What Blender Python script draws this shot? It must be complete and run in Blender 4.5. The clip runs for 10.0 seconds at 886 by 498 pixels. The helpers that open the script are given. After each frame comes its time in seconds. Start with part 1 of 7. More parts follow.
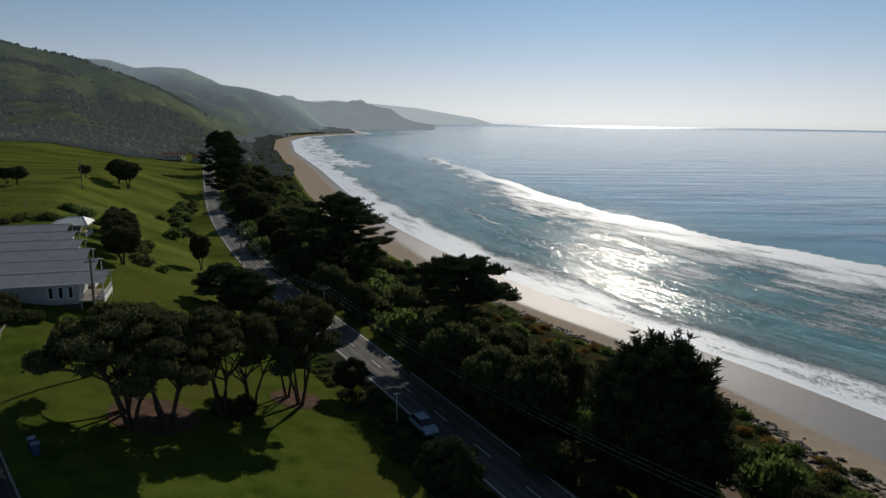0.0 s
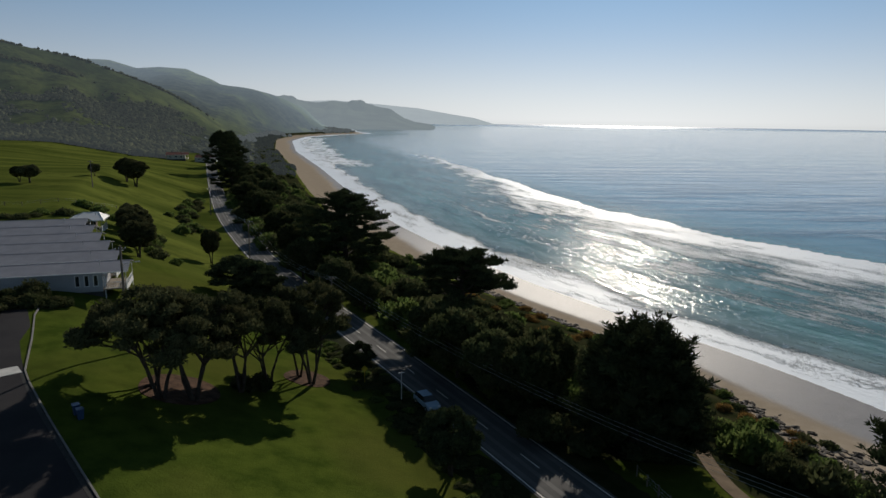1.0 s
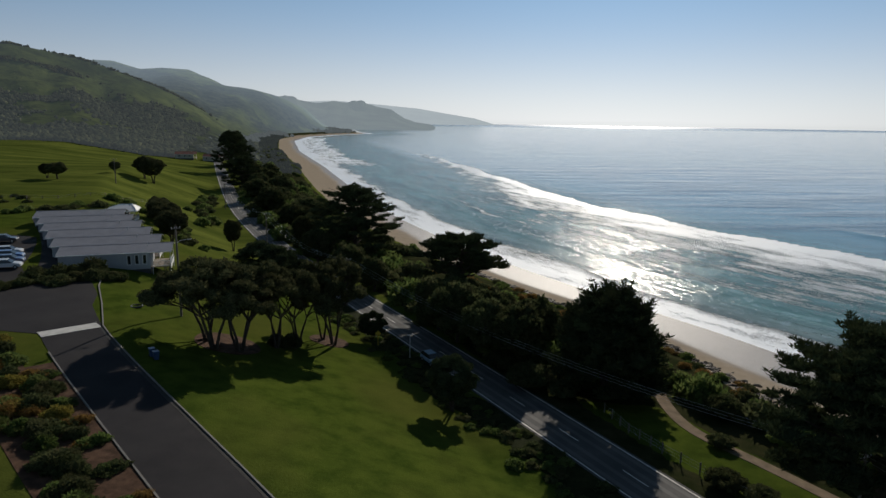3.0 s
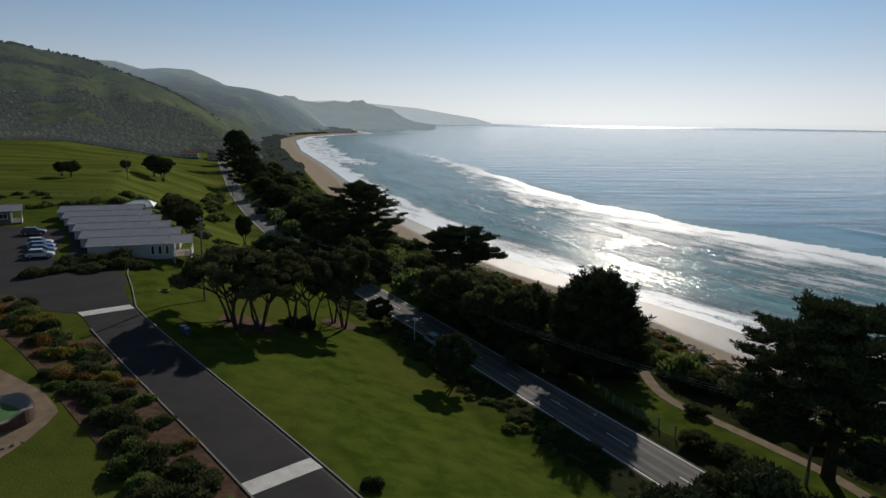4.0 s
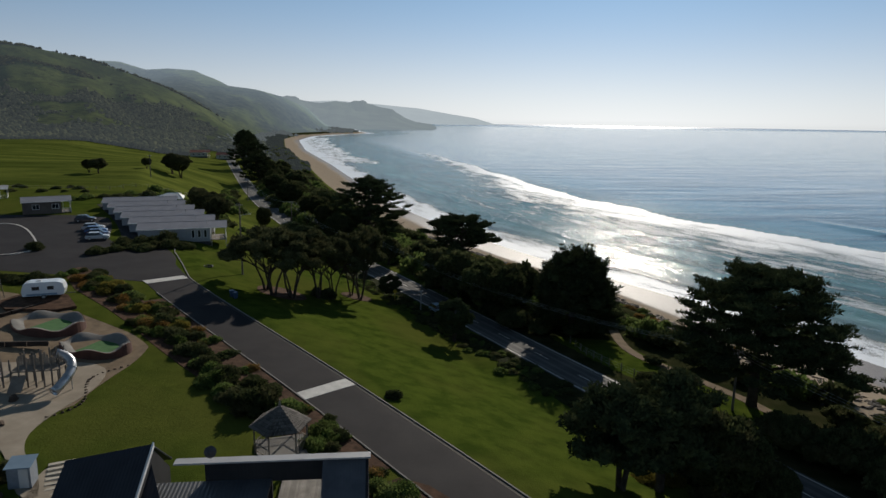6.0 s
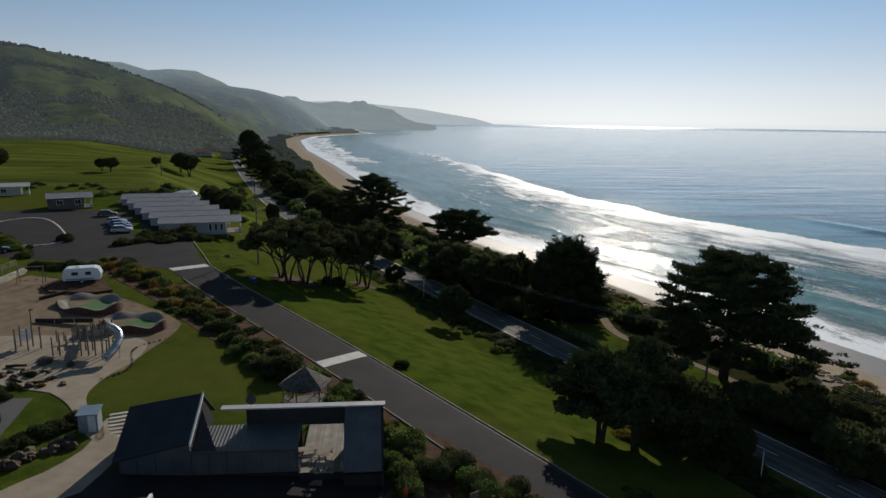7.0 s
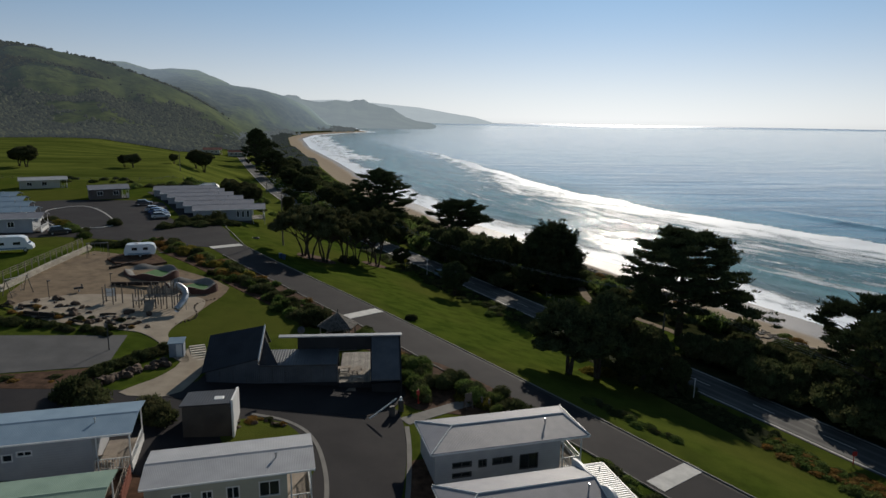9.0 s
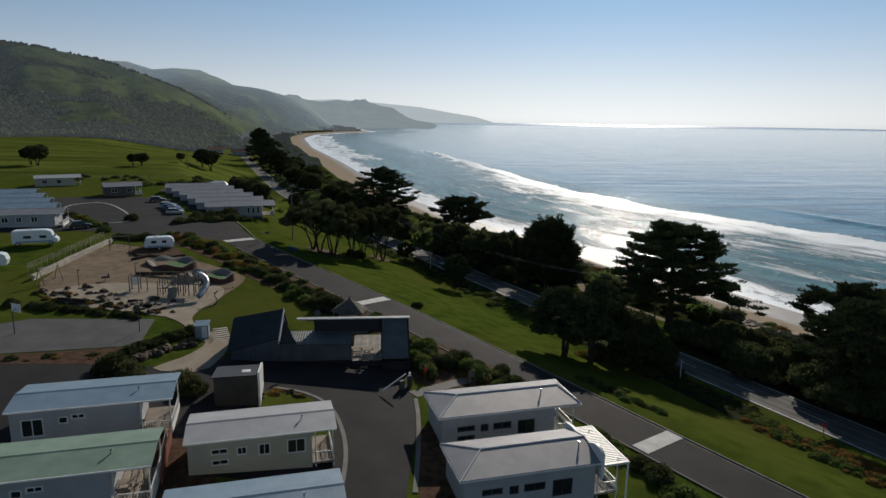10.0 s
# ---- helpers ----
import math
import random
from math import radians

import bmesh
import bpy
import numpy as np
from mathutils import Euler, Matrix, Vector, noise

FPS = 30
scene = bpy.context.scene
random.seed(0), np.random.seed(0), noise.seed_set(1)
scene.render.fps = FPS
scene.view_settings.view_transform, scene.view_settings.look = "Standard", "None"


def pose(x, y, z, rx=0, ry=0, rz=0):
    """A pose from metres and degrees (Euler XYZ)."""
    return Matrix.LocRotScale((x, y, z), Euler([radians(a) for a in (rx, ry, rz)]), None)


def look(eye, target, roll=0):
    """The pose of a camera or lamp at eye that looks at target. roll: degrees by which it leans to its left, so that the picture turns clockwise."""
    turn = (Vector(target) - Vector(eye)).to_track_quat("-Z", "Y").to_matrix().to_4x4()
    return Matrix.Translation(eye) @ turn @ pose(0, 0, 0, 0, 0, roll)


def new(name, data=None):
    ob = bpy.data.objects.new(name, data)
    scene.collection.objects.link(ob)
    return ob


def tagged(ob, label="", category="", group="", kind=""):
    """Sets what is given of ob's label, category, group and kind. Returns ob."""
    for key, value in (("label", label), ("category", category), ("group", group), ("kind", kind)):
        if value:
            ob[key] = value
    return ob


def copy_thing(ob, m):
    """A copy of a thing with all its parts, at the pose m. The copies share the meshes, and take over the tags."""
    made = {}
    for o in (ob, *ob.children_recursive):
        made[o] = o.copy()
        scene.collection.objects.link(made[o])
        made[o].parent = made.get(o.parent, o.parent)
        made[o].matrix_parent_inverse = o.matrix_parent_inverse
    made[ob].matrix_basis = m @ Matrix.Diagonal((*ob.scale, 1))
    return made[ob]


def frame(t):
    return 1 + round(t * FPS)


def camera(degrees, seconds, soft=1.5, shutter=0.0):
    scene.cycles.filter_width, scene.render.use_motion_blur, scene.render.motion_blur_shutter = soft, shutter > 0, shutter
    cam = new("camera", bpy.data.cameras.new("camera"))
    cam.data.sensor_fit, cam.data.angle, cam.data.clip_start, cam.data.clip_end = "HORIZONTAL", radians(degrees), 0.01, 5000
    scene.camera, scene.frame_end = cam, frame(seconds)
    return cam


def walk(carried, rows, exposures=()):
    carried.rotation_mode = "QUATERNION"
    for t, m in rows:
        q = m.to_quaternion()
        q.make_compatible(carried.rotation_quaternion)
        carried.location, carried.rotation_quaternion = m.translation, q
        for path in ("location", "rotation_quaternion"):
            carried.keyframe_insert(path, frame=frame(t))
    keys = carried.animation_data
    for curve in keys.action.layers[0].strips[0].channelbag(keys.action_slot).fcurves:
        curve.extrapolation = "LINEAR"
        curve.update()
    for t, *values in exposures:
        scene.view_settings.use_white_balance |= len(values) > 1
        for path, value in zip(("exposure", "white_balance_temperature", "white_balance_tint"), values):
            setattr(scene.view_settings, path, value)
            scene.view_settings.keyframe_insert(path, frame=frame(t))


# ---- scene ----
# ---- camera ----
cam = camera(69.0, 10.0)
PATH = [
    (0, (-0.226, -2.931, 26.411), (-0.296, -0.972, 26.012), 0.85),
    (0.5, (-0.205, -5.864, 26.341), (-0.274, -3.905, 25.942), 0.85),
    (1, (-0.173, -9.205, 26.36), (-0.242, -7.247, 25.961), 0.85),
    (1.5, (-0.09, -12.671, 26.302), (-0.159, -10.713, 25.903), 0.85),
    (2, (0.019, -16.515, 26.293), (-0.051, -14.556, 25.895), 0.85),
    (2.5, (0.062, -20.349, 26.362), (-0.007, -18.39, 25.964), 0.85),
    (4, (0.074, -32.438, 26.483), (0.004, -30.479, 26.084), 0.85),
    (4.5, (0.172, -36.815, 26.518), (0.102, -34.856, 26.12), 0.85),
    (5, (0.219, -41.126, 26.622), (0.149, -39.167, 26.224), 0.85),
    (5.5, (0.351, -45.796, 26.669), (0.28, -43.838, 26.27), 0.85),
    (7, (0.489, -59.693, 26.82), (0.418, -57.735, 26.422), 0.87),
    (7.5, (0.757, -64.673, 26.886), (0.685, -62.714, 26.487), 0.87),
    (8, (0.916, -69.31, 26.929), (0.844, -67.352, 26.529), 0.87),
    (8.5, (0.989, -73.868, 27.0), (0.918, -71.91, 26.598), 0.87),
    (9, (0.929, -78.764, 27.033), (0.859, -76.806, 26.631), 0.87),
    (9.5, (0.823, -82.508, 27.066), (0.752, -80.551, 26.663), 0.87),
    (10, (0.616, -85.446, 27.075), (0.545, -83.489, 26.672), 0.87),
]
walk(cam, [(t, look(eye, target, roll)) for t, eye, target, roll in PATH], [(0, -0.28, 6400, 10), (5, -0.18, 6400, 10), (10, -0.12, 6400, 10)])

# ---- daylight ----
SUN_BEARING, SUN_HEIGHT = 13.0, 25.0
world = bpy.data.worlds.new("sky")
scene.world = world
world.use_nodes = True
sky = world.node_tree.nodes.new("ShaderNodeTexSky")
sky.sky_type, sky.sun_disc = "NISHITA", False
sky.sun_elevation, sky.sun_rotation = radians(SUN_HEIGHT), radians(SUN_BEARING)
sky.air_density, sky.dust_density, sky.ozone_density = 1.0, 0.08, 2.0
back = world.node_tree.nodes["Background"]
back.inputs["Strength"].default_value = 0.072
# sea haze takes the colour out of the sky towards the horizon, all round
wire = world.node_tree.links.new
grey = world.node_tree.nodes.new("ShaderNodeRGBToBW")
tint = world.node_tree.nodes.new("ShaderNodeMix")
tint.data_type, tint.blend_type = "RGBA", "MULTIPLY"
tint.inputs[0].default_value = 1.0
blue = world.node_tree.nodes.new("ShaderNodeMix")
blue.data_type = "RGBA"
blue.inputs[6].default_value, blue.inputs[7].default_value = (0.62, 1.0, 1.48, 1), (0.95, 1.0, 1.035, 1)
up = world.node_tree.nodes.new("ShaderNodeTexCoord")
split = world.node_tree.nodes.new("ShaderNodeSeparateXYZ")
fade = world.node_tree.nodes.new("ShaderNodeMapRange")
fade.interpolation_type = "SMOOTHSTEP"
for k, v in enumerate((0.0, 0.20, 1.0, 0.0)):
    fade.inputs[k + 1].default_value = v
hazy = world.node_tree.nodes.new("ShaderNodeMix")
hazy.data_type = "RGBA"
hazy.inputs[0].default_value = 0.9
wire(sky.outputs[0], grey.inputs[0])
wire(grey.outputs[0], tint.inputs[6])
wire(up.outputs["Generated"], split.inputs[0])
wire(split.outputs["Z"], fade.inputs[0])
wire(fade.outputs[0], blue.inputs[0])
wire(blue.outputs[2], tint.inputs[7])
wire(sky.outputs[0], hazy.inputs[6])
wire(tint.outputs[2], hazy.inputs[7])
wire(hazy.outputs[2], back.inputs["Color"])
sun_lamp = new("sun", bpy.data.lights.new("sun", "SUN"))
sun_lamp.data.energy, sun_lamp.data.angle, sun_lamp.data.color = 4.1, radians(0.55), (1.0, 0.90, 0.76)
toward = Vector((math.sin(radians(SUN_BEARING)) * math.cos(radians(SUN_HEIGHT)),
                 math.cos(radians(SUN_BEARING)) * math.cos(radians(SUN_HEIGHT)), math.sin(radians(SUN_HEIGHT))))
sun_lamp.matrix_world = look(toward * 400, (0, 0, 0))


# ---- lie of the land ----
def lerp_table(v, table):
    if v <= table[0][0]:
        return table[0][1]
    for (a, p), (b, q) in zip(table, table[1:]):
        if v <= b:
            return p + (q - p) * (v - a) / (b - a)
    return table[-1][1]


def smooth(a, b, v):
    k = min(1.0, max(0.0, (v - a) / (b - a)))
    return k * k * (3 - 2 * k)


def soft_min(a, b, k):
    h = max(0.0, min(1.0, 0.5 + 0.5 * (b - a) / k))
    return b + (a - b) * h - k * h * (1 - h)


# the waterline: x by y
SHORE = ((-700, 560), (-100, 182), (-38, 141), (16, 107), (50, 86), (93, 64), (125, 42), (155, 23), (198, 0), (238, -18),
         (325, -49), (500, -106), (730, -186), (1040, -275), (1250, -305), (1400, -290), (1586, -238), (1750, -300), (2300, -420),
         (2900, -300), (3000, -235), (3100, -330), (3900, -300), (4500, 60), (5200, 150))


def shore(y):
    return 0.25 * sum(lerp_table(y + k, SHORE) for k in (-9, -3, 3, 9))


def seaward(x, y):
    return x - shore(y)


BEACH = ((-90, -9.45), (-70, -9.5), (-40, -10.8), (-33, -12.0), (-24, -12.95), (-11, -14.0), (0, -14.5), (60, -16), (200, -20))

# bearing, where the slope begins, where its crest stands, height: the near spur, then the hills behind it
HILLS = ((-75, 740, 1150, 130), (-42, 740, 1150, 128), (-34.4, 740, 1150, 119), (-32.5, 715, 1150, 112), (-30.8, 690, 1150, 106), (-29.4, 670, 1150, 100),
         (-27.6, 645, 1150, 86), (-25.7, 620, 1150, 71), (-23.8, 620, 1150, 56), (-21.8, 640, 1150, 35), (-20.4, 700, 1150, 20), (-18.8, 900, 1150, 0), (60, 900, 1150, 0))
BACK_HILLS = ((-75, 1050, 1750, 120), (-40, 1050, 1750, 125), (-29.4, 1050, 1750, 142), (-28.2, 1050, 1750, 141), (-26.4, 1000, 1750, 125), (-24.8, 980, 1750, 130),
              (-22.8, 960, 1750, 128), (-21.3, 950, 1750, 108), (-20.3, 960, 1750, 93), (-19, 1000, 1750, 90), (-17.3, 1080, 1780, 80), (-15.5, 1200, 1850, 68),
              (-12, 1400, 2100, 36), (-8, 1700, 2400, 10), (-5, 2000, 2600, 0), (60, 2200, 2700, 0))


def hill_row(x, y, table):
    a = math.degrees(math.atan2(x, y + 45))
    return [lerp_table(a, [(row[0], row[k]) for row in table]) for k in (1, 2, 3)]


def one_hill(x, y, table, seed):
    r, a = math.hypot(x, y + 45), math.degrees(math.atan2(x, y + 45))
    base, crest, h = hill_row(x, y, table)
    if h <= 0 or r < base:
        return 0.0
    k = min(1.0, (r - base) / (crest - base))
    n = noise.fractal(Vector((x * 0.0022, y * 0.0022, seed)), 0.9, 2.1, 6)
    gully = 1 - abs(noise.noise(Vector((a * 0.13 + 0.3 * n, r * 0.0008, seed + 4)))) * 2
    fold = 1 - abs(noise.noise(Vector((a * 0.34 + 0.25 * n, r * 0.0016, seed + 9)))) * 2
    rise = smooth(0, 1, k) * 0.5 + k * 0.5
    swing = 4 * k * (1 - k)
    fall = 1 - 0.6 * smooth(crest, crest + 450, r)
    return h * rise * fall * (1 + (0.22 * n - 0.34 * gully - 0.12 * fold) * swing) + 4 * n * smooth(0, 0.3, k) * min(1.0, h / 30)


def hills(x, y):
    if y < -45 or math.hypot(x, y + 45) < 300:
        return 0.0
    return max(0.0, one_hill(x, y, HILLS, 3.1), one_hill(x, y, BACK_HILLS, 8.4))


def bush(x, y):
    """How thickly the hill slopes are wooded: over 0 trees and scrub, under it pasture."""
    r = math.hypot(x, y + 45)
    base, crest, h = hill_row(x, y, HILLS)
    k = (r - base) / (crest - base)
    n = noise.fractal(Vector((x * 0.0062, y * 0.0062, 11.0)), 0.8, 2.1, 7)
    hollow = noise.noise(Vector((math.degrees(math.atan2(x, y + 45)) * 0.13, r * 0.0008, 7.1)))
    if k < 1:
        low = lerp_table(k, ((-0.02, 0.9), (0.05, 0.45), (0.2, 0.26), (0.5, 0.22), (0.72, 0.06), (0.82, -0.24), (0.95, -0.34), (1.0, -0.12)))
        band = math.exp(-((k - 0.84) / 0.035) ** 2) * smooth(-29.5, -31.5, math.degrees(math.atan2(x, y + 45))) * 0.8
    else:
        base, crest, h = hill_row(x, y, BACK_HILLS)
        low, band = lerp_table((r - base) / (crest - base), ((0.0, 0.3), (0.5, 0.2), (0.8, 0.08), (0.97, 0.02))), 0.0
    return 0.62 * n + low + band - 0.03 + 0.16 * (1 - abs(hollow) * 4)


def land(x, y):
    d = seaward(x, y)
    low = lerp_table(d, BEACH)
    if d < -60:
        plateau = -0.068 * (x + 45) + 0.0174 * (y - 53)
        plateau = soft_min(plateau, 3.0, 3.0)
        if y > 120:
            plateau += 0.35 * noise.noise(Vector((x * 0.012, y * 0.012, 1.0))) * smooth(120, 220, y)
        low = soft_min(plateau, -9.45 + (0.25 + 0.08 * smooth(60, 120, y)) * max(0.0, -90 - d), 0.8) if d < -90 else -9.45 + (low + 9.45) * smooth(-90, -60, d)
        if y > 250:
            low = low * (1 - smooth(250, 420, y)) + smooth(250, 420, y) * (-9.45 + min(12.5, 0.1 * max(0.0, -100 - d)))
    return low


def high_land(x, y):
    """The land with the far hills on it."""
    return land(x, y) + hills(x, y) * smooth(60, 160, -seaward(x, y))


# ---- materials ----
class Nodes:
    """A short way to wire a node material."""

    def __init__(self, name):
        self.mat = bpy.data.materials.new(name)
        self.mat.use_nodes = True
        self.tree = self.mat.node_tree
        self.shader = self.tree.nodes["Principled BSDF"]

    def add(self, kind, **settings):
        node = self.tree.nodes.new("ShaderNode" + kind)
        for key, value in settings.items():
            if key in node.inputs:
                node.inputs[key].default_value = value
        return node

    def link(self, a, b):
        self.tree.links.new(a, b)

    def place(self):
        return self.add("NewGeometry").outputs["Position"]

    def noise(self, scale, detail=4.0, rough=0.55, vector=None, distortion=0.0):
        node = self.add("TexNoise", Scale=scale, Detail=detail, Roughness=rough, Distortion=distortion)
        self.link(vector or self.place(), node.inputs["Vector"])
        return node.outputs["Fac"]

    def ramp(self, value, stops):
        node = self.add("ValToRGB")
        el = node.color_ramp.elements
        while len(el) < len(stops):
            el.new(0.5)
        for e, (at, col) in zip(el, stops):
            e.position = at
            e.color = (col, col, col, 1) if isinstance(col, (int, float)) else (*col, 1)
        self.link(value, node.inputs["Fac"])
        return node.outputs["Color"]

    def mix(self, fac, a, b, mode="MIX"):
        node = self.add("Mix")
        node.data_type, node.blend_type = "RGBA", mode
        for value, socket in ((fac, node.inputs[0]), (a, node.inputs[6]), (b, node.inputs[7])):
            if isinstance(value, bpy.types.NodeSocket):
                self.link(value, socket)
            else:
                socket.default_value = value if isinstance(value, (int, float)) else (*value, 1)
        return node.outputs[2]

    def math(self, op, a, b=0.0):
        node = self.add("Math")
        node.operation = op
        for value, socket in ((a, node.inputs[0]), (b, node.inputs[1])):
            if isinstance(value, bpy.types.NodeSocket):
                self.link(value, socket)
            else:
                socket.default_value = value
        return node.outputs[0]

    def attr(self, name):
        node = self.add("Attribute")
        node.attribute_name = name
        return node.outputs["Fac"]

    def bump(self, value, strength, distance):
        node = self.add("Bump", Strength=strength, Distance=distance)
        self.link(value, node.inputs["Height"])
        self.link(node.outputs[0], self.shader.inputs["Normal"])

    def finish(self, colour, rough=0.7, metal=0.0, spec=0.5):
        s = self.shader.inputs
        for value, socket in ((colour, s["Base Color"]), (rough, s["Roughness"])):
            if isinstance(value, bpy.types.NodeSocket):
                self.link(value, socket)
            else:
                socket.default_value = value if isinstance(value, (int, float)) else (*value, 1)
        s["Metallic"].default_value, s["Specular IOR Level"].default_value = metal, spec
        return self.mat


def surface(name, a, b, rough=0.7, scale=3.0, fine=40.0, bump=0.15, depth=0.01, metal=0.0, spec=0.4, vary=0.0, ribs=None):
    """Two colours mixed at two scales, with fine relief; ribs: spacing and axis of a ribbed sheet; vary: from object to object."""
    n = Nodes(name)
    big, small = n.noise(scale, 4), n.noise(fine, 5)
    col = n.mix(n.ramp(big, ((0.3, 0.0), (0.7, 1.0))), a, b)
    col = n.mix(n.math("MULTIPLY", small, 0.35), col, tuple(c * 0.55 for c in a))
    if vary:
        info = n.add("ObjectInfo")
        hue = n.add("HueSaturation")
        n.link(n.math("ADD", n.math("MULTIPLY", info.outputs["Random"], vary), 1 - vary / 2), hue.inputs["Value"])
        n.link(col, hue.inputs["Color"])
        col = hue.outputs[0]
    height = small
    if ribs:
        coord = n.add("TexCoord")
        sep = n.add("SeparateXYZ")
        n.link(coord.outputs["Object"], sep.inputs[0])
        wave = n.math("SINE", n.math("MULTIPLY", sep.outputs["XYZ".index(ribs[1])], 6.2832 / ribs[0]))
        height = n.math("ADD", n.math("MULTIPLY", wave, 0.5), n.math("MULTIPLY", small, 0.3))
    n.bump(height, bump, depth)
    return n.finish(col, n.math("ADD", n.math("MULTIPLY", small, 0.2), rough - 0.1), metal, spec)


def foliage(name, dark, light, yellow, rough=0.95, through_light=0.0):
    n = Nodes(name)
    info, geo = n.add("ObjectInfo"), n.add("NewGeometry")
    col = n.mix(geo.outputs["Random Per Island"], dark, light)
    patch = n.ramp(n.noise(0.45, 3), ((0.45, 0.0), (0.75, 0.6)))
    col = n.mix(patch, col, yellow)
    hue = n.add("HueSaturation")
    n.link(n.math("ADD", n.math("MULTIPLY", info.outputs["Random"], 0.5), 0.75), hue.inputs["Value"])
    n.link(col, hue.inputs["Color"])
    if through_light:
        # thin leaves let some of the sun behind them through
        leaf, blend = n.add("BsdfTranslucent"), n.add("MixShader")
        n.link(hue.outputs[0], leaf.inputs["Color"])
        blend.inputs[0].default_value = through_light
        n.link(n.shader.outputs[0], blend.inputs[1])
        n.link(leaf.outputs[0], blend.inputs[2])
        n.link(blend.outputs[0], n.tree.nodes["Material Output"].inputs["Surface"])
    return n.finish(hue.outputs[0], rough, 0.0, 0.0)


def make_hills():
    """Far hill country; bluish emission growing with distance stands in for haze."""
    n = Nodes("haze_glow_hill_country")
    p = n.place()
    pasture = n.mix(n.ramp(n.noise(0.006, 6, 0.62, p), ((0.4, 0.0), (0.6, 1.0))), (0.042, 0.056, 0.02), (0.098, 0.116, 0.036))
    pasture = n.mix(n.ramp(n.noise(0.05, 5, 0.7, p), ((0.46, 0.0), (0.62, 0.75))), pasture, (0.034, 0.04, 0.018))
    scrub = n.mix(n.ramp(n.noise(0.07, 6, 0.7, p), ((0.4, 0.0), (0.62, 1.0))), (0.012, 0.016, 0.010), (0.05, 0.055, 0.032))
    ragged = n.math("MULTIPLY", n.math("SUBTRACT", n.noise(0.04, 6, 0.75, p), 0.5), 0.9)
    col = n.mix(n.ramp(n.math("ADD", n.attr("bush"), ragged), ((-0.05, 0.0), (0.16, 1.0))), pasture, scrub)
    n.bump(n.noise(0.06, 6, 0.7, p), 0.8, 4.0)
    # distance haze put into the material as glow, stronger further off
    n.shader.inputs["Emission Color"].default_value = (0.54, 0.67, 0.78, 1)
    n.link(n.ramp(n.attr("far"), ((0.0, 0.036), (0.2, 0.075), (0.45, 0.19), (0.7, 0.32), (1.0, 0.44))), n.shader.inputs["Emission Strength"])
    return n.finish(col, 1.0, 0.0, 0.0)


def make_ground():
    n = Nodes("ground_cover")
    p = n.place()
    wide, mid, fine = n.noise(0.035, 4, vector=p), n.noise(0.35, 5, vector=p), n.noise(6.0, 5, vector=p)
    lawn = n.mix(n.ramp(mid, ((0.36, 0.0), (0.62, 1.0))), (0.044, 0.068, 0.011), (0.084, 0.113, 0.018))
    lawn = n.mix(n.ramp(wide, ((0.42, 0.0), (0.6, 0.7))), lawn, (0.10, 0.106, 0.024))
    lawn = n.mix(n.math("MULTIPLY", fine, 0.5), lawn, (0.018, 0.028, 0.006))
    stretch = n.add("Mapping")
    stretch.inputs["Scale"].default_value = (0.012, 0.06, 0.05)
    stretch.inputs["Rotation"].default_value = (0, 0, radians(8))
    n.link(p, stretch.inputs["Vector"])
    streak = n.noise(1.0, 6, 0.6, stretch.outputs[0])
    field = n.mix(n.ramp(streak, ((0.38, 0.0), (0.62, 1.0))), (0.052, 0.07, 0.014), (0.115, 0.135, 0.028))
    field = n.mix(n.ramp(n.noise(0.12, 6, 0.7, p), ((0.52, 0.0), (0.74, 0.7))), field, (0.03, 0.04, 0.01))
    scrub = n.mix(n.ramp(mid, ((0.35, 0.0), (0.65, 1.0))), (0.018, 0.024, 0.009), (0.042, 0.042, 0.02))
    sand = n.mix(n.ramp(n.noise(0.5, 6, 0.6, p), ((0.3, 0.0), (0.75, 1.0))), (0.32, 0.265, 0.20), (0.41, 0.345, 0.27))
    sand = n.mix(n.math("MULTIPLY", fine, 0.4), sand, (0.24, 0.195, 0.145))
    wet = n.attr("wet")
    sand = n.mix(wet, sand, (0.13, 0.127, 0.138))
    pasture = n.mix(n.ramp(n.noise(0.01, 6, 0.65, p), ((0.4, 0.0), (0.62, 1.0))), (0.045, 0.058, 0.02), (0.085, 0.105, 0.03))
    col = n.mix(n.attr("field"), lawn, field)
    col = n.mix(n.attr("hill"), col, pasture)
    ragged = n.math("SUBTRACT", mid, 0.5)
    col = n.mix(n.ramp(n.math("ADD", n.attr("scrub"), n.math("MULTIPLY", ragged, 0.7)), ((0.45, 0.0), (0.55, 1.0))), col, scrub)
    col = n.mix(n.ramp(n.math("ADD", n.attr("sand"), n.math("MULTIPLY", ragged, 0.5)), ((0.46, 0.0), (0.54, 1.0))), col, sand)
    n.bump(n.math("ADD", fine, n.math("MULTIPLY", mid, 1.5)), 0.5, 0.14)
    rough = n.math("SUBTRACT", 0.92, n.math("MULTIPLY", wet, 0.4))
    n.link(n.math("MULTIPLY", wet, 0.22), n.shader.inputs["Specular IOR Level"])
    return n.finish(col, rough, 0.0, 0.0)


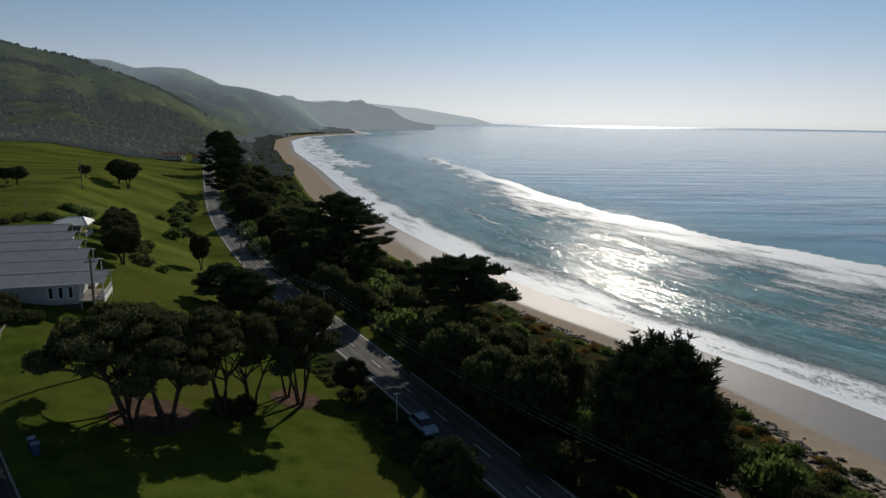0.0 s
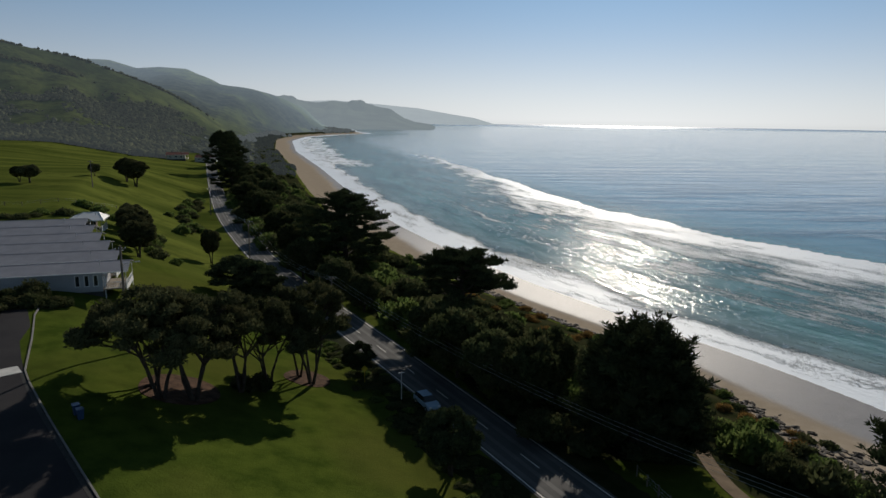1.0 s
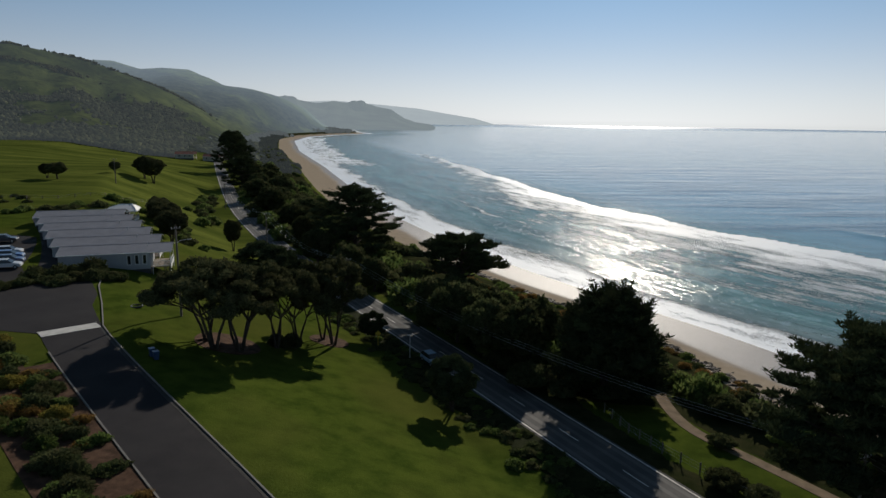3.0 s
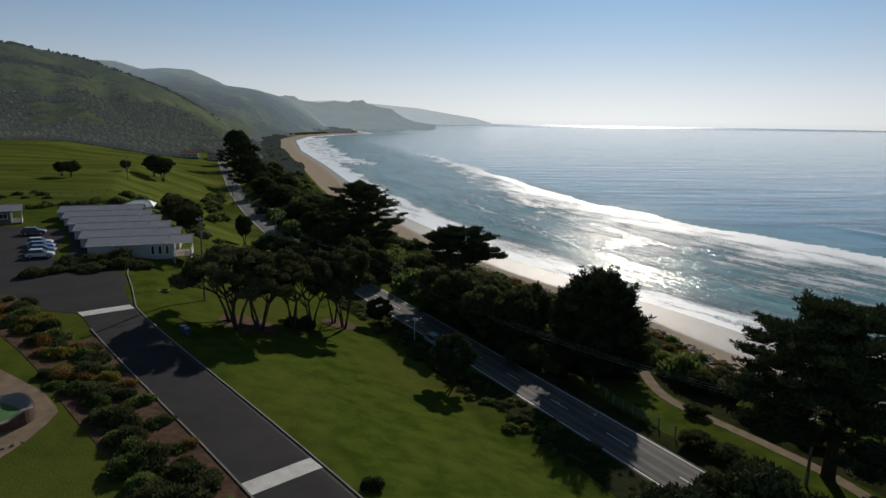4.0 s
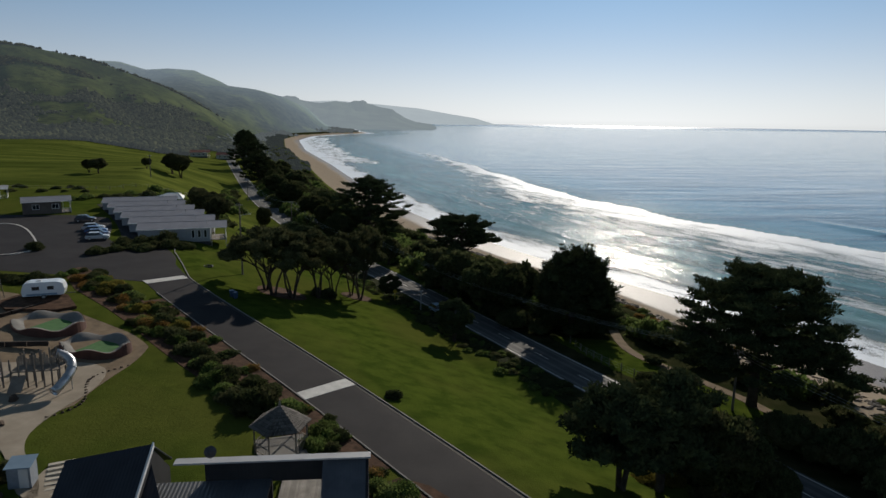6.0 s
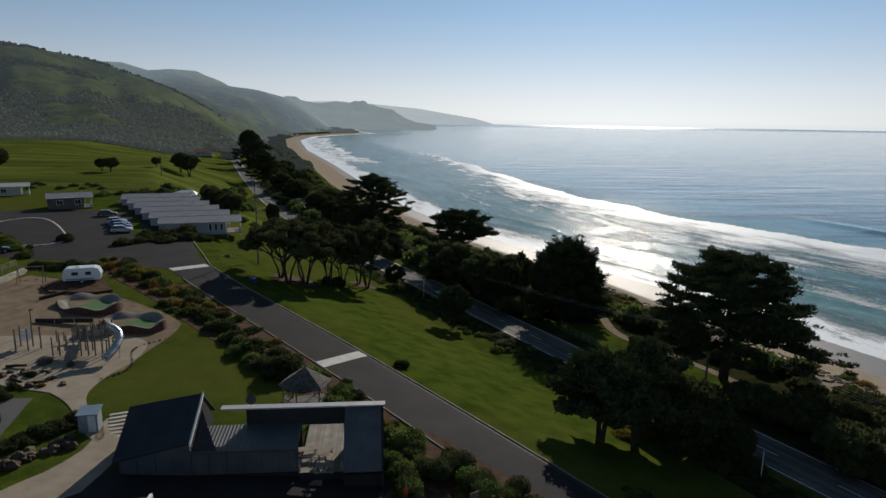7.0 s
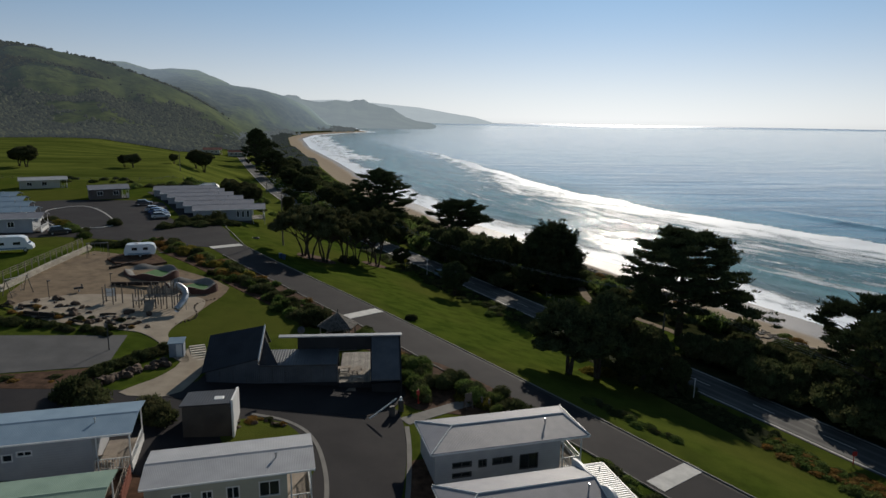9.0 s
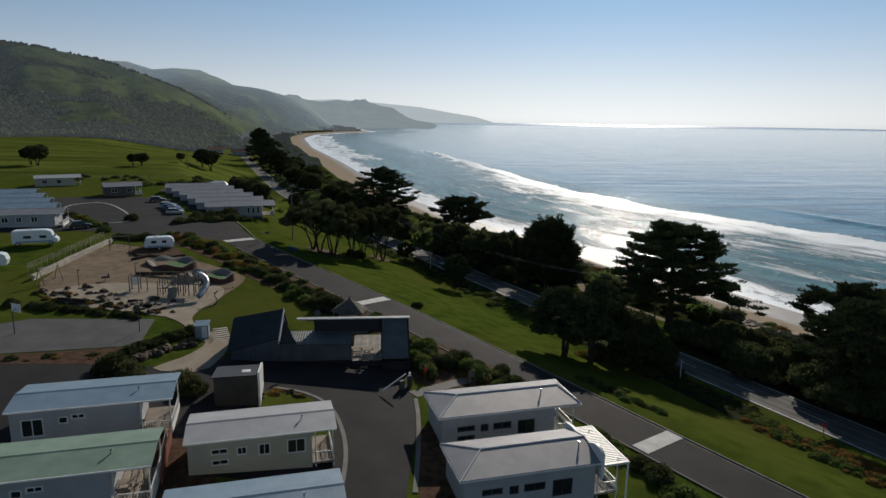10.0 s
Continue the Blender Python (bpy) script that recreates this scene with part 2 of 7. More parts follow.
def make_sea():
    n = Nodes("sea_water")
    p = n.place()
    d, surf = n.attr("seaward"), n.attr("surf")
    sep, join, crests = n.add("SeparateXYZ"), n.add("CombineXYZ"), n.add("CombineXYZ")
    n.link(p, sep.inputs[0])
    n.link(d, join.inputs[0])
    n.link(n.math("MULTIPLY", sep.outputs[1], 0.3), join.inputs[1])
    along = join.outputs[0]
    # swell runs in from the open sea, its crests square to the bay
    n.link(n.math("MULTIPLY", n.math("ADD", sep.outputs[0], n.math("MULTIPLY", sep.outputs[1], 0.35)), 0.22), crests.inputs[0])
    n.link(n.math("SUBTRACT", sep.outputs[1], n.math("MULTIPLY", sep.outputs[0], 0.12)), crests.inputs[1])
    swell_way = crests.outputs[0]
    torn, lace = n.noise(0.11, 10, 0.74, along), n.noise(0.8, 10, 0.8, p, 1.5)
    cover = n.math("ADD", n.math("MULTIPLY", torn, 0.62), n.math("MULTIPLY", lace, 0.38))
    foam = n.ramp(n.math("ADD", n.math("SUBTRACT", cover, 0.975), surf), ((0.0, 0.0), (0.03, 0.45), (0.10, 1.0)))
    depth = n.ramp(n.math("DIVIDE", d, 500.0), ((0.0, (0.24, 0.29, 0.30)), (0.04, (0.15, 0.295, 0.32)), (0.2, (0.115, 0.265, 0.325)), (0.5, (0.11, 0.235, 0.35)), (1.0, (0.115, 0.24, 0.375))))
    inshore = n.ramp(n.math("DIVIDE", d, 400.0), ((0.2, 1.0), (0.4, 0.0)))
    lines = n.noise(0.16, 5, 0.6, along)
    # shaded wave faces put into the inshore water colour as dark streaks
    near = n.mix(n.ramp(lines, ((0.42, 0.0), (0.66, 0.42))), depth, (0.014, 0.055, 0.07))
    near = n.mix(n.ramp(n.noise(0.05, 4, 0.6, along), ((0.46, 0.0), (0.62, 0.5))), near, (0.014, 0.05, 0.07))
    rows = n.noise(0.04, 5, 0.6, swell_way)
    # dark sides of the swell likewise mixed into the far water colour
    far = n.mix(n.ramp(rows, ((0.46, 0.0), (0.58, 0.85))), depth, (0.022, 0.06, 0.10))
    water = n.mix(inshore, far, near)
    col = n.mix(foam, water, (0.80, 0.86, 0.93))
    chop, ripple = n.noise(0.35, 3, 0.55, along), n.noise(1.1, 3, 0.6, p)
    small = n.math("ADD", n.math("MULTIPLY", chop, 0.6), n.math("ADD", n.math("MULTIPLY", ripple, 0.3), n.math("MULTIPLY", lines, 0.6)))
    h = n.math("MULTIPLY", small, n.ramp(n.math("DIVIDE", d, 1500.0), ((0.0, 0.15), (0.012, 0.3), (0.06, 0.3), (0.085, 0.06), (0.4, 0.05), (1.0, 0.03))))
    h = n.math("ADD", h, n.math("MULTIPLY", rows, n.ramp(n.math("DIVIDE", d, 1500.0), ((0.03, 0.0), (0.1, 0.5), (0.4, 0.6), (1.0, 0.7)))))
    n.bump(n.math("ADD", h, n.math("MULTIPLY", foam, 0.25)), 1.0, 1.6)
    n.shader.inputs["IOR"].default_value = 1.33
    reach = n.math("DIVIDE", sep.outputs[1], 5000.0)
    smoothness = n.ramp(reach, ((0.0, 0.17), (0.045, 0.17), (0.07, 0.06), (0.6, 0.06), (0.72, 0.18), (1.0, 0.36)))
    sea = n.finish(col, n.math("ADD", smoothness, n.math("MULTIPLY", foam, 0.42)), 0.0, 0.5)
    # noise-masked specular splits sun glare into sparkles; the open sea is dull and even
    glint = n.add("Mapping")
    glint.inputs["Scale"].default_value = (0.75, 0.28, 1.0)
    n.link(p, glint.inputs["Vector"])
    sparkle_mask = n.ramp(n.noise(1.0, 4, 0.7, glint.outputs[0]), ((0.545, 0.03), (0.60, 1.0)))
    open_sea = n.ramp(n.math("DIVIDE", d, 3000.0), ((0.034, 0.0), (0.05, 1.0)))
    gloss = n.mix(open_sea, n.math("MULTIPLY", sparkle_mask, 0.6), (0.3, 0.3, 0.3))
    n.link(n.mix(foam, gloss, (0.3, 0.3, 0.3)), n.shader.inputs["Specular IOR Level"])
    return sea


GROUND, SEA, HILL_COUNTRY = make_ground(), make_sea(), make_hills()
ASPHALT = surface("worn_asphalt", (0.024, 0.0225, 0.0255), (0.038, 0.036, 0.038), 0.8, 0.25, 9.0, 0.2, 0.01, spec=0.08)
HIGHWAY = surface("grey_chip_seal_road", (0.075, 0.075, 0.075), (0.115, 0.113, 0.11), 0.8, 0.3, 9.0, 0.2, 0.01, spec=0.1)
CONCRETE = surface("concrete", (0.15, 0.145, 0.135), (0.22, 0.21, 0.195), 0.9, 0.8, 14.0, 0.15, 0.01)
PALE_PAINT = surface("worn_pale_paint", (0.44, 0.435, 0.42), (0.64, 0.63, 0.60), 0.8, 1.0, 9.0, 0.15, 0.006)
WHITE_LINE = surface("white_road_paint", (0.62, 0.61, 0.57), (0.78, 0.77, 0.73), 0.7, 1.2, 16.0, 0.1, 0.005)
GRAVEL = surface("sandy_gravel", (0.15, 0.115, 0.08), (0.25, 0.19, 0.13), 0.95, 0.7, 10.0, 0.4, 0.03, spec=0.08)
PALE_SAND = surface("pale_playground_sand", (0.27, 0.23, 0.18), (0.38, 0.33, 0.265), 0.95, 0.5, 8.0, 0.5, 0.05, spec=0.08)
GROUNDCOVER = surface("dark_groundcover", (0.012, 0.018, 0.006), (0.035, 0.04, 0.015), 0.95, 0.8, 7.0, 0.9, 0.12, spec=0.03)
MULCH = surface("bark_mulch", (0.045, 0.027, 0.018), (0.13, 0.076, 0.05), 0.95, 1.2, 12.0, 0.6, 0.05, spec=0.08)
BARK = surface("tree_bark", (0.04, 0.032, 0.026), (0.095, 0.078, 0.062), 0.9, 1.5, 14.0, 0.5, 0.03, spec=0.08)
CYPRESS = foliage("cypress_foliage", (0.03, 0.042, 0.022), (0.07, 0.09, 0.04), (0.085, 0.09, 0.042), through_light=0.12)
GUM_LEAF = foliage("olive_leaf", (0.038, 0.046, 0.022), (0.092, 0.098, 0.046), (0.12, 0.11, 0.052), through_light=0.3)
SHRUB_LEAF = foliage("coastal_shrub_leaf", (0.05, 0.08, 0.022), (0.125, 0.175, 0.05), (0.185, 0.195, 0.07), through_light=0.45)
DARK_LEAF = foliage("dark_shrub_leaf", (0.034, 0.046, 0.02), (0.085, 0.10, 0.042), (0.115, 0.10, 0.052), through_light=0.35)
TAN_LEAF = foliage("dry_tan_grass", (0.12, 0.075, 0.028), (0.25, 0.16, 0.055), (0.3, 0.15, 0.03), through_light=0.4)
GOLD_LEAF = foliage("golden_flowering_leaf", (0.085, 0.085, 0.024), (0.2, 0.17, 0.04), (0.24, 0.19, 0.035), through_light=0.4)
# the next three woods emit a faint pale blue in place of haze
HAZE_GLOW_WOODS = foliage("haze_glow_woodland", (0.02, 0.025, 0.014), (0.07, 0.075, 0.04), (0.08, 0.084, 0.042))
HAZE_GLOW_WOODS.node_tree.nodes["Principled BSDF"].inputs["Emission Color"].default_value = (0.62, 0.70, 0.74, 1)
HAZE_GLOW_WOODS.node_tree.nodes["Principled BSDF"].inputs["Emission Strength"].default_value = 0.06
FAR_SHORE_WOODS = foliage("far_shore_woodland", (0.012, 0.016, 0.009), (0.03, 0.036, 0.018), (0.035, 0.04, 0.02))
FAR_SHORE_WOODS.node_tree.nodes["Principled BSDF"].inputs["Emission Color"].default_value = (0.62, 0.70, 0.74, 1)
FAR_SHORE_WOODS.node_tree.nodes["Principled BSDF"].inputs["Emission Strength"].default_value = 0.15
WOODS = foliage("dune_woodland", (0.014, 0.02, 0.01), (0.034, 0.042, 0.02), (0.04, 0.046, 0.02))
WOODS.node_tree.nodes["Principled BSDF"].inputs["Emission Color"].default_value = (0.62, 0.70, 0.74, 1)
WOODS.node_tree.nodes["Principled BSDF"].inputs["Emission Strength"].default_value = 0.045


# ---- building helpers ----
def mesh_from(name, verts, faces):
    me = bpy.data.meshes.new(name)
    me.from_pydata(verts, [], faces)
    me.update()
    return me


def part(name, shape, material, parent, label=""):
    """Links a bmesh or a mesh as one mesh object under a thing or a part."""
    if isinstance(shape, bmesh.types.BMesh):
        me = bpy.data.meshes.new(name)
        bmesh.ops.recalc_face_normals(shape, faces=shape.faces)
        shape.to_mesh(me)
        shape.free()
    else:
        me = shape
    if not me.materials:
        me.materials.append(material)
    ob = new(name, me)
    ob.parent = parent
    return tagged(ob, label)


def thing(name, x, y, rz=0.0, label="", category="", group="", kind="", z=None, scale=1.0):
    ob = new(name)
    ob.empty_display_size = 0.5
    ob.matrix_basis = pose(x, y, land(x, y) if z is None else z, 0, 0, rz)
    ob.scale = (scale,) * 3
    return tagged(ob, label, category, group, kind)


def piece(name, shape, material, label, category, group="", kind="", at=None):
    ob = part(name, shape, material, None)
    if at is not None:
        ob.matrix_basis = at
    return tagged(ob, label, category, group, kind)


def box(bm, x, y, z, sx, sy, sz, rz=0.0, bevel=0.0, rx=0.0, ry=0.0):
    """A box with its centre at x, y and its foot at z."""
    made = bmesh.ops.create_cube(bm, size=1.0, matrix=pose(x, y, z + sz / 2, rx, ry, rz) @ Matrix.Diagonal((sx, sy, sz, 1)))
    if bevel:
        edges = {e for v in made["verts"] for e in v.link_edges}
        bmesh.ops.bevel(bm, geom=list(edges), offset=bevel, segments=1, affect="EDGES")
    return bm


def boxes(*rows, **kw):
    bm = bmesh.new()
    for row in rows:
        box(bm, *row, **kw)
    return bm


def prism(outline, z0, z1, axis="z"):
    """An outline (list of 2D points) drawn out from z0 to z1; axis y: the outline lies in x, z."""
    bm = bmesh.new()
    put = (lambda p, q: (p[0], p[1], q)) if axis == "z" else (lambda p, q: (p[0], q, p[1])) if axis == "y" else (lambda p, q: (q, p[0], p[1]))
    a = [bm.verts.new(put(p, z0)) for p in outline]
    b = [bm.verts.new(put(p, z1)) for p in outline]
    bm.faces.new(a)
    bm.faces.new(b[::-1])
    for k in range(len(a)):
        m = (k + 1) % len(a)
        bm.faces.new((a[k], a[m], b[m], b[k]))
    return bm


def tube(bm, points, radii, sides=7):
    """A tapered tube along points."""
    pts = [Vector(p) for p in points]
    rings = []
    for k, p in enumerate(pts):
        way = (pts[min(k + 1, len(pts) - 1)] - pts[max(k - 1, 0)]).normalized()
        u = way.cross(Vector((0.31, 0.95, 0.05))).normalized()
        v = way.cross(u)
        r = radii[min(k, len(radii) - 1)]
        rings.append([bm.verts.new(p + (u * math.cos(a) + v * math.sin(a)) * r) for a in (6.2832 * j / sides for j in range(sides))])
    for a, b in zip(rings, rings[1:]):
        for j in range(sides):
            bm.faces.new((a[j], a[(j + 1) % sides], b[(j + 1) % sides], b[j]))
    bm.faces.new(rings[0])
    bm.faces.new(rings[-1][::-1])
    return bm


def sample_line(points, step):
    out = []
    for a, b in zip(points, points[1:]):
        a, b = Vector(a), Vector(b)
        k = max(1, int((b - a).length / step))
        out += [a.lerp(b, j / k) for j in range(k)]
    out.append(Vector(points[-1]))
    return out


def rounded(points, times=3):
    """Chaikin's corner cutting on an open line."""
    pts = [Vector(p) for p in points]
    for _ in range(times):
        cut = [pts[0]]
        for a, b in zip(pts, pts[1:]):
            cut += [a.lerp(b, 0.25), a.lerp(b, 0.75)]
        pts = cut + [pts[-1]]
    return pts


def ribbon(points, left, right, lift, step=1.5, across=6, skirt=0.3, top=None):
    """A strip along a line, from left to right of it, laid on the land, with its edges turned down."""
    line = sample_line(points, step)
    bm = bmesh.new()
    rows = []
    for k, p in enumerate(line):
        way = (line[min(k + 1, len(line) - 1)] - line[max(k - 1, 0)]).normalized()
        side = Vector((way.y, -way.x))
        row = []
        for j in range(across + 1):
            o = left + (right - left) * j / across
            q = p + side * o
            row.append((q.x, q.y, land(q.x, q.y) + lift + (top(j / across) if top else 0.0)))
        row = [(*row[0][:2], row[0][2] - skirt)] + row + [(*row[-1][:2], row[-1][2] - skirt)]
        rows.append([bm.verts.new(c) for c in row])
    for a, b in zip(rows, rows[1:]):
        for j in range(len(a) - 1):
            bm.faces.new((a[j], a[j + 1], b[j + 1], b[j]))
    for row in (rows[0], rows[-1]):
        drop = [bm.verts.new((v.co.x, v.co.y, v.co.z - skirt)) for v in row]
        for j in range(len(row) - 1):
            bm.faces.new((row[j], row[j + 1], drop[j + 1], drop[j]))
    return bm


def patch(outline, lift, step=0.8, skirt=0.25, rounds=2):
    """A flat bed inside a closed outline, laid on the land."""
    pts = [Vector(p) for p in outline]
    for _ in range(rounds):
        pts = [q for a, b in zip(pts, pts[1:] + pts[:1]) for q in (a.lerp(b, 0.25), a.lerp(b, 0.75))]
    ys = [p.y for p in pts]
    y0, y1 = min(ys), max(ys)
    count = max(4, int((y1 - y0) / step))
    spans = []
    for k in range(count + 1):
        y = y0 + (y1 - y0) * (k + 0.5 * (k == 0) * 0.02 - 0.01 * (k == count)) / count
        xs = sorted(a.x + (b.x - a.x) * (y - a.y) / (b.y - a.y) for a, b in zip(pts, pts[1:] + pts[:1]) if (a.y <= y) != (b.y <= y))
        if len(xs) >= 2:
            spans.append((y, xs[0], xs[-1]))
    wide = max(2, int(max(b - a for _, a, b in spans) / step))
    bm, rows = bmesh.new(), []
    for y, a, b in spans:
        row = [(a, y, land(a, y) + lift - skirt)]
        row += [(a + (b - a) * j / wide, y, land(a + (b - a) * j / wide, y) + lift) for j in range(wide + 1)]
        row.append((b, y, land(b, y) + lift - skirt))
        rows.append([bm.verts.new(c) for c in row])
    for a, b in zip(rows, rows[1:]):
        for j in range(len(a) - 1):
            bm.faces.new((a[j], a[j + 1], b[j + 1], b[j]))
    return bm


# ---- ground, sea, roads ----
def polar_sheet(name, bearings, radii, height, values):
    verts, faces, kept = [], [], {k: [] for k in values}
    for r in radii:
        for a in bearings:
            x, y = r * math.sin(radians(a)), r * math.cos(radians(a)) - 45
            verts.append((x, y, height(x, y)))
    w = len(bearings)
    for i in range(len(radii) - 1):
        for j in range(w - 1):
            k = i * w + j
            faces.append((k, k + 1, k + w + 1, k + w))
    me = mesh_from(name, verts, faces)
    for key, fn in values.items():
        layer = me.attributes.new(key, "FLOAT", "POINT")
        layer.data.foreach_set("value", [fn(*v) for v in verts])
    me.polygons.foreach_set("use_smooth", [True] * len(faces))
    return me


fan = [-180 + 4 * k for k in range(34)] + [-44 + 0.3 * k for k in range(287)] + [42.5 + 4 * k for k in range(35)]
fan[-1] = 180
rings = [0.5 + 1.5 * k for k in range(134)]
while rings[-1] < 4800:
    rings.append(rings[-1] * 1.022)


def is_field(x, y, z):
    return smooth(128, 150, y + 0.35 * x + 45)


def is_hill(x, y, z):
    r = math.hypot(x, y + 45)
    return smooth(600, 740, r) * (1 if seaward(x, y) < -100 else 0)


def is_scrub(x, y, z):
    d = seaward(x, y)
    verge = smooth(-70, -68, d) * (1 - smooth(-59, -56, d)) * smooth(16, 22, y) * (1 - smooth(52, 58, y))
    return smooth(-76, -71, d) * (1 - smooth(-38, -34, d)) * (1 - verge)


def is_wet(x, y, z):
    return smooth(-27, -24, seaward(x, y) - 10 * smooth(130, 320, y) + 2.5 * noise.noise(Vector((x * 0.03, y * 0.03, 7.0))))


def sand_share(x, y, z):
    return smooth(-37, -31, seaward(x, y) + 12 * (1 - smooth(45, 85, y)))


ground = piece("ground", polar_sheet("ground", fan, rings, land,
               {"field": is_field, "hill": is_hill, "scrub": is_scrub, "sand": sand_share, "wet": is_wet}),
               GROUND, "green lawns, paddocks, scrub and beach sand along a bay", "ground", kind="structure")


def hill_height(x, y):
    h = hills(x, y) * smooth(60, 160, -seaward(x, y))
    return land(x, y) + (h if h > 0.4 else h * 8 - 3.0)


hill_fan = [-76 + 0.9 * k for k in range(36)] + [-43.6 + 0.25 * k for k in range(163)]
hill_rings = [440 * 1.0145 ** k for k in range(128)]
piece("backdrop_hills", polar_sheet("backdrop_hills", hill_fan, hill_rings, hill_height, {"bush": lambda x, y, z: bush(x, y), "far": lambda x, y, z: smooth(700, 2300, math.hypot(x, y))}), HILL_COUNTRY, "green hills with pasture and bush behind the bay, haze put in as glow", "distant hills", kind="structure")


# the outermost line of breakers: distance from the waterline by y
BREAK = ((-60, 112), (110, 110), (155, 110), (190, 112), (226, 107), (260, 102), (317, 101), (400, 105), (540, 118), (690, 122), (800, 118), (1000, 112))


def smooth_far(r):
    return 1 - smooth(400, 1200, r)


def breaker(x, y, d):
    """How far behind the crest of the outer breakers a place lies, towards the shore."""
    return lerp_table(y, BREAK) + 7 * noise.noise(Vector((x * 0.02, y * 0.02, 5.0))) + 2.5 * noise.noise(Vector((x * 0.09, y * 0.09, 6.0))) - d


def surf(x, y, d):
    """How much foam lies on the water."""
    if d < -30 or d > 420 or y > 2600:
        return 0.0
    n = noise.noise(Vector((x * 0.021, y * 0.021, 2.0)))
    n2 = noise.noise(Vector((x * 0.05, y * 0.05, 8.0)))
    wash = d + 5 * n + 3 * n2
    a = lerp_table(wash, ((-16, 0.56), (-9, 0.64), (-4, 0.61), (2, 0.58), (7, 0.44), (22, 0.33), (40, 0.26)))
    b = breaker(x, y, d)
    reach = lerp_table(y, ((120, 50), (200, 46), (330, 30), (450, 18), (600, 11), (700, 5)))
    if b > -1:
        white = lerp_table(b / reach, ((0, 0.66), (0.15, 0.64), (0.4, 0.58), (0.7, 0.52), (1.1, 0.47), (1.7, 0.42), (2.4, 0.0))) + 0.07 * n2
        a = max(a, white * (1 - smooth(690, 800, y)) * smooth(-1, 0.5, b))
    # smaller broken waves between the outer line and the beach
    for c, w, y0, y1, h in ((33, 6, 225, 325, 0.52), (74, 4, 520, 620, 0.50), (28, 9, 30, 118, 0.56), (60, 3, 330, 470, 0.44), (150, 4, 640, 760, 0.46), (110, 5, 880, 1000, 0.5)):
        k = smooth(y0 - 15, y0 + 25, y) * (1 - smooth(y1 - 25, y1 + 15, y))
        a = max(a, h * k * math.exp(-((d + 9 * n2 - c) / w) ** 2))
    # the shallow head of the bay is white with old foam
    a = max(a, 0.54 * smooth(380, 560, y) * (1 - smooth(30, 62, d + 14 * n)) * (1 - smooth(1150, 1400, y)))
    return a


def sea_height(x, y):
    d = seaward(x, y)
    r = math.hypot(x, y)
    if d < -30:
        return -14.6
    if r > 1200:
        return -14.02
    b = breaker(x, y, d)
    roll = 1.1 * (math.exp(-(b / 6.0) ** 2) if b > 0 else math.exp(-(b / 3.0) ** 2))
    crest = d + 17 * noise.noise(Vector((x * 0.011, y * 0.011, 5.0)))
    wave = sum(h * math.exp(-((crest - c) / w) ** 2) for c, w, h in ((26, 3.5, 0.35), (70, 5, 0.5), (150, 5, 1.1 * (1 - smooth(190, 250, y)))))
    wave *= 0.3 + 0.9 * max(0.0, noise.noise(Vector((x * 0.016, y * 0.016, 9.0))) + 0.25)
    return -14.02 + (wave + roll * smooth(0.0, 0.4, noise.noise(Vector((x * 0.013, y * 0.013, 1.0))) + 0.3)) * smooth_far(r)


sea_fan = [-30 + 0.2 * k for k in range(400)] + [50 + 4 * k for k in range(22)]
sea_rings = [60 * 1.0125 ** k for k in range(62)]
sea_rings += [sea_rings[-1] * 1.0095 ** k for k in range(1, 170)]
while sea_rings[-1] < 4900:
    sea_rings.append(sea_rings[-1] * 1.02)
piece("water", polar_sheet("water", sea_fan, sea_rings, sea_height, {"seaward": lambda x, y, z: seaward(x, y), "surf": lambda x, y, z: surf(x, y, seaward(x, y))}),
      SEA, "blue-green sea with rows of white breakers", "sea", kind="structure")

HIGHWAY_LINE = rounded([(-330, 800), (-245, 600), (-176, 430), (-129, 316), (-87.5, 218), (-47, 139.5), (-15, 90), (11, 48), (42, -3), (63, -38), (100, -95)], 2)
LANE_LINE = rounded([(-95, 118), (-75, 92), (-60, 66), (-49, 50.5), (-41, 42), (-30, 31), (-15, 16.2), (4, -4), (21, -23.2), (34, -38), (60, -70)], 2)
flat_line = [p.to_2d() for p in HIGHWAY_LINE]
road_main = piece("road_main", ribbon(flat_line, -3.4, 3.4, 0.05, 2.0), HIGHWAY, "grey two-lane coast road", "road", kind="structure")
for o in (-3.0, 3.0):
    piece("road_line", ribbon(flat_line, o - 0.07, o + 0.07, 0.056, 2.0, 1, 0.004), WHITE_LINE, "painted white edge line on the road", "road marking", kind="structure")
TRACK = surface("polished_wheel_track", (0.10, 0.10, 0.10), (0.15, 0.148, 0.145), 0.75, 0.3, 9.0, 0.15, 0.01, spec=0.12)
for o in (-2.35, -0.95, 0.95, 2.35):
    piece("road_track", ribbon(flat_line, o - 0.28, o + 0.28, 0.054, 2.0, 1, 0.002), TRACK, "paler worn wheel track on the coast road", "road marking", kind="structure")
centre = sample_line([p for p in flat_line if -30 < p.y < 330], 3.0)
for k in range(0, len(centre) - 1, 3):
    piece("road_dash", ribbon([centre[k], centre[k + 1]], -0.06, 0.06, 0.058, 3.0, 1, 0.003), WHITE_LINE, "short painted white centre dash on the road", "road marking", "centre dashes", kind="structure")
lane = piece("road_lane", ribbon([p.to_2d() for p in LANE_LINE], -3.4, 3.4, 0.04, 1.5), ASPHALT, "dark asphalt lane through a holiday park", "road", kind="structure")


# ---- trees and shrubs ----
def unit_ball(rng, count):
    v = rng.normal(size=(count, 3))
    return v / np.linalg.norm(v, axis=1)[:, None]


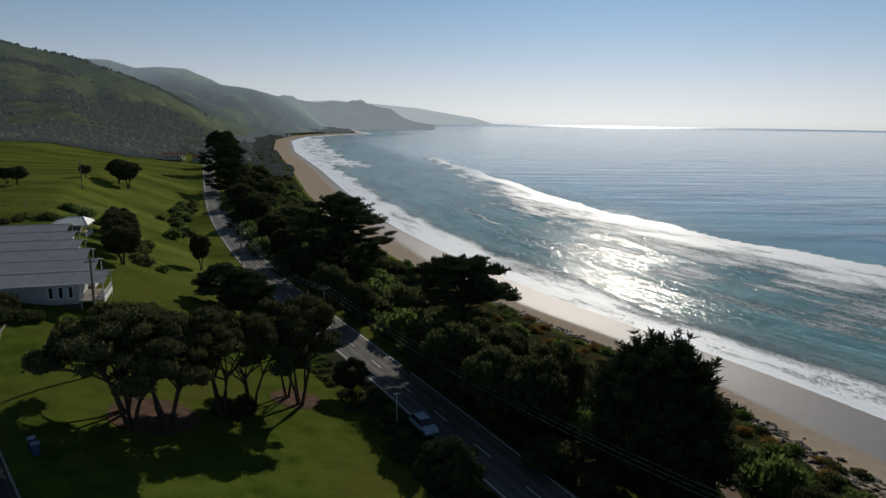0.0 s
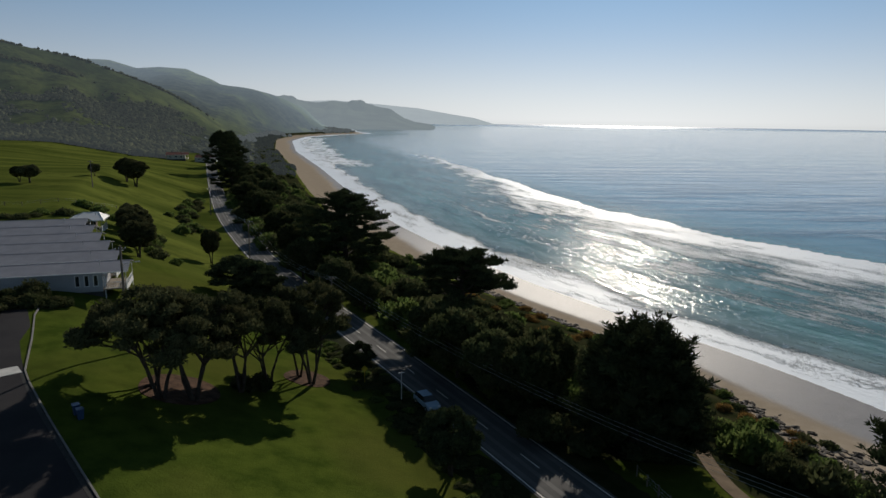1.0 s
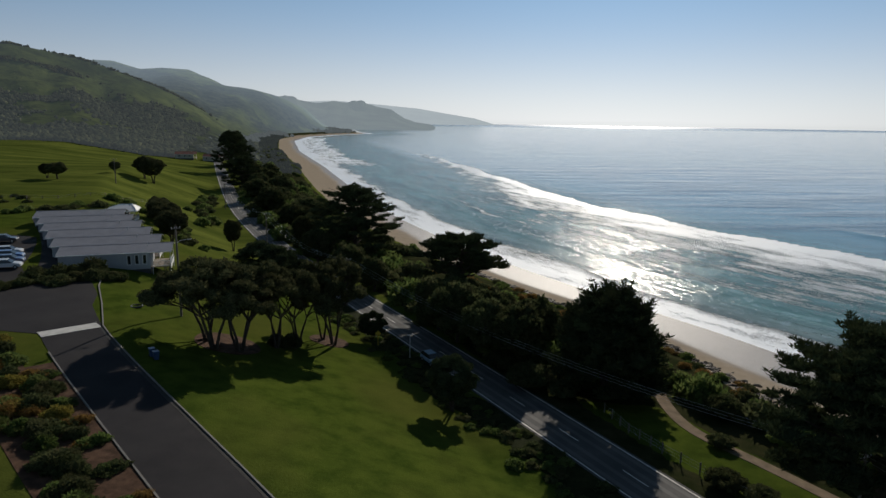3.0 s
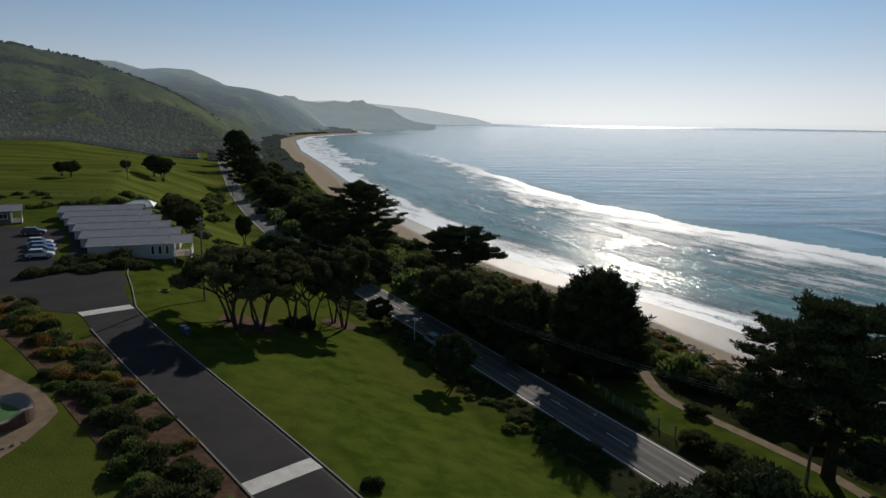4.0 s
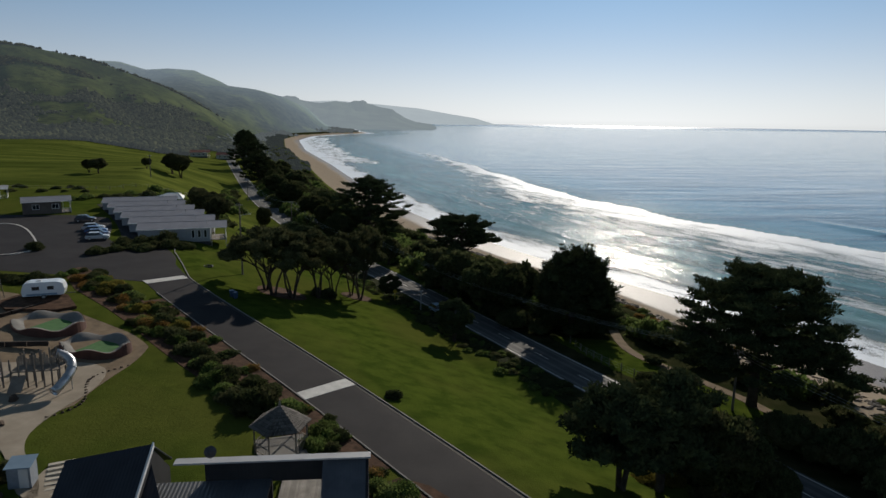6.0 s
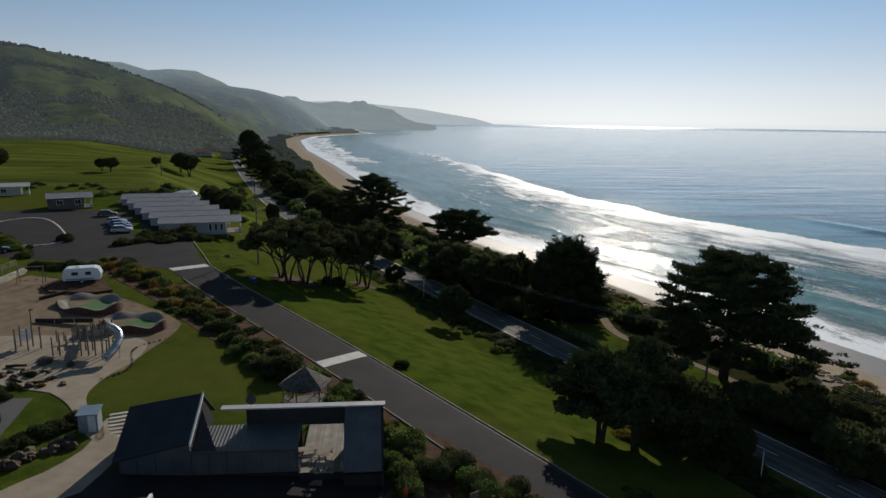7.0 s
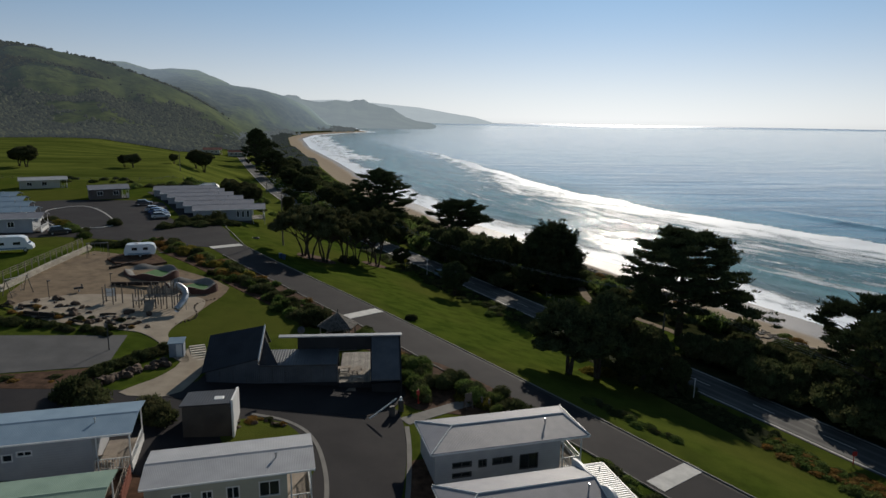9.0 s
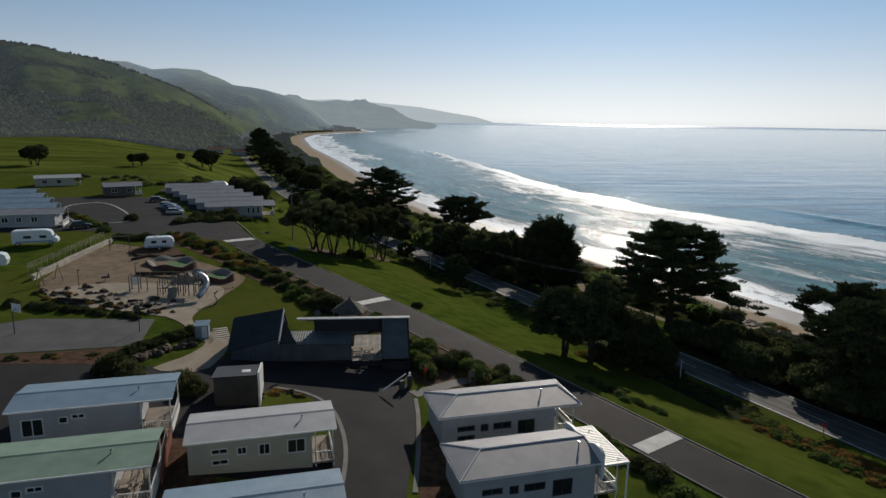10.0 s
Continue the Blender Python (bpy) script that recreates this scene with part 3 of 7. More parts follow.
def leaf_cards(rng, clumps, per_area, length, width, lift=0.25, spiky=0.0, floor=0.0):
    """Small four-sided leaves or sprays over clumps given as rows of x, y, z, rx, ry, rz."""
    quads = []
    for c in clumps:
        centre, rad = np.array(c[:3]), np.array(c[3:6])
        area = 4 * math.pi * ((rad[0] * rad[1]) ** 0.8 + 2 * (rad[0] * rad[2]) ** 0.8) / 3
        count = max(10, int(area * per_area))
        out = unit_ball(rng, count)
        out[:, 2] = np.where(out[:, 2] < -0.35, -out[:, 2] * 0.6, out[:, 2])
        base = centre + out * rad * rng.uniform(0.78, 1.02, (count, 1))
        way = out * (0.5 + spiky) + np.array([0, 0, lift]) + rng.normal(size=(count, 3)) * (0.55 - 0.25 * spiky)
        way /= np.linalg.norm(way, axis=1)[:, None]
        side = np.cross(way, out + rng.normal(size=(count, 3)) * 0.6)
        side /= np.linalg.norm(side, axis=1)[:, None] + 1e-6
        ln = length * rng.uniform(0.6, 1.35, (count, 1))
        wd = width * rng.uniform(0.6, 1.3, (count, 1))
        quads.append(np.stack((base - way * ln * 0.3, base + side * wd * 0.5 + way * ln * 0.1, base + way * ln * 0.7, base - side * wd * 0.5 + way * ln * 0.1), axis=1))
    return np.concatenate(quads)


ICO = bmesh.new()
bmesh.ops.create_icosphere(ICO, subdivisions=2, radius=1.0)
ICO_V = np.array([v.co[:] for v in ICO.verts])
ICO_F = np.array([[v.index for v in f.verts] for f in ICO.faces])
ICO.free()
ICO1 = bmesh.new()
bmesh.ops.create_icosphere(ICO1, subdivisions=1, radius=1.0)
ICO1_V = np.array([v.co[:] for v in ICO1.verts])
ICO1_F = np.array([[v.index for v in f.verts] for f in ICO1.faces])
ICO1.free()


def crown_mesh(name, rng, clumps, per_area, length, width, core=0.8, extra=None, **kw):
    """One mesh of leaves round dark inner masses of twigs."""
    quads = leaf_cards(rng, clumps, per_area, length, width, **kw)
    if extra is not None:
        quads = np.concatenate((quads, extra))
    verts = [quads.reshape(-1, 3)]
    faces = np.arange(len(quads) * 4).reshape(-1, 4).tolist()
    start = len(quads) * 4
    if core:
        for c in clumps:
            v = ICO1_V * (np.array(c[3:6]) * core) * rng.uniform(0.75, 1.05, (len(ICO1_V), 1)) + np.array(c[:3])
            verts.append(v)
            faces += (ICO1_F + start).tolist()
            start += len(v)
    return mesh_from(name, np.concatenate(verts).tolist(), faces)


def limbs(rng, stems, height, reach, girth, count, start=0.35, rise=0.5, sides=7):
    """Trunks with limbs; returns the bmesh and the ends of the limbs."""
    bm, ends = bmesh.new(), []
    for s in range(stems):
        a0 = rng.uniform(0, 6.28)
        lean = 0.0 if stems == 1 else rng.uniform(0.1, 0.28) * height
        foot = Vector((math.cos(a0) * 0.25 * (stems > 1), math.sin(a0) * 0.25 * (stems > 1), -0.4))
        pts = [foot]
        for k in range(1, 6):
            f = k / 5
            pts.append(Vector((foot.x + math.cos(a0) * lean * f ** 1.3 + rng.normal() * 0.12, foot.y + math.sin(a0) * lean * f ** 1.3 + rng.normal() * 0.12, height * f)))
        tube(bm, pts, [girth * 1.25, girth, girth * 0.85, girth * 0.65, girth * 0.42, girth * 0.15], sides)
        for j in range(count):
            f = start + (0.95 - start) * (j + rng.uniform(0, 0.8)) / count
            k = min(4, int(f * 5))
            p = pts[k].lerp(pts[k + 1], f * 5 - k)
            a = a0 + j * 2.4 + rng.uniform(-0.5, 0.5)
            ln = reach * rng.uniform(0.65, 1.0) * (1.1 - 0.55 * f)
            end = p + Vector((math.cos(a) * ln, math.sin(a) * ln, ln * rise * rng.uniform(0.7, 1.3)))
            mid = p.lerp(end, 0.5) + Vector((0, 0, -0.07 * ln))
            g = girth * (0.5 - 0.3 * f)
            tube(bm, [p, mid, end], [g, g * 0.6, g * 0.2], 5)
            ends.append((end, mid))
    return bm, ends


def tree_model(name, trunk_bm, crown_me, leaf, label):
    ob = thing(name, 0, 0, 0, label, "tree", z=0)
    part("trunk", trunk_bm, BARK, ob)
    part("crown", crown_me, leaf, ob)
    return ob


def dense_cypress(seed):
    rng = np.random.default_rng(seed)
    trunk, ends = limbs(rng, 1, 13, 4.5, 0.42, 22, 0.15, 0.5)
    clumps = []
    for k in range(80):
        f = rng.uniform(0.0, 1) ** 0.9
        z = 1.8 + 11.0 * f
        r = 5.4 * max(0.02, 1 - ((f - 0.22) / 0.79) ** 2 if f > 0.22 else 0.85 + 0.15 * f / 0.22) ** 0.6 * rng.uniform(0.5, 0.9)
        a = k * 2.39996
        clumps.append((math.cos(a) * r, math.sin(a) * r, z, rng.uniform(0.8, 1.4), rng.uniform(0.8, 1.4), rng.uniform(1.0, 1.8)))
    fans = []
    for k in range(150):
        # upswept tapering boughs that break the outline
        a, f = k * 2.39996, rng.uniform(0.0, 1.0)
        r = 5.3 * max(0.02, 1 - max(0.0, (f - 0.2) / 0.82) ** 1.7) ** 0.6 * rng.uniform(0.8, 1.05)
        foot = np.array((math.cos(a) * r * 0.8, math.sin(a) * r * 0.8, 1.7 + 11.0 * f))
        b = a + rng.normal() * 0.25
        way = np.array((math.cos(b) * (1.0 - 0.5 * f), math.sin(b) * (1.0 - 0.5 * f), 0.3 + 0.85 * f))
        reach = rng.uniform(0.24, 0.42)
        for j in range(6):
            tip = foot + way * reach * (j + 0.6)
            g = 0.75 * (1 - j / 7.0)
            fans.append((*tip, g, g, g * 0.7))
    quads = leaf_cards(rng, fans, 9.0, 0.7, 0.15, lift=0.45, spiky=0.85)
    me = crown_mesh("crown", rng, clumps, 6.0, 0.8, 0.2, 0.9, lift=0.7, spiky=0.75, extra=quads)
    return tree_model("cypress_tree", trunk, me, CYPRESS, "dark dense cypress tree with feathery upswept sprays, beside the coast road")


def spreading_cypress(seed, height=18.0, radius=8.5, clear=0.3, flat=0.62, pads=75, label="", tiers=11, dome=0.75, boughs=()):
    """A broad crown of overlapping flat boughs, densest within, with ragged spray at the rim."""
    rng = np.random.default_rng(seed)
    trunk, ends = limbs(rng, 1, height * 0.9, radius * 0.9, 0.6, 26, clear * 0.8, 0.35)
    clumps, rim = [], []
    for k in range(pads):
        f = ((k + rng.uniform()) / pads) ** 0.8
        f = (math.floor(f * tiers) + 0.5 + rng.normal() * 0.22) / tiers
        f = min(0.99, max(0.0, f))
        z = height * (clear + (0.96 - clear) * f)
        edge = radius * min(1.0, 0.7 + 0.75 * f) * max(0.03, 1 - max(0.0, (f - flat) / (1.03 - flat)) ** 2) ** dome
        a = rng.uniform(0, 6.2832)
        lobe = 0.84 + 0.16 * math.sin(a * 3 + f * 9.0) + 0.1 * math.sin(a * 7 + f * 21)
        r = edge * lobe * math.sqrt(rng.uniform(0.03, 1.0))
        w = rng.uniform(0.75, 1.75) * radius / 10
        droop = -0.9 * (r / radius) ** 2 * (1 - f)
        here = (math.cos(a) * r, math.sin(a) * r, z + droop + 0.3 * rng.normal())
        clumps.append((*here, w, w * rng.uniform(0.7, 1.1), rng.uniform(0.26, 0.5)))
        if r > edge * lobe * 0.72 or f > 0.85:
            for j in range(3):
                s = 0.42 * w * (j + 0.8)
                b = a + rng.normal() * 0.35
                rim.append((here[0] + math.cos(b) * s, here[1] + math.sin(b) * s, here[2] + 0.18 * s + 0.1, 0.7 - 0.13 * j, 0.7 - 0.13 * j, 0.3))
    for bx, by, bz in boughs:
        root, tip = Vector((0, 0, bz + 3.0)), Vector((bx, by, bz))
        mid = root.lerp(tip, 0.5) + Vector((0, 0, 0.8))
        tube(trunk, [root, mid, tip], [0.26, 0.17, 0.05], 7)
        for k in range(16):
            p = mid.lerp(tip, 0.15 + 0.85 * k / 15)
            w = rng.uniform(0.7, 1.5)
            clumps.append((p.x + rng.normal() * 1.3, p.y + rng.normal() * 1.3, p.z + 0.2 + rng.normal() * 0.3, w, w, rng.uniform(0.22, 0.42)))
            rim.append((p.x + rng.normal() * 1.9, p.y + rng.normal() * 1.9, p.z + 0.2, 0.6, 0.6, 0.28))
    quads = leaf_cards(rng, rim, 9.0, 0.62, 0.16, lift=0.45, spiky=0.7)
    return tree_model("cypress_tree", trunk, crown_mesh("crown", rng, clumps, 8.0, 0.6, 0.19, 0.93, lift=0.4, spiky=0.45, extra=quads), CYPRESS, label)


def umbrella_tree(seed, height=11.0, radius=4.2, label="", stems=2, clear=0.45, leaf=None):
    """Stems that lean apart from one foot, fork twice and carry a ragged crown of separate heads."""
    rng = np.random.default_rng(seed)
    bm, clumps = bmesh.new(), []
    for s in range(stems):
        a = 6.2832 * s / stems + rng.uniform(-0.5, 0.5)
        foot = Vector((0.15 * math.cos(a), 0.15 * math.sin(a), -0.4))
        fork = foot + Vector((math.cos(a) * 0.22 * radius, math.sin(a) * 0.22 * radius, height * rng.uniform(0.28, 0.42) + 0.4))
        knee = foot.lerp(fork, 0.5) + Vector((rng.normal() * 0.15, rng.normal() * 0.15, 0))
        tube(bm, [foot, knee, fork], [0.21, 0.16, 0.13], 7)
        for b in range(4):
            c = a + (b - 1.5) * 0.85 + rng.normal() * 0.25
            out = radius * rng.uniform(0.45, 0.95)
            head = Vector((math.cos(c) * out, math.sin(c) * out, 0))
            dome = math.sqrt(max(0.05, 1 - (out / (radius * 1.12)) ** 2))
            head.z = height * (clear + (0.93 - clear) * dome * rng.uniform(0.7, 1.0))
            mid = fork.lerp(head, 0.5) + Vector((rng.normal() * 0.2, rng.normal() * 0.2, 0.25))
            tube(bm, [fork, mid, head], [0.11, 0.075, 0.03], 6)
            for t in range(3):
                e = c + rng.uniform(-1.3, 1.3)
                tip = head + Vector((math.cos(e) * 1.0, math.sin(e) * 1.0, rng.uniform(-0.3, 0.6)))
                tube(bm, [mid.lerp(head, 0.3 + 0.2 * t), mid.lerp(tip, 0.7), tip], [0.05, 0.035, 0.015], 5)
                clumps.append((*tip, rng.uniform(0.8, 1.25), rng.uniform(0.8, 1.25), rng.uniform(0.55, 0.9)))
            clumps.append((*head, rng.uniform(0.9, 1.4), rng.uniform(0.9, 1.4), rng.uniform(0.55, 0.85)))
    for k in range(18):
        a, r = k * 2.39996, radius * 0.85 * math.sqrt((k + 0.5) / 18)
        z = height * clear + height * (0.95 - clear) * math.sqrt(max(0.0, 1 - (r / radius) ** 2)) * rng.uniform(0.8, 1.0)
        clumps.append((math.cos(a) * r, math.sin(a) * r, z, rng.uniform(0.7, 1.2), rng.uniform(0.7, 1.2), rng.uniform(0.5, 0.8)))
    return tree_model("umbrella_tree", bm, crown_mesh("crown", rng, clumps, 15, 0.36, 0.17, 0.8, lift=0.3), leaf or GUM_LEAF, label)


def round_tree(seed, height=11.0, radius=4.0, label="", clear=0.22, leaf=None):
    rng = np.random.default_rng(seed)
    trunk, ends = limbs(rng, 2, height * 0.75, radius * 0.7, 0.24, 9, 0.3, 0.7)
    clumps = []
    mid = height * (1 + clear) / 2
    for k in range(75):
        d = unit_ball(rng, 1)[0] * rng.uniform(0.55, 0.9)
        clumps.append((d[0] * radius, d[1] * radius, mid + d[2] * height * (1 - clear) / 2 * 0.92, rng.uniform(0.8, 1.4), rng.uniform(0.8, 1.4), rng.uniform(0.7, 1.1)))
    return tree_model("round_tree", trunk, crown_mesh("crown", rng, clumps, 13, 0.52, 0.26, 0.9, lift=0.3), leaf or GUM_LEAF, label)


def shrub_mesh(seed, clump_count, size, flat=0.75, per_area=26, length=0.3, width=0.15, spiky=0.1):
    rng = np.random.default_rng(seed)
    clumps = []
    for k in range(clump_count):
        a, r = k * 2.39996, 0.72 * size * math.sqrt(k / max(1, clump_count))
        w = size * rng.uniform(0.38, 0.6)
        clumps.append((math.cos(a) * r, math.sin(a) * r, size * flat * rng.uniform(0.25, 0.6) * (1.2 - r / size), w, w * rng.uniform(0.8, 1.1), w * flat * rng.uniform(0.85, 1.15)))
    return crown_mesh("shrub", rng, clumps, per_area, length, width, 0.88, lift=0.35, spiky=spiky)


SHRUBS = {key: [] for key in ("green", "dark", "tan", "gold", "thicket", "shade")}
for key, leaf in (("green", SHRUB_LEAF), ("dark", DARK_LEAF), ("tan", TAN_LEAF), ("gold", GOLD_LEAF)):
    for k in range(3):
        me = shrub_mesh(50 + 7 * k + len(key), 10 + 2 * k, 1.0, 0.8, 48, 0.2 if key != "tan" else 0.36, 0.095 if key != "tan" else 0.03,
                        0.1 if key != "tan" else 0.7)
        me.materials.append(leaf)
        SHRUBS[key].append(me)


def thicket_mesh(seed):
    """A big coastal bush of many small rounded heads."""
    rng = np.random.default_rng(seed)
    clumps = [(0, 0, 0.3, 0.7, 0.7, 0.4)]
    for k in range(26):
        a, f = k * 2.39996, math.sqrt((k + 0.5) / 26)
        w = rng.uniform(0.17, 0.32)
        clumps.append((math.cos(a) * 0.85 * f, math.sin(a) * 0.85 * f, 0.12 + 0.62 * math.sqrt(1 - 0.8 * f * f) * rng.uniform(0.8, 1.1), w, w, w * rng.uniform(0.65, 0.9)))
    return crown_mesh("shrub", rng, clumps, 85, 0.11, 0.06, 0.9, lift=0.45, spiky=0.2)


for key, leaf in (("thicket", SHRUB_LEAF), ("shade", DARK_LEAF)):
    for k in range(3):
        me = thicket_mesh(130 + 5 * k + len(key))
        me.materials.append(leaf)
        SHRUBS[key].append(me)
SHRUBS["ball"] = []
for k in range(3):
    rr = np.random.default_rng(70 + k)
    me = crown_mesh("shrub", rr, [(0, 0, 0.5, 0.92, 0.9, 0.72), (0.1, -0.1, 0.62, 0.8, 0.8, 0.66)], 70, 0.14, 0.075, 0.93, lift=0.2)
    me.materials.append((DARK_LEAF, SHRUB_LEAF, DARK_LEAF)[k])
    SHRUBS["ball"].append(me)
SHRUB_WORDS = {"ball": "smooth grey-green shrub","green": "rounded green shrub", "dark": "dark dense shrub", "tan": "dry tan tussock", "gold": "golden flowering shrub", "thicket": "lumpy green coastal bush", "shade": "lumpy dark coastal bush"}


def shrub(key, x, y, size, where, group, tall=1.0, turn=None, name="shrub"):
    ob = new(name, SHRUBS[key][int(abs(x * 7.3 + y * 3.1)) % 3])
    turn = (x * 37 + y * 91) % 360 if turn is None else turn
    ob.matrix_basis = pose(x, y, land(x, y) - 0.05 * size, 0, 0, turn) @ Matrix.Diagonal((size, size, size * tall, 1))
    return tagged(ob, SHRUB_WORDS[key] + " " + where, "shrub", group)


def plant(model, x, y, height_scale=1.0, turn=0.0, wide=None, sink=0.0, label=""):
    wide = wide or height_scale
    ob = copy_thing(model, pose(x, y, land(x, y) - sink, 0, 0, turn) @ Matrix.Diagonal((wide, wide, height_scale, 1)))
    return tagged(ob, label)


def drop_model(model):
    for o in (*model.children_recursive, model):
        bpy.data.objects.remove(o)


# the great cypresses by the coast road
m = dense_cypress(3)
plant(m, 19.5, 58.5, 1.03, 20, 1.36)
drop_model(m)
WORDS = "dark spreading cypress with flat layered branches, beside the coast road"
m = spreading_cypress(11, 18.8, 11.6, 0.27, 0.5, 300, WORDS, 9, boughs=((11.3, -7.1, 5.2), (10.5, 2.0, 6.8)))
plant(m, 38.5, 30.5, 1.0, 0, 1.0)
drop_model(m)
m = spreading_cypress(12, 14.8, 10.5, 0.48, 0.35, 170, "low flat-topped cypress with a windswept layered crown")
plant(m, -0.5, 96.0, 1.0, 40, 1.0)
drop_model(m)
m = spreading_cypress(14, 19.0, 12.5, 0.12, 0.4, 290, "broad dark cypress with tiered branches beside the coast road")
plant(m, -29.0, 142.0, 1.0, 70, 1.0)
drop_model(m)
m = spreading_cypress(15, 13.0, 9.0, 0.08, 0.4, 150, "dark spreading cypress at the edge of the beach")
plant(m, 60.0, 13.0, 1.0, 10, 1.0)
plant(m, 72.0, 18.0, 1.0, 100, 0.9)
plant(m, 53.5, -3.0, 1.05, 200, 0.95)
plant(m, 61.0, -19.0, 0.9, 290, 0.9)
plant(m, -113.0, 297.0, 1.15, 30, 1.35, label="dark cypress in the row along the coast road")
plant(m, -150.0, 380.0, 1.95, 130, 1.2, label="dark cypress in the row along the coast road")
plant(m, -148.0, 400.0, 1.4, 220, 1.1, label="dark cypress in the row along the coast road")
plant(m, -170.0, 452.0, 1.7, 310, 1.2, label="dark cypress in the row along the coast road")
plant(m, -196.0, 520.0, 1.7, 80, 1.2, label="dark cypress in the row along the coast road")
drop_model(m)

# the clump on the lawn
GROVE = "umbrella-shaped tree with bare forking stems, in a clump on the lawn"
m1, m2 = umbrella_tree(21, 10.6, 5.7, GROVE, 3, 0.24), umbrella_tree(22, 11.0, 5.4, GROVE, 4, 0.26)
for k, (x, y, s, w, a) in enumerate(((-31.6, 52.6, 1.12, 1.14, 0), (-28.9, 54.4, 1.16, 1.08, 70), (-33.8, 55.8, 1.08, 1.12, 190), (-25.9, 60.2, 1.12, 0.9, 150), (-23.6, 63.4, 1.1, 0.9, 20),
                                     (-19.8, 69.0, 1.3, 1.0, 210), (-21.8, 70.6, 1.15, 0.8, 300))):
    tagged(plant((m1, m2)[k % 2], x, y, s, a, w), group="trees on the lawn")
drop_model(m2)
m1, m3 = round_tree(33, 10.0, 4.6, "small round-headed tree", 0.24), m1
for x, y, s, w, a in ((-59.5, 136, 0.85, 0.5, 10), (-64, 112, 0.75, 0.75, 60), (-68, 120, 0.7, 0.7, 120), (-72, 127, 0.75, 0.8, 200), (-79, 138, 0.72, 0.7, 260), (-83, 146, 0.7, 0.8, 300)):
    plant(m1, x, y, s, a, w, label="small umbrella-shaped tree on the grass beside the cabins")
for x, y, s, w, a in ((-131, 241, 1.1, 1.1, 0), (-137, 246, 1.0, 1.0, 80), (-142, 232, 0.5, 0.5, 30), (-146, 201, 0.62, 0.8, 140), (-151, 203, 0.55, 0.6, 40), (-190, 195, 0.95, 1.1, 210), (-196, 199, 0.8, 0.9, 250)):
    plant(m1, x, y, s, a, w, label="lone round-headed tree in the green paddock")
drop_model(m1)
drop_model(m3)
m = round_tree(31, 11.0, 5.0, "dense round-crowned tree at the edge of the lawn", 0.13, CYPRESS)
plant(m, 15.4, 5.5, 0.98, 0, 1.12)
plant(m, 20.0, 7.5, 1.18, 110, 1.12)
plant(m, -1.1, 50.8, 0.68, 200, 0.62, label="small round tree in the garden bed beside the coast road")
plant(m, -42.0, 106.0, 0.75, 20, 1.2, label="broad dark tree on the grass above the coast road")
plant(m, -37.0, 101.0, 0.65, 120, 1.0, label="broad dark tree on the grass above the coast road")
plant(m, -14.8, 76.2, 0.45, 250, 0.5, label="small round tree in the garden bed beside the coast road")
drop_model(m)



# scrub between the coast road and the dunes
LOOSE = {key: [] for key in SHRUBS}
LIGHT = {}
for key in ("green", "dark", "tan", "gold"):
    me = shrub_mesh(90 + len(key), 6, 1.0, 0.8, 20 if key != "tan" else 30, 0.3, 0.15 if key != "tan" else 0.035, 0.1 if key != "tan" else 0.7)
    v = np.array([p.co[:] for p in me.vertices])
    LIGHT[key] = (v, [list(p.vertices) for p in me.polygons])
    bpy.data.meshes.remove(me)


def loose(key, x, y, size, tall=1.0):
    """A plant among too many to count, joined later."""
    LOOSE[key].append((x, y, land(x, y) - 0.05 * size, size, tall, (x * 37 + y * 91) % 6.28))


rng = np.random.default_rng(6)
for k in range(250):
    y = 150 + 550 * rng.uniform() ** 1.3
    loose("green" if rng.uniform() < 0.3 else "dark", shore(y) + rng.uniform(-71, -38), y, rng.uniform(1.4, 4.6), rng.uniform(0.6, 1.2))
rng = np.random.default_rng(5)
for k in range(360):
    f = k / 360
    y = 330 * (1 - f) ** 1.4 - 30
    d = rng.uniform(-73.0, -45)
    x = shore(y) + d
    if 17 < x < 46 and 24 < y < 58 and (d < -52 or rng.uniform() < 0.5):
        continue
    key = "green" if rng.uniform() < (0.62 if y < 85 else 0.3) and y > 24 else "dark"
    s = rng.uniform(2.0, 4.0) * (1.15 if d < -58 else 0.85)
    if 20 < y < 54 and -70 < d < -57:
        continue
    if y < 72 and d < -50:
        shrub("thicket" if key == "green" else "shade", x, y, s, "in the thicket beside the coast road", "roadside thicket", rng.uniform(0.9, 1.35))
    else:
        loose(key, x, y, s, rng.uniform(0.85, 1.25))
m = round_tree(37, 7.0, 3.4, "dark round tree in the thicket beside the coast road", 0.12, DARK_LEAF)
# the last two trees are added for the shade they throw on the bank
for k, (x, y, s) in enumerate(((-44, 150, 1.0), (-36, 129, 1.0), (-25.5, 113, 0.95), (-19, 106, 0.8), (-4.5, 82, 1.0), (-1, 76, 1.1), (3.5, 70, 1.0), (8, 66, 1.05), (11, 72, 1.0), (5, 80, 0.9), (-2, 88, 0.9),
                               (46, 12, 0.55), (50, 4, 0.62), (54, -3, 0.9), (58, -10, 1.2), (62, -2, 1.1), (66, -16, 1.2), (70, -24, 1.2), (57, 4, 1.0), (24.5, 15.5, 0.62), (26.0, 7.5, 0.95), (30.0, 5.5, 0.55))):
    tagged(plant(m, x, y, s * 1.3, 40 * k, s * 1.1), group="thicket trees")
for k, (y, d) in enumerate(((176, -66), (190, -58), (207, -67), (228, -61), (246, -68), (262, -57), (285, -66), (305, -62), (330, -68), (352, -58))):
    tagged(plant(m, shore(y) + d, y, 1.25 + 0.12 * (k % 3), 55 * k, 1.5), group="thicket trees")
drop_model(m)


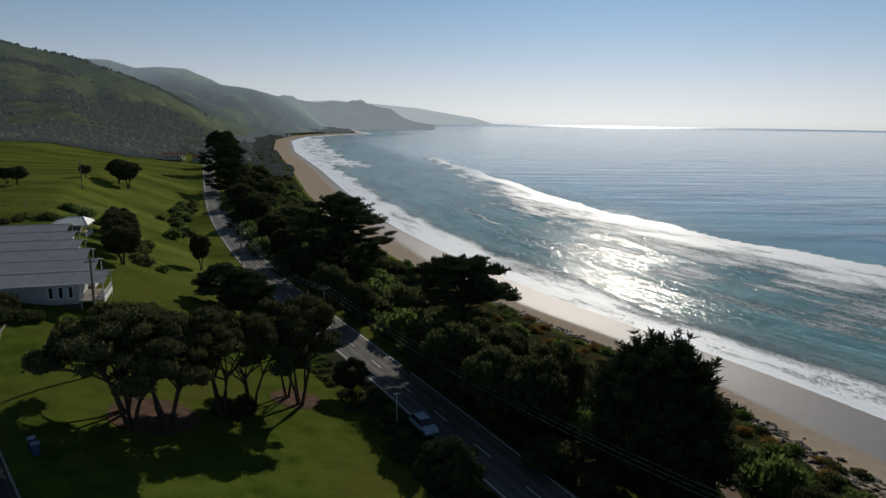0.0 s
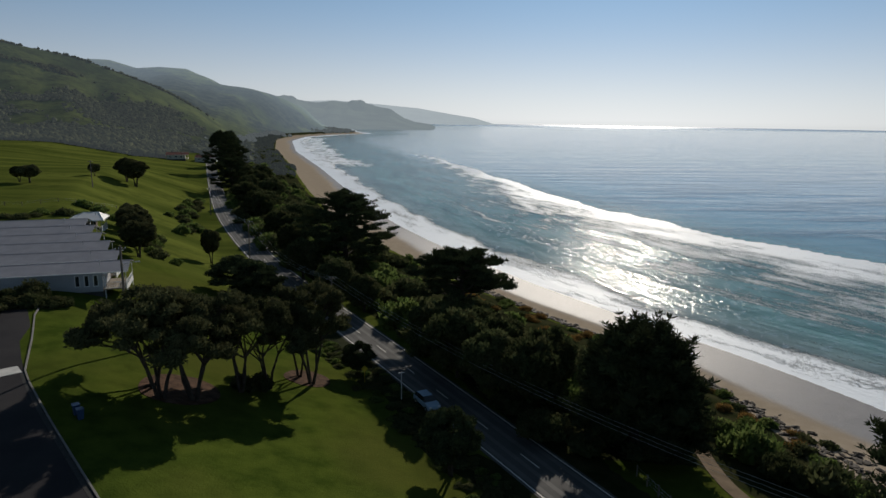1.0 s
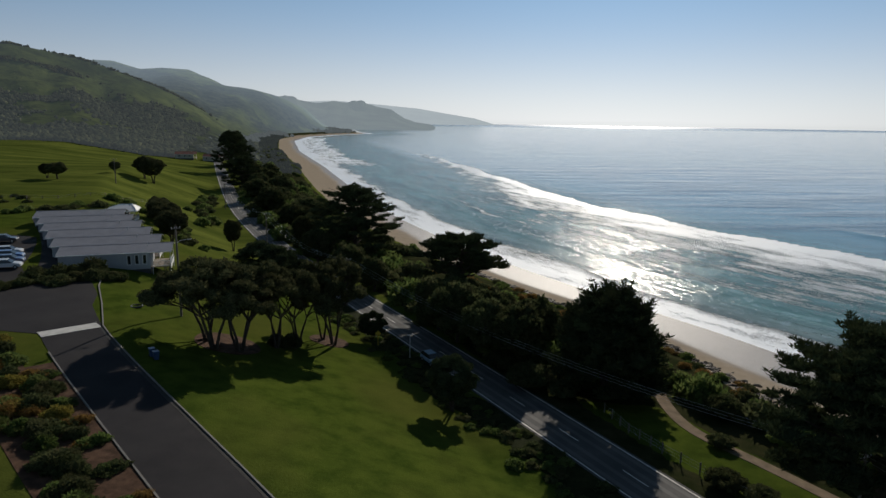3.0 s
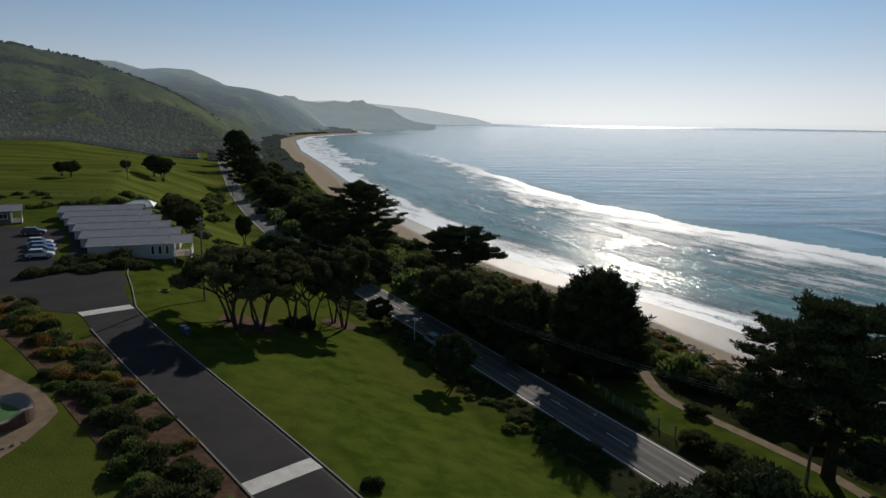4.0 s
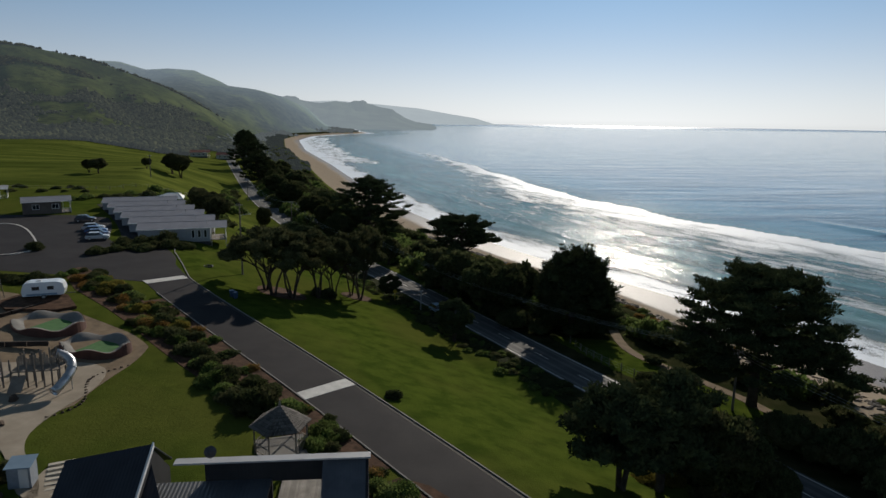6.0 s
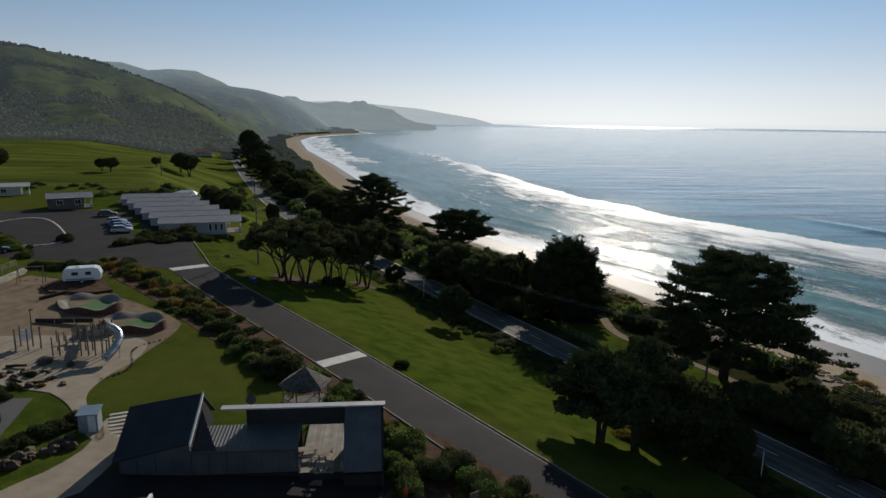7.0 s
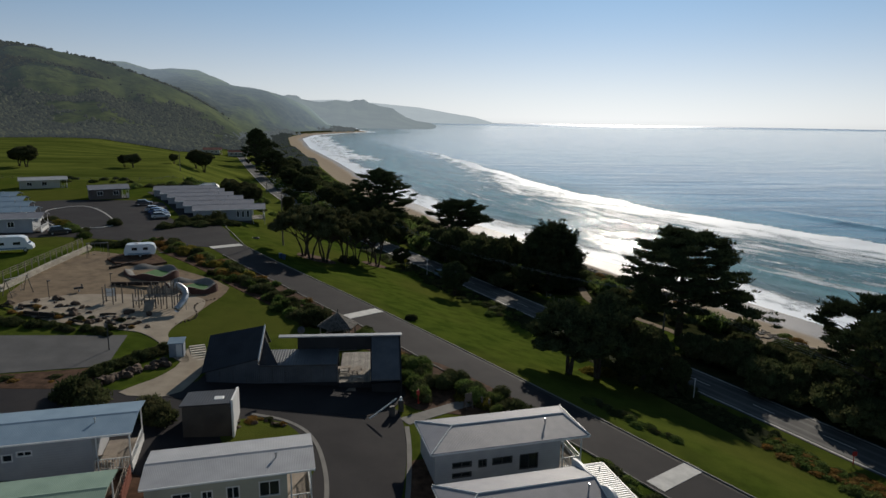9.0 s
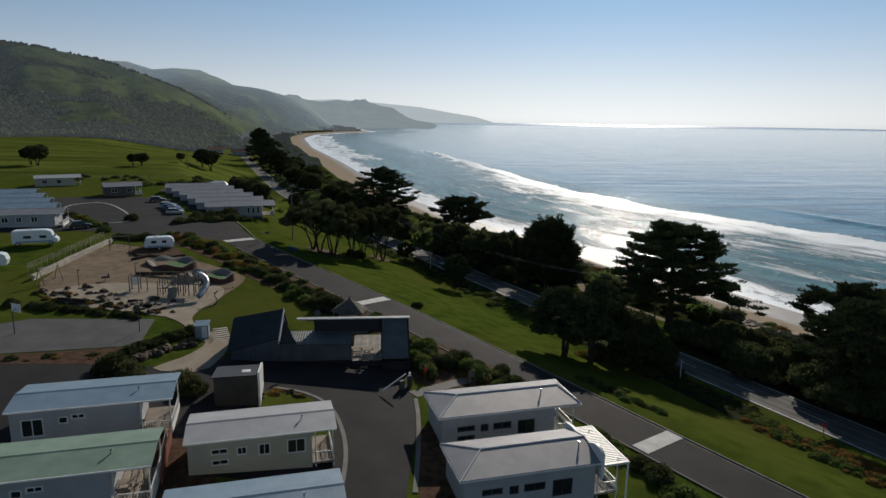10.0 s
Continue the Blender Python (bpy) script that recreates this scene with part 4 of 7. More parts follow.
# ---- kerbs, humps, paths, beds ----
ROOF_WHITE = surface("pale_ribbed_roof_sheet", (0.34, 0.345, 0.36), (0.43, 0.435, 0.45), 0.5, 0.6, 20, 0.3, 0.02, 0.0, 0.4, ribs=(0.13, "X"))
ROOF_GREY = surface("grey_ribbed_roof_sheet", (0.21, 0.21, 0.235), (0.28, 0.28, 0.305), 0.5, 0.6, 20, 0.3, 0.02, 0.0, 0.4, ribs=(0.13, "X"))
ROOF_BLUE = surface("blue_grey_ribbed_roof_sheet", (0.17, 0.25, 0.33), (0.23, 0.32, 0.41), 0.5, 0.6, 20, 0.3, 0.02, 0.0, 0.4, ribs=(0.13, "X"))
ROOF_GREEN = surface("pale_green_ribbed_roof_sheet", (0.17, 0.25, 0.19), (0.24, 0.33, 0.26), 0.5, 0.6, 20, 0.3, 0.02, 0.0, 0.4, ribs=(0.13, "X"))
ROOF_DARK = surface("dark_ribbed_roof_sheet", (0.05, 0.055, 0.065), (0.08, 0.085, 0.095), 0.5, 0.6, 20, 0.3, 0.02, 0.0, 0.4, ribs=(0.25, "X"))
WALL_WHITE = surface("white_weatherboard", (0.34, 0.35, 0.365), (0.43, 0.44, 0.455), 0.8, 0.5, 18, 0.35, 0.02, ribs=(0.22, "Z"))
WALL_CREAM = surface("cream_weatherboard", (0.40, 0.385, 0.32), (0.49, 0.475, 0.39), 0.8, 0.5, 18, 0.35, 0.02, ribs=(0.22, "Z"))
WALL_BLUE = surface("slate_blue_cladding", (0.13, 0.15, 0.18), (0.19, 0.21, 0.25), 0.7, 0.5, 18, 0.35, 0.02, ribs=(0.25, "X"))
WALL_BROWN = surface("brown_board_wall", (0.10, 0.08, 0.07), (0.17, 0.14, 0.12), 0.8, 0.5, 18, 0.35, 0.02, ribs=(0.2, "Z"))
TRIM_WHITE = surface("white_trim_paint", (0.68, 0.68, 0.67), (0.78, 0.78, 0.77), 0.5, 1.0, 20, 0.05, 0.004)
TRIM_DARK = surface("dark_frame_paint", (0.035, 0.037, 0.04), (0.06, 0.06, 0.065), 0.5, 1.0, 20, 0.05, 0.004)
DECK_TIMBER = surface("silvered_deck_timber", (0.20, 0.18, 0.155), (0.31, 0.285, 0.25), 0.85, 1.0, 16, 0.3, 0.01, vary=0.35)
WALL_BLACK = surface("black_clad_wall", (0.012, 0.013, 0.016), (0.024, 0.025, 0.029), 0.8, 0.5, 18, 0.35, 0.02, ribs=(0.25, "X"))
ROOF_SLATE = surface("slate_ribbed_roof_sheet", (0.017, 0.019, 0.025), (0.03, 0.033, 0.042), 0.5, 0.6, 20, 0.5, 0.03, 0.0, 0.3, ribs=(0.25, "X"))
TIMBER = surface("weathered_timber", (0.20, 0.165, 0.13), (0.34, 0.29, 0.24), 0.85, 1.0, 16, 0.3, 0.01, vary=0.3)
RED_TIMBER = surface("red_stained_timber", (0.20, 0.07, 0.05), (0.30, 0.11, 0.07), 0.8, 1.0, 16, 0.3, 0.01)
POLE_WOOD = surface("grey_pole_timber", (0.12, 0.10, 0.085), (0.22, 0.19, 0.16), 0.9, 1.0, 16, 0.3, 0.01)
STEEL = surface("galvanised_steel", (0.42, 0.43, 0.45), (0.56, 0.57, 0.58), 0.38, 1.0, 20, 0.05, 0.004, 0.85)
LIMESTONE = surface("pale_limestone_block", (0.38, 0.34, 0.28), (0.50, 0.46, 0.38), 0.9, 0.8, 10, 0.4, 0.03, vary=0.3)
BRICK = surface("red_brown_brick", (0.075, 0.034, 0.026), (0.12, 0.056, 0.042), 0.85, 1.0, 12, 0.4, 0.02)
COURT_SEAL = surface("worn_court_seal", (0.075, 0.075, 0.078), (0.11, 0.11, 0.112), 0.85, 0.4, 9.0, 0.2, 0.01, spec=0.2)
ROCK = surface("brown_boulder", (0.05, 0.032, 0.022), (0.115, 0.078, 0.054), 0.9, 0.7, 8, 0.6, 0.06, vary=0.4)
TURF = surface("artificial_turf", (0.04, 0.12, 0.03), (0.06, 0.17, 0.045), 0.9, 1.0, 20, 0.4, 0.02)
BLACK_RUBBER = surface("black_rubber", (0.02, 0.02, 0.02), (0.035, 0.035, 0.035), 0.7, 2.0, 30, 0.1, 0.005)


def make_glass():
    n = Nodes("window_glass")
    n.shader.inputs["Transmission Weight"].default_value = 0.0
    return n.finish(n.mix(n.noise(0.8, 3), (0.012, 0.015, 0.018), (0.03, 0.035, 0.04)), 0.05, 0.0, 0.6)


GLASS = make_glass()


def paint(name, colour, rough=0.28, spec=0.5, metal=0.0):
    n = Nodes(name)
    col = n.mix(n.noise(1.5, 4), tuple(c * 0.85 for c in colour), colour)
    n.shader.inputs["Coat Weight"].default_value = 0.4
    return n.finish(col, n.math("ADD", rough - 0.05, n.math("MULTIPLY", n.noise(9.0, 4), 0.12)), metal, spec)


lane_flat = [p.to_2d() for p in LANE_LINE]
lane_near = [p for p in lane_flat if p.y < 51]
edge = []
for k, p in enumerate(lane_near):
    way = (lane_near[min(k + 1, len(lane_near) - 1)] - lane_near[max(k - 1, 0)]).normalized()
    edge.append(p + Vector((-way.y, way.x)) * 3.4)
piece("kerb", ribbon([Vector((-60.5, 74.5)), Vector((-57.2, 72.5)), Vector((-55.2, 68.0)), Vector((-50.5, 60.5))] + edge, -0.16, 0.0, 0.15, 1.5, 2, 0.2), CONCRETE, "low concrete kerb edging the asphalt lane", "kerb", kind="structure")
piece("kerb", ribbon([p for p in lane_near if p.y < 46.5], 3.4, 3.56, 0.15, 1.5, 2, 0.2), CONCRETE, "low concrete kerb edging the asphalt lane", "kerb", kind="structure")
GUTTER = surface("dark_gutter_concrete", (0.03, 0.03, 0.03), (0.06, 0.058, 0.055), spec=0.1)
piece("gutter", ribbon(lane_near, -3.38, -2.96, 0.048, 1.5, 1, 0.05), GUTTER, "dark concrete gutter strip along the lane", "gutter", kind="structure")
for x, y, a in ((-48.4, 49.8, 47), (-14.6, 15.5, 47), (21.2, -22.8, 40)):
    # a raised crossing with a pale worn top
    way = Vector((math.cos(radians(a - 90)), math.sin(radians(a - 90))))
    mid = Vector((x, y))
    bm = ribbon([mid - way * 0.95, mid + way * 0.95], -3.3, 3.3, 0.075, 0.32, 10, 0.07)
    tagged(piece("speed_hump", bm, PALE_PAINT, "pale painted speed hump across the asphalt lane", "speed hump", "speed humps"))

CARPARK = [(-46, 47), (-55.5, 70), (-64, 71), (-70, 71), (-78, 88), (-86, 100), (-118, 92), (-126, 70), (-110, 50), (-96, 40), (-86, 45), (-78, 49), (-66, 57), (-54, 47.5)]
piece("car_park", patch(CARPARK, 0.034, 0.8, 0.2, 1), ASPHALT, "wide asphalt car park among the cabins", "car park", kind="structure")
ISLAND = [(-101, 85), (-94, 82.5), (-80, 66), (-77.6, 60.6), (-81, 55.5), (-90, 56), (-104, 74)]
piece("traffic_island", patch(ISLAND, 0.12, 0.8, 0.2, 2), ASPHALT, "kerbed asphalt island in the car park", "traffic island", kind="structure")


def loop_strip(outline, width, lift, rounds=2, skirt=0.2):
    pts = [Vector(p) for p in outline]
    for _ in range(rounds):
        pts = [q for a, b in zip(pts, pts[1:] + pts[:1]) for q in (a.lerp(b, 0.25), a.lerp(b, 0.75))]
    return ribbon(pts + [pts[0]], 0, width, lift, 1.0, 1, skirt)


piece("kerb", loop_strip(ISLAND, 0.3, 0.17), PALE_PAINT, "pale curved kerb round the car park island", "kerb", kind="structure")
DRIVE = [(-20, -15.5), (-6.5, -13.0), (-4.6, -19), (-3.9, -26), (-4.0, -37), (-3, -60), (-9.5, -60), (-8.6, -38), (-9.9, -29.5), (-12.6, -22), (-17, -18.6), (-27, -18), (-36, -20), (-52, -30), (-70, -38), (-70, -26), (-51, -19), (-40, -17), (-28, -15)]
piece("drive", patch(DRIVE, 0.03, 0.6, 0.2, 1), ASPHALT, "dark asphalt drive between white cabins", "driveway", kind="structure")
piece("path_edge", ribbon(rounded([(-20.5, -18.4), (-16.5, -18.9), (-13, -21.7), (-10.4, -28), (-9.3, -34), (-8.9, -44)], 3), 0.05, 0.45, 0.06, 0.8, 3, 0.1), CONCRETE, "pale concrete path curving beside the drive", "path", kind="structure")
piece("path_edge", ribbon(rounded([(-4.6, -18.3), (-4.0, -22), (-3.5, -28), (-3.2, -36)], 3), -0.2, 0.25, 0.1, 0.8, 2, 0.15), CONCRETE, "narrow pale concrete kerb beside the drive", "kerb", kind="structure")
piece("garden_path", ribbon(rounded([(-5.0, -17.2), (-2.5, -15.0), (1.5, -11.5), (4.5, -9.5)], 2), -0.8, 0.8, 0.05, 0.8, 2, 0.1), CONCRETE, "pale concrete path through a garden bed", "path", kind="structure")
piece("lodge_apron", patch([(-31.5, -17.2), (-28.6, -12.5), (-28.3, -8.5), (-6.5, -5.5), (-5.4, -11), (-6.4, -14.5), (-9, -17.2), (-20, -17.4)], 0.06, 0.6, 0.15, 0), ASPHALT, "dark paving round the lodge", "paving", kind="structure")
piece("cabin_yard", patch([(-30, -30), (-22.5, -31.5), (-19.5, -38), (-17.5, -52), (-30, -56), (-33, -46)], 0.05, 0.8, 0.15, 0), MULCH, "brown mulched ground between the cabins", "garden bed", kind="structure")
piece("cabin_yard", patch([(-4.0, -24.5), (-0.5, -23.5), (2.6, -33), (3.5, -42), (-2.2, -46), (-3.0, -34)], 0.05, 0.8, 0.15, 0), MULCH, "dark mulched strip beside the white cabins", "garden bed", kind="structure")
piece("court", patch([(-62, -11), (-57, -5.4), (-42.3, -1.4), (-39.8, -10.8), (-53, -16.8), (-66, -20), (-72, -14)], 0.05, 0.8, 0.15, 0), COURT_SEAL, "flat grey worn sealed court", "court", kind="structure")
piece("playground_gravel", patch([(-71, 38), (-63, 37), (-52, 31.5), (-38, 24), (-37, 18), (-37.6, 12), (-37.4, 5), (-42, 2.5), (-61.5, 3.5), (-67.5, 12)], 0.04, 0.8, 0.15, 1), GRAVEL, "brown gravel ground of a playground", "playground ground", kind="structure")
piece("playground_sand", patch([(-63.5, 4), (-59, 12), (-48, 15), (-39.5, 17), (-37.2, 11), (-38.5, 3.5), (-37.6, -1), (-33, -5), (-31, -8.5), (-33.5, -7.5), (-38.5, -1.5), (-43.5, 1), (-50, -0.5)], 0.075, 0.8, 0.15, 2), PALE_SAND, "pale raked sand under play equipment", "sand pit", kind="structure")
piece("drive_lawn", patch([(-21.8, -24.5), (-22, -20.8), (-20.3, -19.2), (-17.3, -19.3), (-14.9, -21.4), (-13.2, -23.8), (-11.8, -27), (-12.3, -31), (-16, -31.2)], 0.06, 0.6, 0.1, 1), GROUND, "small green lawn inside the curve of the drive", "lawn", kind="structure")
piece("garden_strip", patch([(-66, -20.5), (-53, -17.3), (-40, -11.2), (-38.5, -15.5), (-40, -17), (-51, -19.2), (-66, -25)], 0.045, 0.6, 0.1, 0), MULCH, "dark mulched strip below the court", "garden bed", kind="structure")
piece("shed_apron", patch([(-35.5, -17.4), (-29.2, -17.2), (-28.8, -9.5), (-30.4, -5.6), (-32.6, -2.6), (-33.6, -4.2), (-32.2, -8.6), (-33.0, -12.6), (-34.4, -15.0)], 0.075, 0.5, 0.15, 1), PALE_SAND, "sandy path curving below a low rock wall", "path", kind="structure")
piece("beach_path", ribbon(rounded([(31, 84), (29, 76), (27.8, 68.5), (27, 60), (26.8, 52), (28.3, 47.2), (31.2, 43.5), (35.5, 37.2), (38.8, 32), (41, 26)], 3), -0.85, 0.85, 0.05, 0.8, 3, 0.12), GRAVEL, "winding sandy track through the dune scrub", "path", kind="structure")
piece("mulch_bed", patch([(-36, 57.5), (-33, 61), (-28.5, 60), (-26.5, 56), (-29, 51.8), (-34, 51.8)], 0.05, 0.6, 0.1, 2), MULCH, "round bark mulch bed under the trees", "mulch bed", kind="structure")
piece("mulch_bed", patch([(-24, 70.5), (-22, 74), (-18.5, 73.5), (-17.5, 70), (-19.5, 67.3), (-23, 67.8)], 0.05, 0.6, 0.1, 2), MULCH, "round bark mulch bed under the trees", "mulch bed", kind="structure")
piece("groundcover_bed", ribbon(rounded([(-30, 98), (-20.5, 85.3), (-14.5, 75.5), (-8.8, 67.2), (-4.2, 54.2), (1.2, 49.6), (4.3, 44.7), (8.2, 38), (12.4, 30.4), (19, 18), (27, 4), (35, -10)], 2), -4.6, 0.0, 0.04, 1.0, 6, 0.1), GROUNDCOVER, "dark groundcover bed between lawn and coast road", "garden bed", kind="structure")
piece("mulch_bed", patch([(-66, 55), (-57, 47.5), (-45, 37.5), (-33, 26), (-21, 14.5), (-14, 8), (-8, 1.5), (-6.5, -1), (-10, -0.5), (-22, 9.5), (-36, 21.5), (-46, 31.5), (-62, 44)], 0.045, 0.7, 0.1, 1), MULCH, "long mulched garden bed beside the asphalt lane", "garden bed", kind="structure")
piece("mulch_bed", ribbon([p for p in lane_near if 0 < p.y < 45], 3.57, 6.6, 0.055, 1.5, 3, 0.1), MULCH, "mulched edge of the garden bed along the lane", "garden bed", kind="structure")
piece("mulch_bed", patch([(-7.4, -2.5), (-4, 0.5), (2, -4.5), (9, -11.5), (12.5, -16.5), (8, -16), (2.5, -11.5), (-3, -15), (-6.5, -12.5), (-7.2, -8)], 0.045, 0.7, 0.1, 1), MULCH, "mulched garden bed beside the lodge", "garden bed", kind="structure")


# ---- buildings ----
def grid_wall(xs, zs, y0, y1, solid):
    """One connected upright slab on a grid of x and z lines; solid(i, j) says which cells are filled."""
    bm, pts = bmesh.new(), {}

    def at(i, j, k):
        if (i, j, k) not in pts:
            pts[i, j, k] = bm.verts.new((xs[i], (y0, y1)[k], zs[j]))
        return pts[i, j, k]

    nx, nz = len(xs) - 1, len(zs) - 1
    full = [[0 <= i < nx and 0 <= j < nz and solid(i, j) for j in range(-1, nz + 1)] for i in range(-1, nx + 1)]
    for i in range(nx):
        for j in range(nz):
            if not full[i + 1][j + 1]:
                continue
            bm.faces.new((at(i, j, 0), at(i + 1, j, 0), at(i + 1, j + 1, 0), at(i, j + 1, 0)))
            bm.faces.new((at(i, j, 1), at(i, j + 1, 1), at(i + 1, j + 1, 1), at(i + 1, j, 1)))
            for di, dj, p, q in ((-1, 0, (0, 0), (0, 1)), (1, 0, (1, 0), (1, 1)), (0, -1, (0, 0), (1, 0)), (0, 1, (0, 1), (1, 1))):
                if not full[i + 1 + di][j + 1 + dj]:
                    bm.faces.new((at(i + p[0], j + p[1], 0), at(i + p[0], j + p[1], 1), at(i + q[0], j + q[1], 1), at(i + q[0], j + q[1], 0)))
    return bm


def openings_wall(length, height, thick, holes):
    """A wall along x from 0 to length, y from 0 to thick, with holes given as x0, x1, z0, z1."""
    xs = sorted({0.0, length, *(h[0] for h in holes), *(h[1] for h in holes)})
    zs = sorted({0.0, height, *(h[2] for h in holes), *(h[3] for h in holes)})

    def solid(i, j):
        x, z = (xs[i] + xs[i + 1]) / 2, (zs[j] + zs[j + 1]) / 2
        return not any(h[0] < x < h[1] and h[2] < z < h[3] for h in holes)

    return grid_wall(xs, zs, 0.0, thick, solid)


def window_in(parent, x0, x1, z0, z1, y=0.0, frame_mat=None, bars=1):
    """A framed window set in the wall whose outer face is at y."""
    xs = [x0 - 0.05, x0 + 0.04]
    for k in range(bars):
        c = x0 + (x1 - x0) * (k + 1) / (bars + 1)
        xs += [c - 0.03, c + 0.03]
    xs += [x1 - 0.04, x1 + 0.05]
    win = part("window", grid_wall(xs, [z0 - 0.05, z0 + 0.04, z1 - 0.04, z1 + 0.05], y - 0.03, y + 0.12, lambda i, j: i % 2 == 0 or j != 1), frame_mat or TRIM_WHITE, parent)
    step = (x1 - x0 - 0.08) / (bars + 1)
    for k in range(bars + 1):
        part("pane", boxes((x0 + 0.04 + step * (k + 0.5), y + 0.09, z0 + 0.04, step - 0.06, 0.02, z1 - z0 - 0.08)), GLASS, win, "dark window pane")
    return win


def gable_slab(length, y_low, z_low, y_high, z_high, thick=0.09, x0=0.0):
    return prism([(y_low, z_low), (y_high, z_high), (y_high, z_high - thick), (y_low, z_low - thick)], x0, x0 + length, "x")


def railing(parent, x0, y0, x1, y1, z, height=1.0, material=None, gap=0.22):
    """A balustrade with a top rail, a foot rail and balusters."""
    ln, a = math.hypot(x1 - x0, y1 - y0), math.degrees(math.atan2(y1 - y0, x1 - x0))
    material = material or TRIM_WHITE
    rail = part("railing", boxes(((x0 + x1) / 2, (y0 + y1) / 2, z + height - 0.06, ln, 0.08, 0.06, a)), material, parent)
    part("foot_rail", boxes(((x0 + x1) / 2, (y0 + y1) / 2, z + 0.08, ln, 0.06, 0.05, a)), material, rail)
    me = bpy.data.meshes.new("baluster")
    bm = boxes((0, 0, z + 0.1, 0.04, 0.04, height - 0.14))
    bm.to_mesh(me)
    bm.free()
    me.materials.append(material)
    count = max(2, int(ln / gap))
    for k in range(count + 1):
        ob = part("baluster", me, material, rail)
        ob.location = (x0 + (x1 - x0) * k / count, y0 + (y1 - y0) * k / count, 0)
    return rail


def cabin(x, y, rz, length, depth, label, wall, roof, holes=(), height=2.85, rise=0.72, hip=False, veranda=0.0, over=0.45, floor=0.45, frame_mat=None, base=None, group="holiday cabins", roof_to=None):
    """A holiday cabin; x, y is its near corner, x runs along the front, y away from it."""
    ob = thing("cabin", x, y, rz, label, "cabin", group, z=base)
    body = length - veranda
    part("plinth", boxes((body / 2, depth / 2, -1.2, body - 0.1, depth - 0.1, 1.2 + floor)), TRIM_DARK, ob, "dark plinth boards")
    holes = [(a, b, c + floor, d + floor) for a, b, c, d in holes]
    wl = part("wall", openings_wall(body, height + floor, 0.14, [(a, b, c, d) for a, b, c, d in holes]), wall, ob)
    wl.location.z = 0
    for row in ((body / 2, depth - 0.07, floor, body, 0.14, height), (0.07, depth / 2, floor, 0.14, depth - 0.28, height), (body - 0.07, depth / 2, floor, 0.14, depth - 0.28, height)):
        part("wall", boxes(row), wall, ob)
    part("floor_panel", boxes((body / 2, depth / 2, floor + 0.02, body - 0.3, depth - 0.3, 0.05)), TIMBER, ob)
    for a, b, c, d in holes:
        window_in(ob, a, b, c, d, 0.0, frame_mat, 1 if b - a > 0.7 else 0)
    top, mid = height + floor, depth / 2
    if hip:
        inset, far = depth * 0.42, roof_to or length + over
        c = [(-over, -over, top), (far, -over, top), (far, depth + over, top), (-over, depth + over, top), (inset, mid, top + rise), (roof_to or length - inset * 0.35, mid, top + rise)]
        for quad in ((0, 1, 5, 4), (1, 2, 5), (2, 3, 4, 5), (3, 0, 4)):
            bm = bmesh.new()
            up = [bm.verts.new(Vector(c[k]) + Vector((0, 0, 0.08))) for k in quad]
            dn = [bm.verts.new(c[k]) for k in quad]
            bm.faces.new(up)
            bm.faces.new(dn[::-1])
            for k in range(len(up)):
                m = (k + 1) % len(up)
                bm.faces.new((up[k], dn[k], dn[m], up[m]))
            part("roof", bm, roof, ob)
        bm = bmesh.new()
        for a, b in ((0, 4), (1, 5), (2, 5), (3, 4), (4, 5)):
            p, q = (Vector(c[k]) + Vector((0, 0, 0.11)) for k in (a, b))
            tube(bm, [p, q], [0.055, 0.055], 6)
        part("ridge_cap", bm, TRIM_WHITE, ob, "pale metal ridge capping")
        for row in (((far - over) / 2, -over - 0.04, top - 0.1, far + over, 0.08, 0.12), ((far - over) / 2, depth + over + 0.04, top - 0.1, far + over, 0.08, 0.12),
                    (-over - 0.04, mid, top - 0.1, 0.08, depth + 2 * over, 0.12), (far + 0.04, mid, top - 0.12, 0.1, depth + 2 * over, 0.16)):
            part("gutter", boxes(row), TRIM_WHITE, ob, "white gutter")
    else:
        part("roof", gable_slab(length + 2 * over * 0.6, -over, top + 0.02, mid, top + rise, 0.09, -over * 0.6), roof, ob)
        part("roof", gable_slab(length + 2 * over * 0.6, depth + over, top + 0.02, mid, top + rise, 0.09, -over * 0.6), roof, ob)
        part("ridge_cap", prism([(mid - 0.22, top + rise - 0.03), (mid, top + rise + 0.06), (mid + 0.22, top + rise - 0.03)], -over * 0.6, length + over * 0.6, "x"), roof, ob)
        part("gutter", boxes((length / 2, -over - 0.05, top - 0.12, length + over, 0.11, 0.13)), TRIM_WHITE, ob, "white gutter along the eave")
        for gx in (0.07, body - 0.07):
            part("gable", prism([(0.02, top), (depth - 0.02, top), (mid, top + rise - 0.12)], gx - 0.06, gx + 0.06, "x"), wall, ob)
    bm = bmesh.new()
    tube(bm, [(length * 0.78, depth * 0.3, top + rise * 0.4), (length * 0.78, depth * 0.3, top + rise + 0.2)], [0.06, 0.06], 8)
    tube(bm, [(length * 0.78, depth * 0.3, top + rise + 0.16), (length * 0.78, depth * 0.3, top + rise + 0.32)], [0.11, 0.09], 8)
    part("vent_pipe", bm, STEEL, ob, "steel flue pipe")
